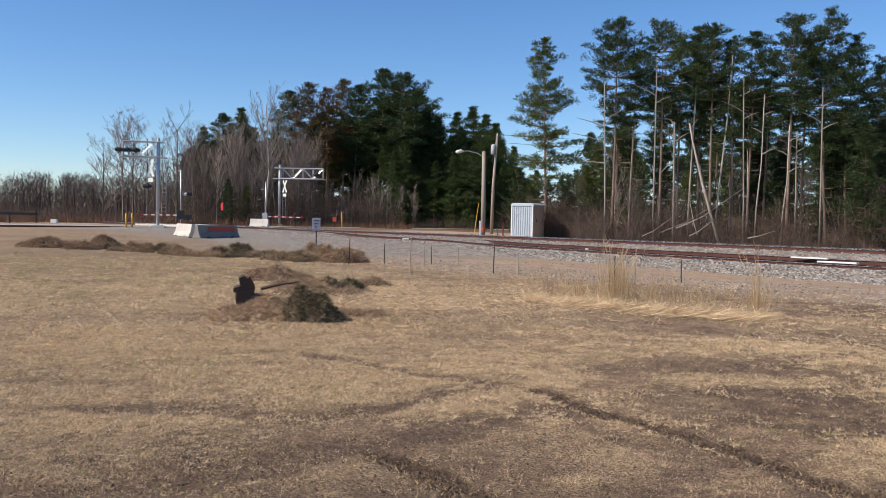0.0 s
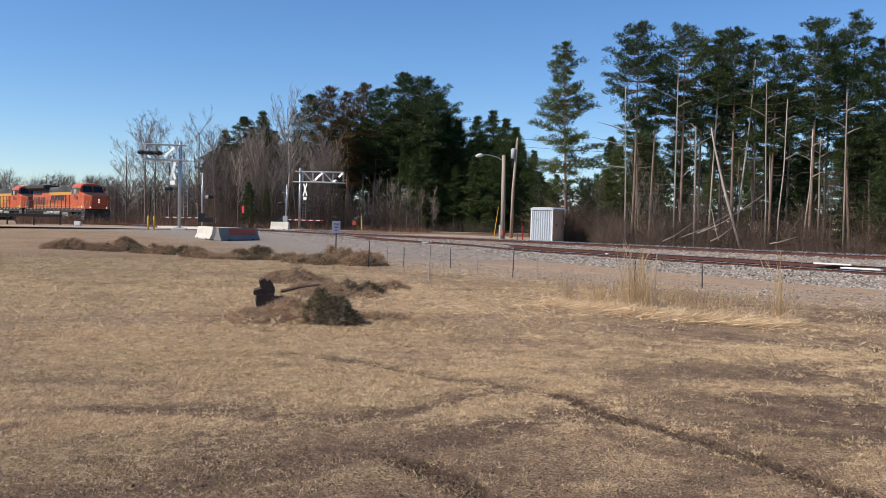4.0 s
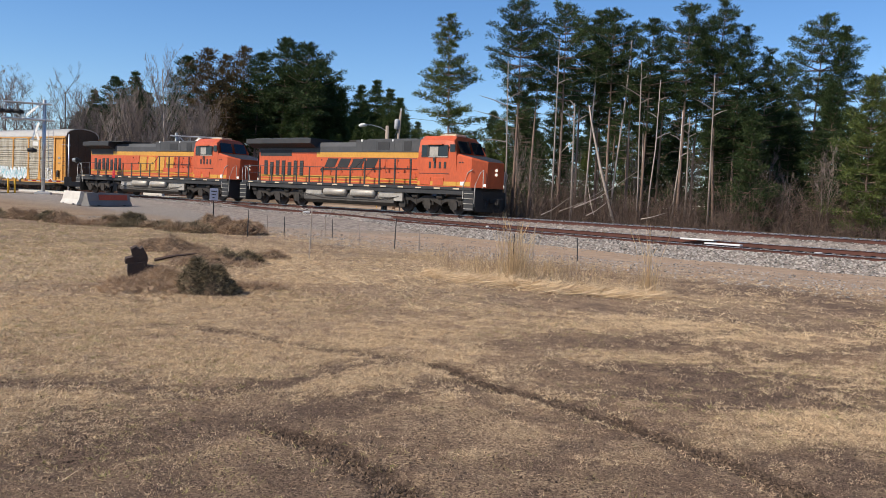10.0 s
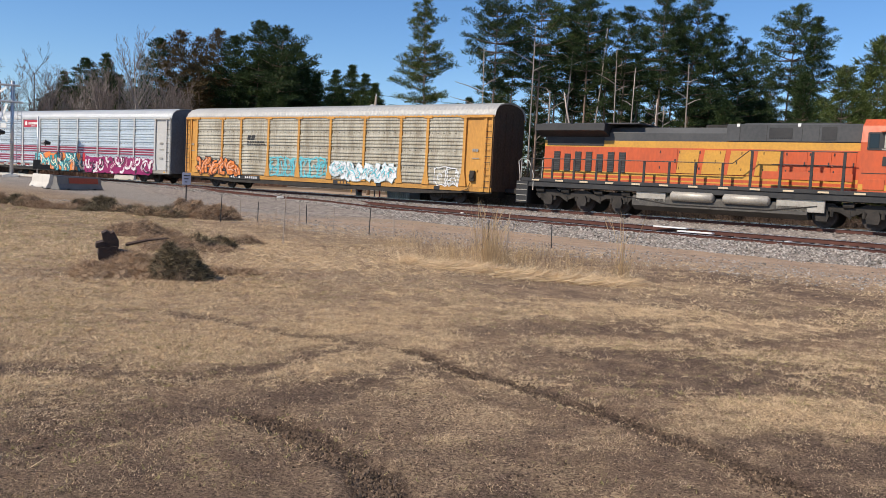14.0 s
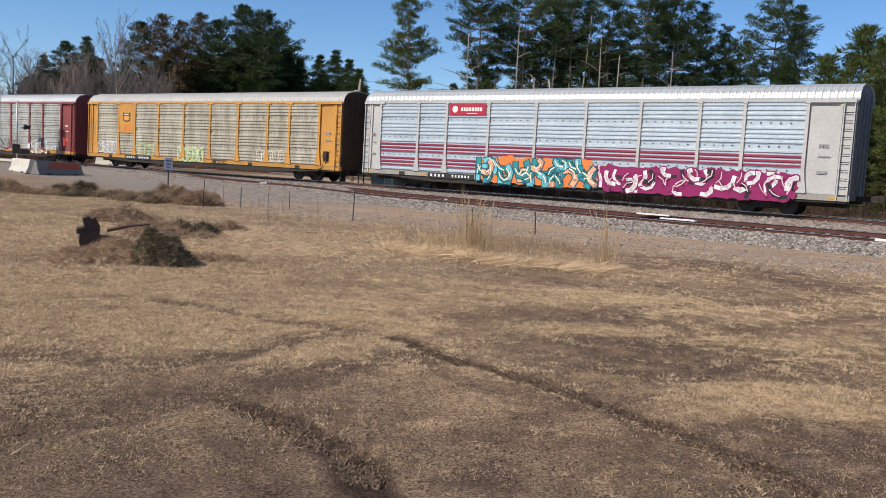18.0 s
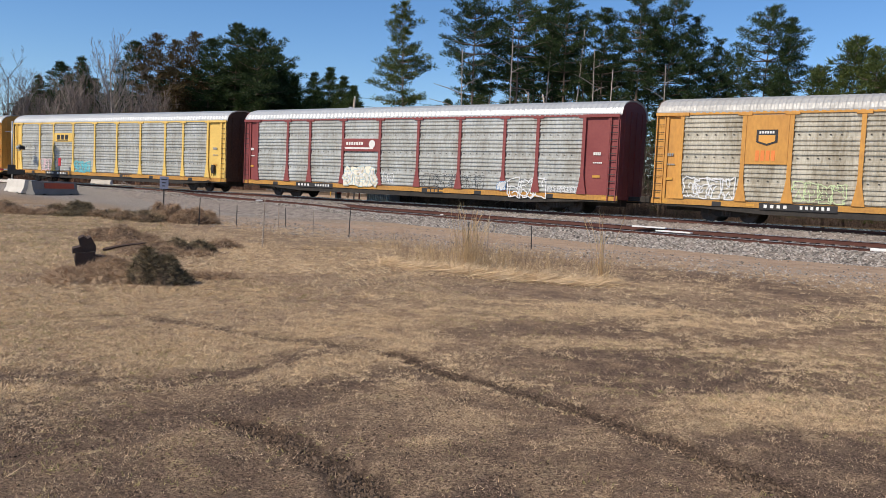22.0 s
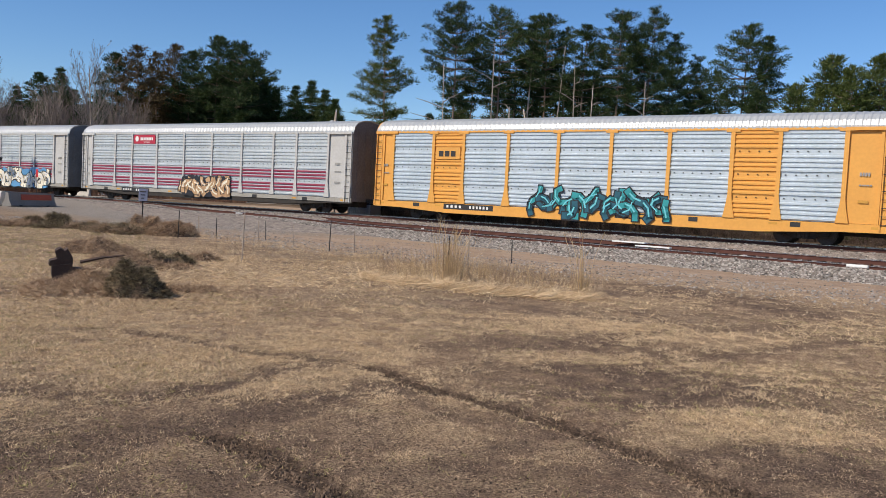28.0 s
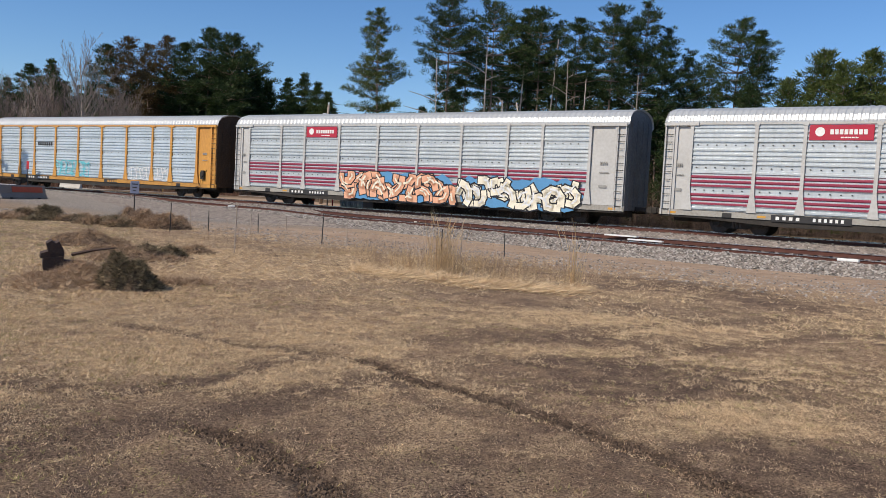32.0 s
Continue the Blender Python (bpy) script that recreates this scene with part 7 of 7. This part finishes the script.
part("case", Shape().box(-0.5, 0.5, -0.3, 0.3, 0.05, 0.75, 0.04), white_paint, rc)
part("legs", Shape().box(-0.4, -0.3, -0.2, 0.2, -0.2, 0.06).box(0.3, 0.4, -0.2, 0.2, -0.2, 0.06), signal_black, rc)
fr = tagged(new("road_rail"), "dark guard rail beside the far road", "guard rail")
x0, y0 = polar(-24.5, 96)
fr.matrix_basis = pose(x0, y0, land_z(x0, y0), 0, 0, 8)
part("beam", Shape().box(-3, 5.2, -0.05, 0.05, 0.85, 1.12), signal_black, fr)
for k in (-2.5, 0, 2.5, 5.0):
    part("post", Shape().box(k - 0.06, k + 0.06, -0.05, 0.05, -0.2, 1.45 if k == 5.0 else 1.0), signal_black, fr)

# planks lying across the siding
for k, (s, o) in enumerate(((-14.55, 0.55), (-13.2, 0.0))):
    pl = tagged(new("white_plank"), "pale plank lying on the siding's ties", "plank", "loose planks")
    x, y = on_line(s, siding_o(s) + o)
    pl.matrix_basis = pose(x, y, siding_z(s) + (0.045 - 0.01 if k == 0 else -0.06), 0, 0, math.degrees(line_turn(s)))
    part("board", Shape().box(-0.72, 0.72, -0.13, 0.13, 0, 0.06, 0.008), white_paint, pl)
for k, (s, o, w) in enumerate(((-42, -1.0, 0.22), (-9.5, -0.4, 0.3), (-27, 0.6, 0.2), (-5.5, -1.0, 0.35))):
    pl = tagged(new("pale_scrap"), "pale scrap of wood lying on the track", "debris", "scraps on the track")
    x, y = on_line(s, siding_o(s) + o)
    pl.matrix_basis = pose(x, y, siding_z(s) - 0.16, 0, 0, k * 40)
    part("piece", Shape().box(-w, w, -0.07, 0.07, 0, 0.10, 0.02), white_paint, pl)

# ---- the field: heaps, stump, reeds, grass ----
heap_soil = surf("clotted_soil_and_hay", (0.075, 0.050, 0.035), (0.33, 0.225, 0.145), rough=1.0, scale=4, fine=18, bump=1.0, bscale=22, spec=0.1)
hay_pale = surf("matted_pale_hay", (0.42, 0.30, 0.19), (0.16, 0.105, 0.07), rough=1.0, scale=5, fine=24, bump=1.0, bscale=30, spec=0.1)
old_timber = surf("dark_old_timber", (0.045, 0.028, 0.022), (0.095, 0.060, 0.045), rough=0.9, scale=5, fine=30, bump=0.8)
straw = island("pale_straw", (0.88, 0.68, 0.43), (0.50, 0.34, 0.19), 0.7, 0.3, 0.15)
dull_straw = island("dull_dry_grass", (0.56, 0.40, 0.26), (0.22, 0.14, 0.088), 0.85, 0.2, 0.1)
green_blade = island("greenish_grass", (0.22, 0.21, 0.07), (0.50, 0.40, 0.19), 0.8, 0.2, 0.15)
weed_dark = island("dark_dead_weeds", (0.030, 0.024, 0.014), (0.36, 0.28, 0.17), 0.9, 0.2)
reed_mat = island("dry_golden_reeds", (0.78, 0.57, 0.31), (0.42, 0.28, 0.15), 0.7, 0.3, 0.2)
clod_mat = island("dark_soil_clods", (0.050, 0.036, 0.026), (0.20, 0.138, 0.095), 1.0, 0.1)
nr = np.random.default_rng(77)


def heap(name, label, blobs, seed, hay, mat=None, blades=1.0, long=0.2, thick=0.016):
    """A low ragged mound: blobs are (x, y, radius x, radius y, height); hay: blade material strewn over it."""
    h = tagged(new(name), label, "mound", "heaps of soil and hay")
    x0, x1 = min(b[0] - b[2] for b in blobs) - 0.2, max(b[0] + b[2] for b in blobs) + 0.2
    y0, y1 = min(b[1] - b[3] for b in blobs) - 0.2, max(b[1] + b[3] for b in blobs) + 0.2
    step = max(0.055, (x1 - x0) / 110)
    xs, ys = spaced(((x0, x1, step),)), spaced(((y0, y1, step),))

    def z_at(x, y):
        z = -0.08
        for bx, by, rx, ry, hh in blobs:
            d = ((x - bx) / rx) ** 2 + ((y - by) / ry) ** 2
            if d < 1:
                z = max(z, hh * (1 - d) ** 0.7)
        if z > 0:
            z *= min(1.25, max(0.2, 0.85 + 0.8 * noise.noise(Vector((x * 1.7, y * 1.7, seed))) + 0.4 * noise.noise(Vector((x * 4.5, y * 4.5, seed)))))
            z += 0.045 * noise.noise(Vector((x * 9, y * 9, seed))) + 0.025 * noise.noise(Vector((x * 19, y * 19, seed)))
        return land_z(x, y) + z

    sh = Shape()
    for y in ys:
        for x in xs:
            sh.v.append((x, y, z_at(x, y)))
    n = len(xs)
    sh.f = [(j * n + i, j * n + i + 1, (j + 1) * n + i + 1, (j + 1) * n + i) for j in range(len(ys) - 1) for i in range(n - 1)]
    part("soil", sh, mat or heap_soil, h, smooth=True)
    pts = []
    for bx, by, rx, ry, hh in blobs:
        for _ in range(int(900 * blades * (rx * ry) ** 0.5)):
            a, r = nr.uniform(0, 6.283), math.sqrt(nr.uniform(0, 1.05))
            x, y = bx + rx * r * math.cos(a), by + ry * r * math.sin(a)
            pts.append((x, y, z_at(x, y) - 0.01))
    p = np.array(pts)
    d = unit(nr.normal(size=p.shape) * (1, 1, 0.45) + (0, 0, 0.25))
    part("hay", tri_cloud("hay", p, d, long * nr.uniform(0.4, 1.3, len(p)), thick * nr.uniform(0.6, 1.6, len(p)), hay, nr), hay, h)
    return h


heap("weed_mound", "ragged heap of dark dead weeds and hay", [(-1.24, 13.25, 0.30, 0.32, 0.46), (-1.02, 13.2, 0.30, 0.30, 0.36), (-0.80, 13.2, 0.22, 0.24, 0.16)], 1, weed_dark, None, 22.0, 0.10, 0.009)
heap("hay_mound", "low heap of pale hay and soil", [(-1.85, 13.8, 0.60, 0.75, 0.26), (-2.25, 13.6, 0.42, 0.6, 0.18), (-1.55, 13.5, 0.32, 0.5, 0.28)], 2, dull_straw, hay_pale, 12.0, 0.12, 0.008)
for k, (x, y, rx, ry, hh) in enumerate(((-1.05, 18.6, 0.34, 0.28, 0.36), (-0.70, 18.9, 0.24, 0.2, 0.22), (-2.0, 19.5, 0.6, 0.45, 0.24), (-1.5, 18.2, 0.8, 0.5, 0.16), (-2.8, 21.8, 0.8, 0.5, 0.30), (-0.35, 13.9, 0.35, 0.25, 0.08), (-0.3, 20.4, 0.4, 0.3, 0.16))):
    heap("soil_clump", "small clump of turned soil and hay", [(x, y, rx, ry, hh), (x + rx * 0.8, y + 0.1, rx * 0.6, ry * 0.7, hh * 0.6)], 10 + k, weed_dark if k < 2 else dull_straw, None, 6.0, 0.14, 0.011)
rb2 = random.Random(12)
berm = []
for k in range(30):
    f = k / 29
    az = -21.8 + 20.0 * f
    d = lerp_table(az, ((-22, 43), (-12, 36.5), (-5, 33), (0, 31))) + rb2.uniform(-1.3, 1.3)
    x, y = polar(az, d)
    berm.append((x, y, rb2.uniform(0.3, 0.9), rb2.uniform(0.35, 0.8), rb2.choice((0.12, 0.2, 0.34, 0.5))))
for i in range(0, 30, 2):
    heap("soil_berm", "low ragged heap of turned soil with hay on it", berm[i:i + 3], 30 + i, rb2.choice((dull_straw, weed_dark, dull_straw)), rb2.choice((None, hay_pale)), 7.0, 0.2)

# dark timber block on the mound
st = tagged(new("timber_stump"), "dark broken timber stump stood on the mound", "stump")
sx, sy = -2.33, 14.9
st.matrix_basis = pose(sx, sy, land_z(sx, sy) + 0.07, 4, -8, 12)
part("block", Shape().extrude([(-0.17, 0.0), (0.15, 0.0), (0.14, 0.20), (0.15, 0.25), (-0.15, 0.26), (-0.18, 0.12)], "y", -0.13, 0.13), old_timber, st)
part("upper_block", Shape().extrude([(-0.06, 0.25), (0.16, 0.24), (0.17, 0.34), (0.11, 0.50), (0.06, 0.47), (0.0, 0.52), (-0.08, 0.49)], "y", -0.11, 0.11), old_timber, st)
part("side_block", Shape().extrude([(-0.20, 0.26), (-0.04, 0.25), (-0.05, 0.36), (-0.18, 0.34)], "y", -0.12, 0.10), old_timber, st)
part("lower_chunk", Shape().extrude([(0.13, 0.02), (0.42, 0.06), (0.36, 0.12), (0.13, 0.18)], "y", -0.08, 0.08), old_timber, st)
stick = tagged(new("fallen_stick"), "long grey stick lying over the hay", "stick")
a, b = (-2.05, 14.7), (-1.35, 14.3)
part("branch", Shape().tube([(*a, 0.36), ((a[0] + b[0]) / 2, (a[1] + b[1]) / 2, 0.46), (*b, 0.52)], [0.032, 0.022, 0.012], 5), old_timber, stick)


def blades(name, label, pts, up_, length, width, mat, lean=None):
    p = np.array(pts)
    p[:, 2] -= 0.005
    d = nr.normal(size=p.shape)
    d[:, 2] = np.abs(d[:, 2]) * up_ + 0.12
    if lean is not None:
        d = d * 0.35 + np.array(lean)
    return tagged(part(name, tri_cloud(name, p, unit(d), length * nr.uniform(0.45, 1.35, len(p)), width * nr.uniform(0.6, 1.5, len(p)), mat, nr), mat), label, "grass", kind="stuff")


def field_z(x, y):
    z = land_z(x, y)
    if 3.5 < y < 22 and -12 < x < 14:
        z += crumple(x, y) - 0.045 * rut_marks(x, y)[1]
    return z


def scatter(n, az0, az1, d0, d1, keep, power=1.0, tuft=1, wide=0.02):
    """Places on the field, in tufts of so many."""
    out = []
    while len(out) < n:
        az, d = nr.uniform(az0, az1), d0 + (d1 - d0) * nr.uniform() ** power
        x, y = polar(az, d)
        if nr.uniform() < keep(x, y):
            z = field_z(x, y)
            for ox, oy in nr.normal(size=(tuft, 2)) * wide:
                out.append((x + ox, y + oy, z))
    return out


def straw_patch(x, y):
    return field_marks(x, y)[1]


def brown_patch(x, y):
    soil, thick = field_marks(x, y)
    return min(1, max(0.06, 0.75 - 0.6 * soil + 0.3 * noise.noise(Vector((x * 4, y * 4, 33)))))


def green_patch(x, y):
    v = 0.12 + 1.1 * noise.noise(Vector((x * 0.35, y * 0.35, 52))) + 0.4 * noise.noise(Vector((x * 1.7, y * 1.7, 8))) + 0.3 * smooth(0, -4, x)
    return min(1, max(0.0, v)) * (1 - 0.8 * field_marks(x, y)[0])


def off_gravel(f):
    def g(x, y):
        s, o = line_coords(x, y)
        return f(x, y) * (1 - smooth(-20.5, -17, o))
    return g


blades("mown_straw", "close-mown pale straw on worn ground", scatter(90000, -25, 45, 4.2, 7.2, straw_patch, 0.8, 10, 0.022), 0.6, 0.024, 0.0036, straw)
blades("mown_straw", "short mown pale straw lying on the field", scatter(240000, -25, 45, 6.5, 13, straw_patch, 0.8, 12, 0.030), 0.6, 0.040, 0.0056, straw)
blades("mown_grass", "short mown dull brown grass", scatter(130000, -25, 45, 4.2, 13, brown_patch, 0.8, 9, 0.03), 0.7, 0.032, 0.0055, dull_straw)
blades("long_straw", "few long pale straws lying about", scatter(900, -27, 47, 4.6, 14, straw_patch, 0.75), 0.10, 0.13, 0.005, straw)
blades("green_grass", "patches of short greenish grass", scatter(30000, -27, 47, 4.3, 15, green_patch, 0.75, 8, 0.025), 0.9, 0.036, 0.0055, green_blade)
blades("mown_straw", "mown pale straw farther out", scatter(110000, -25, 45, 12, 34, off_gravel(straw_patch), 0.9, 9, 0.07), 0.5, 0.075, 0.010, straw)
blades("mown_grass", "mown dull grass farther out", scatter(50000, -26, 46, 12, 40, off_gravel(brown_patch), 0.8, 6, 0.06), 0.5, 0.07, 0.010, dull_straw)
blades("green_grass", "greenish grass on the far side of the field", scatter(20000, -26, -4, 15, 36, lambda x, y: 0.6, 0.8, 6, 0.06), 0.8, 0.075, 0.011, green_blade)


def clods(n, seed):
    rnd = random.Random(seed)
    v, f = [], []
    while len(v) < n * 6:
        az, d = rnd.uniform(-26, 46), rnd.uniform(4.2, 12)
        x, y = polar(az, d)
        dark, deep = rut_marks(x, y)
        if rnd.random() > 0.008 + 1.3 * max(0.0, deep - 0.35) + 0.035 * field_marks(x, y)[0]:
            continue
        r, k, z = 0.003 + 0.008 * rnd.random() ** 2 * (1 + deep), len(v), field_z(x, y)
        for i in range(3):
            w = rnd.uniform(0, 2) + i * 2.1
            v.append((x + r * math.cos(w), y + r * math.sin(w), z - 0.004))
            v.append((x + 0.6 * r * math.cos(w + 0.8), y + 0.6 * r * math.sin(w + 0.8), z + r * rnd.uniform(0.4, 1.0)))
        f += [(k + 1, k + 3, k + 5), (k, k + 2, k + 1), (k + 2, k + 3, k + 1), (k + 2, k + 4, k + 3), (k + 4, k + 5, k + 3), (k + 4, k, k + 5), (k, k + 1, k + 5)]
    me = bpy.data.meshes.new("soil_clods")
    me.from_pydata(v, [], f)
    me.materials.append(clod_mat)
    tagged(new("soil_clods", me), "crumbs of dark soil thrown up in the ruts", "soil", kind="stuff")


clods(30000, 4)


def gravel_bits(n):
    rnd = random.Random(9)
    v, f = [], []
    while len(v) < n * 6:
        s, o = rnd.uniform(-40, 8), rnd.uniform(-21, -9.6)
        x, y = on_line(s, o)
        if abs(o + 12.1) < 1.8 and rnd.random() < 0.9:
            continue
        r, k, z = rnd.uniform(0.012, 0.04), len(v), land_z(x, y)
        for i in range(3):
            w = rnd.uniform(0, 2) + i * 2.1
            v.append((x + r * math.cos(w), y + r * math.sin(w), z - 0.004))
            v.append((x + 0.6 * r * math.cos(w + 0.8), y + 0.6 * r * math.sin(w + 0.8), z + r * rnd.uniform(0.3, 0.8)))
        f += [(k + 1, k + 3, k + 5), (k, k + 2, k + 1), (k + 2, k + 3, k + 1), (k + 2, k + 4, k + 3), (k + 4, k + 5, k + 3), (k + 4, k, k + 5), (k, k + 1, k + 5)]
    me = bpy.data.meshes.new("gravel")
    me.from_pydata(v, [], f)
    me.materials.append(stone_mat)
    tagged(new("gravel", me), "scattered gravel beside the dirt track", "gravel", kind="stuff")


gravel_bits(13000)

# standing dry stalks, a band of reeds, flattened straw and one tall tuft
def stalks(name, label, places, mat, seed, lean=0.22, thick=1.0, spread=0.10):
    rnd, sh = random.Random(seed), Shape()
    for a0, a1, d0, d1, h0, h1, n in places:
        for k in range(n):
            if k % 9 == 0:
                mx, my = polar(rnd.uniform(a0, a1), rnd.uniform(d0, d1))
                grow = rnd.uniform(0.6, 1.0)
            ox, oy = rnd.gauss(0, spread), rnd.gauss(0, spread)
            x, y = mx + ox, my + oy
            z, h = land_z(x, y) - 0.03, (h0 + (h1 - h0) * rnd.random() ** 1.5) * grow
            lx, ly = (rnd.gauss(0, lean) + ox * 0.5) * h, (rnd.gauss(0, lean) + oy * 0.5) * h
            r = (0.0022 + 0.0014 * h) * thick
            sh.tube([(x, y, z), (x + lx * 0.4, y + ly * 0.4, z + h * 0.6), (x + lx, y + ly, z + h)], [r, r * 0.8, r * 0.35], 3, False)
            if h > 0.8 and rnd.random() < 0.6:
                sh.tube([(x + lx * 0.7, y + ly * 0.7, z + h * 0.8), (x + lx + rnd.uniform(-0.1, 0.1), y + ly, z + h * 1.02)], [r * 1.4, r * 0.3], 3, False)
    return tagged(part(name, sh, mat), label, "dry grass", kind="stuff")


stalks("dry_reeds", "band of standing dry golden reeds", ((15.0, 16.6, 17.0, 18.4, 0.6, 1.45, 240), (12.5, 14.2, 17.2, 19.5, 0.25, 0.75, 120), (16.8, 19, 17.2, 20.5, 0.25, 0.65, 150), (11, 23, 17.2, 21.5, 0.15, 0.45, 560), (5, 12, 18.5, 24, 0.12, 0.35, 300), (9.6, 11.0, 21, 23, 0.3, 0.7, 60), (21, 26, 17, 20, 0.12, 0.4, 160)), reed_mat, 41)
stalks("grass_tuft", "single tall tuft of dry golden grass", ((24.70, 24.82, 16.4, 16.6, 0.5, 1.6, 40),), reed_mat, 42, 0.09, 1.4, 0.06)
stalks("dry_stalks", "thin brown weed stalks on the open ground", ((11, 21, 17.2, 19.5, 0.3, 0.7, 260), (-3, 20, 19, 32, 0.2, 0.7, 260), (-8, 1, 22, 30, 0.15, 0.4, 120)), dull_straw, 43, 0.16)


def flat_straw():
    pts = []
    for _ in range(4200):
        az = nr.uniform(9.5, 25.5)
        mid = lerp_table(az, ((9.5, 17.4), (13, 16.3), (17, 15.6), (22, 15.5), (25.5, 15.9)))
        d = mid + 0.35 * noise.noise(Vector((az * 0.9, 0, 5))) + nr.normal() * (0.22 + 0.4 * abs(noise.noise(Vector((az * 0.6, 3, 5)))))
        x, y = polar(az, d)
        pts.append((x, y, land_z(x, y) + nr.uniform(0.01, 0.10)))
    blades("flattened_straw", "long pale straw flattened along the reeds", pts, 0.16, 0.40, 0.008, straw, (0.45, -0.08, 0.05))
    pts = []
    for _ in range(5500):
        az, d = nr.uniform(-4, 14), nr.uniform(15, 22)
        x, y = polar(az, d)
        pts.append((x, y, land_z(x, y) + 0.02))
    blades("flattened_straw", "loose long straw on the open ground", pts, 0.2, 0.2, 0.008, straw)
    pts = []
    for _ in range(5000):
        x, y = nr.normal(-1.3, 1.2), nr.normal(14.2, 1.3)
        pts.append((x, y, field_z(x, y) + 0.01))
    blades("strewn_hay", "hay strewn round the mounds", pts, 0.3, 0.13, 0.007, dull_straw)


flat_straw()
motions()
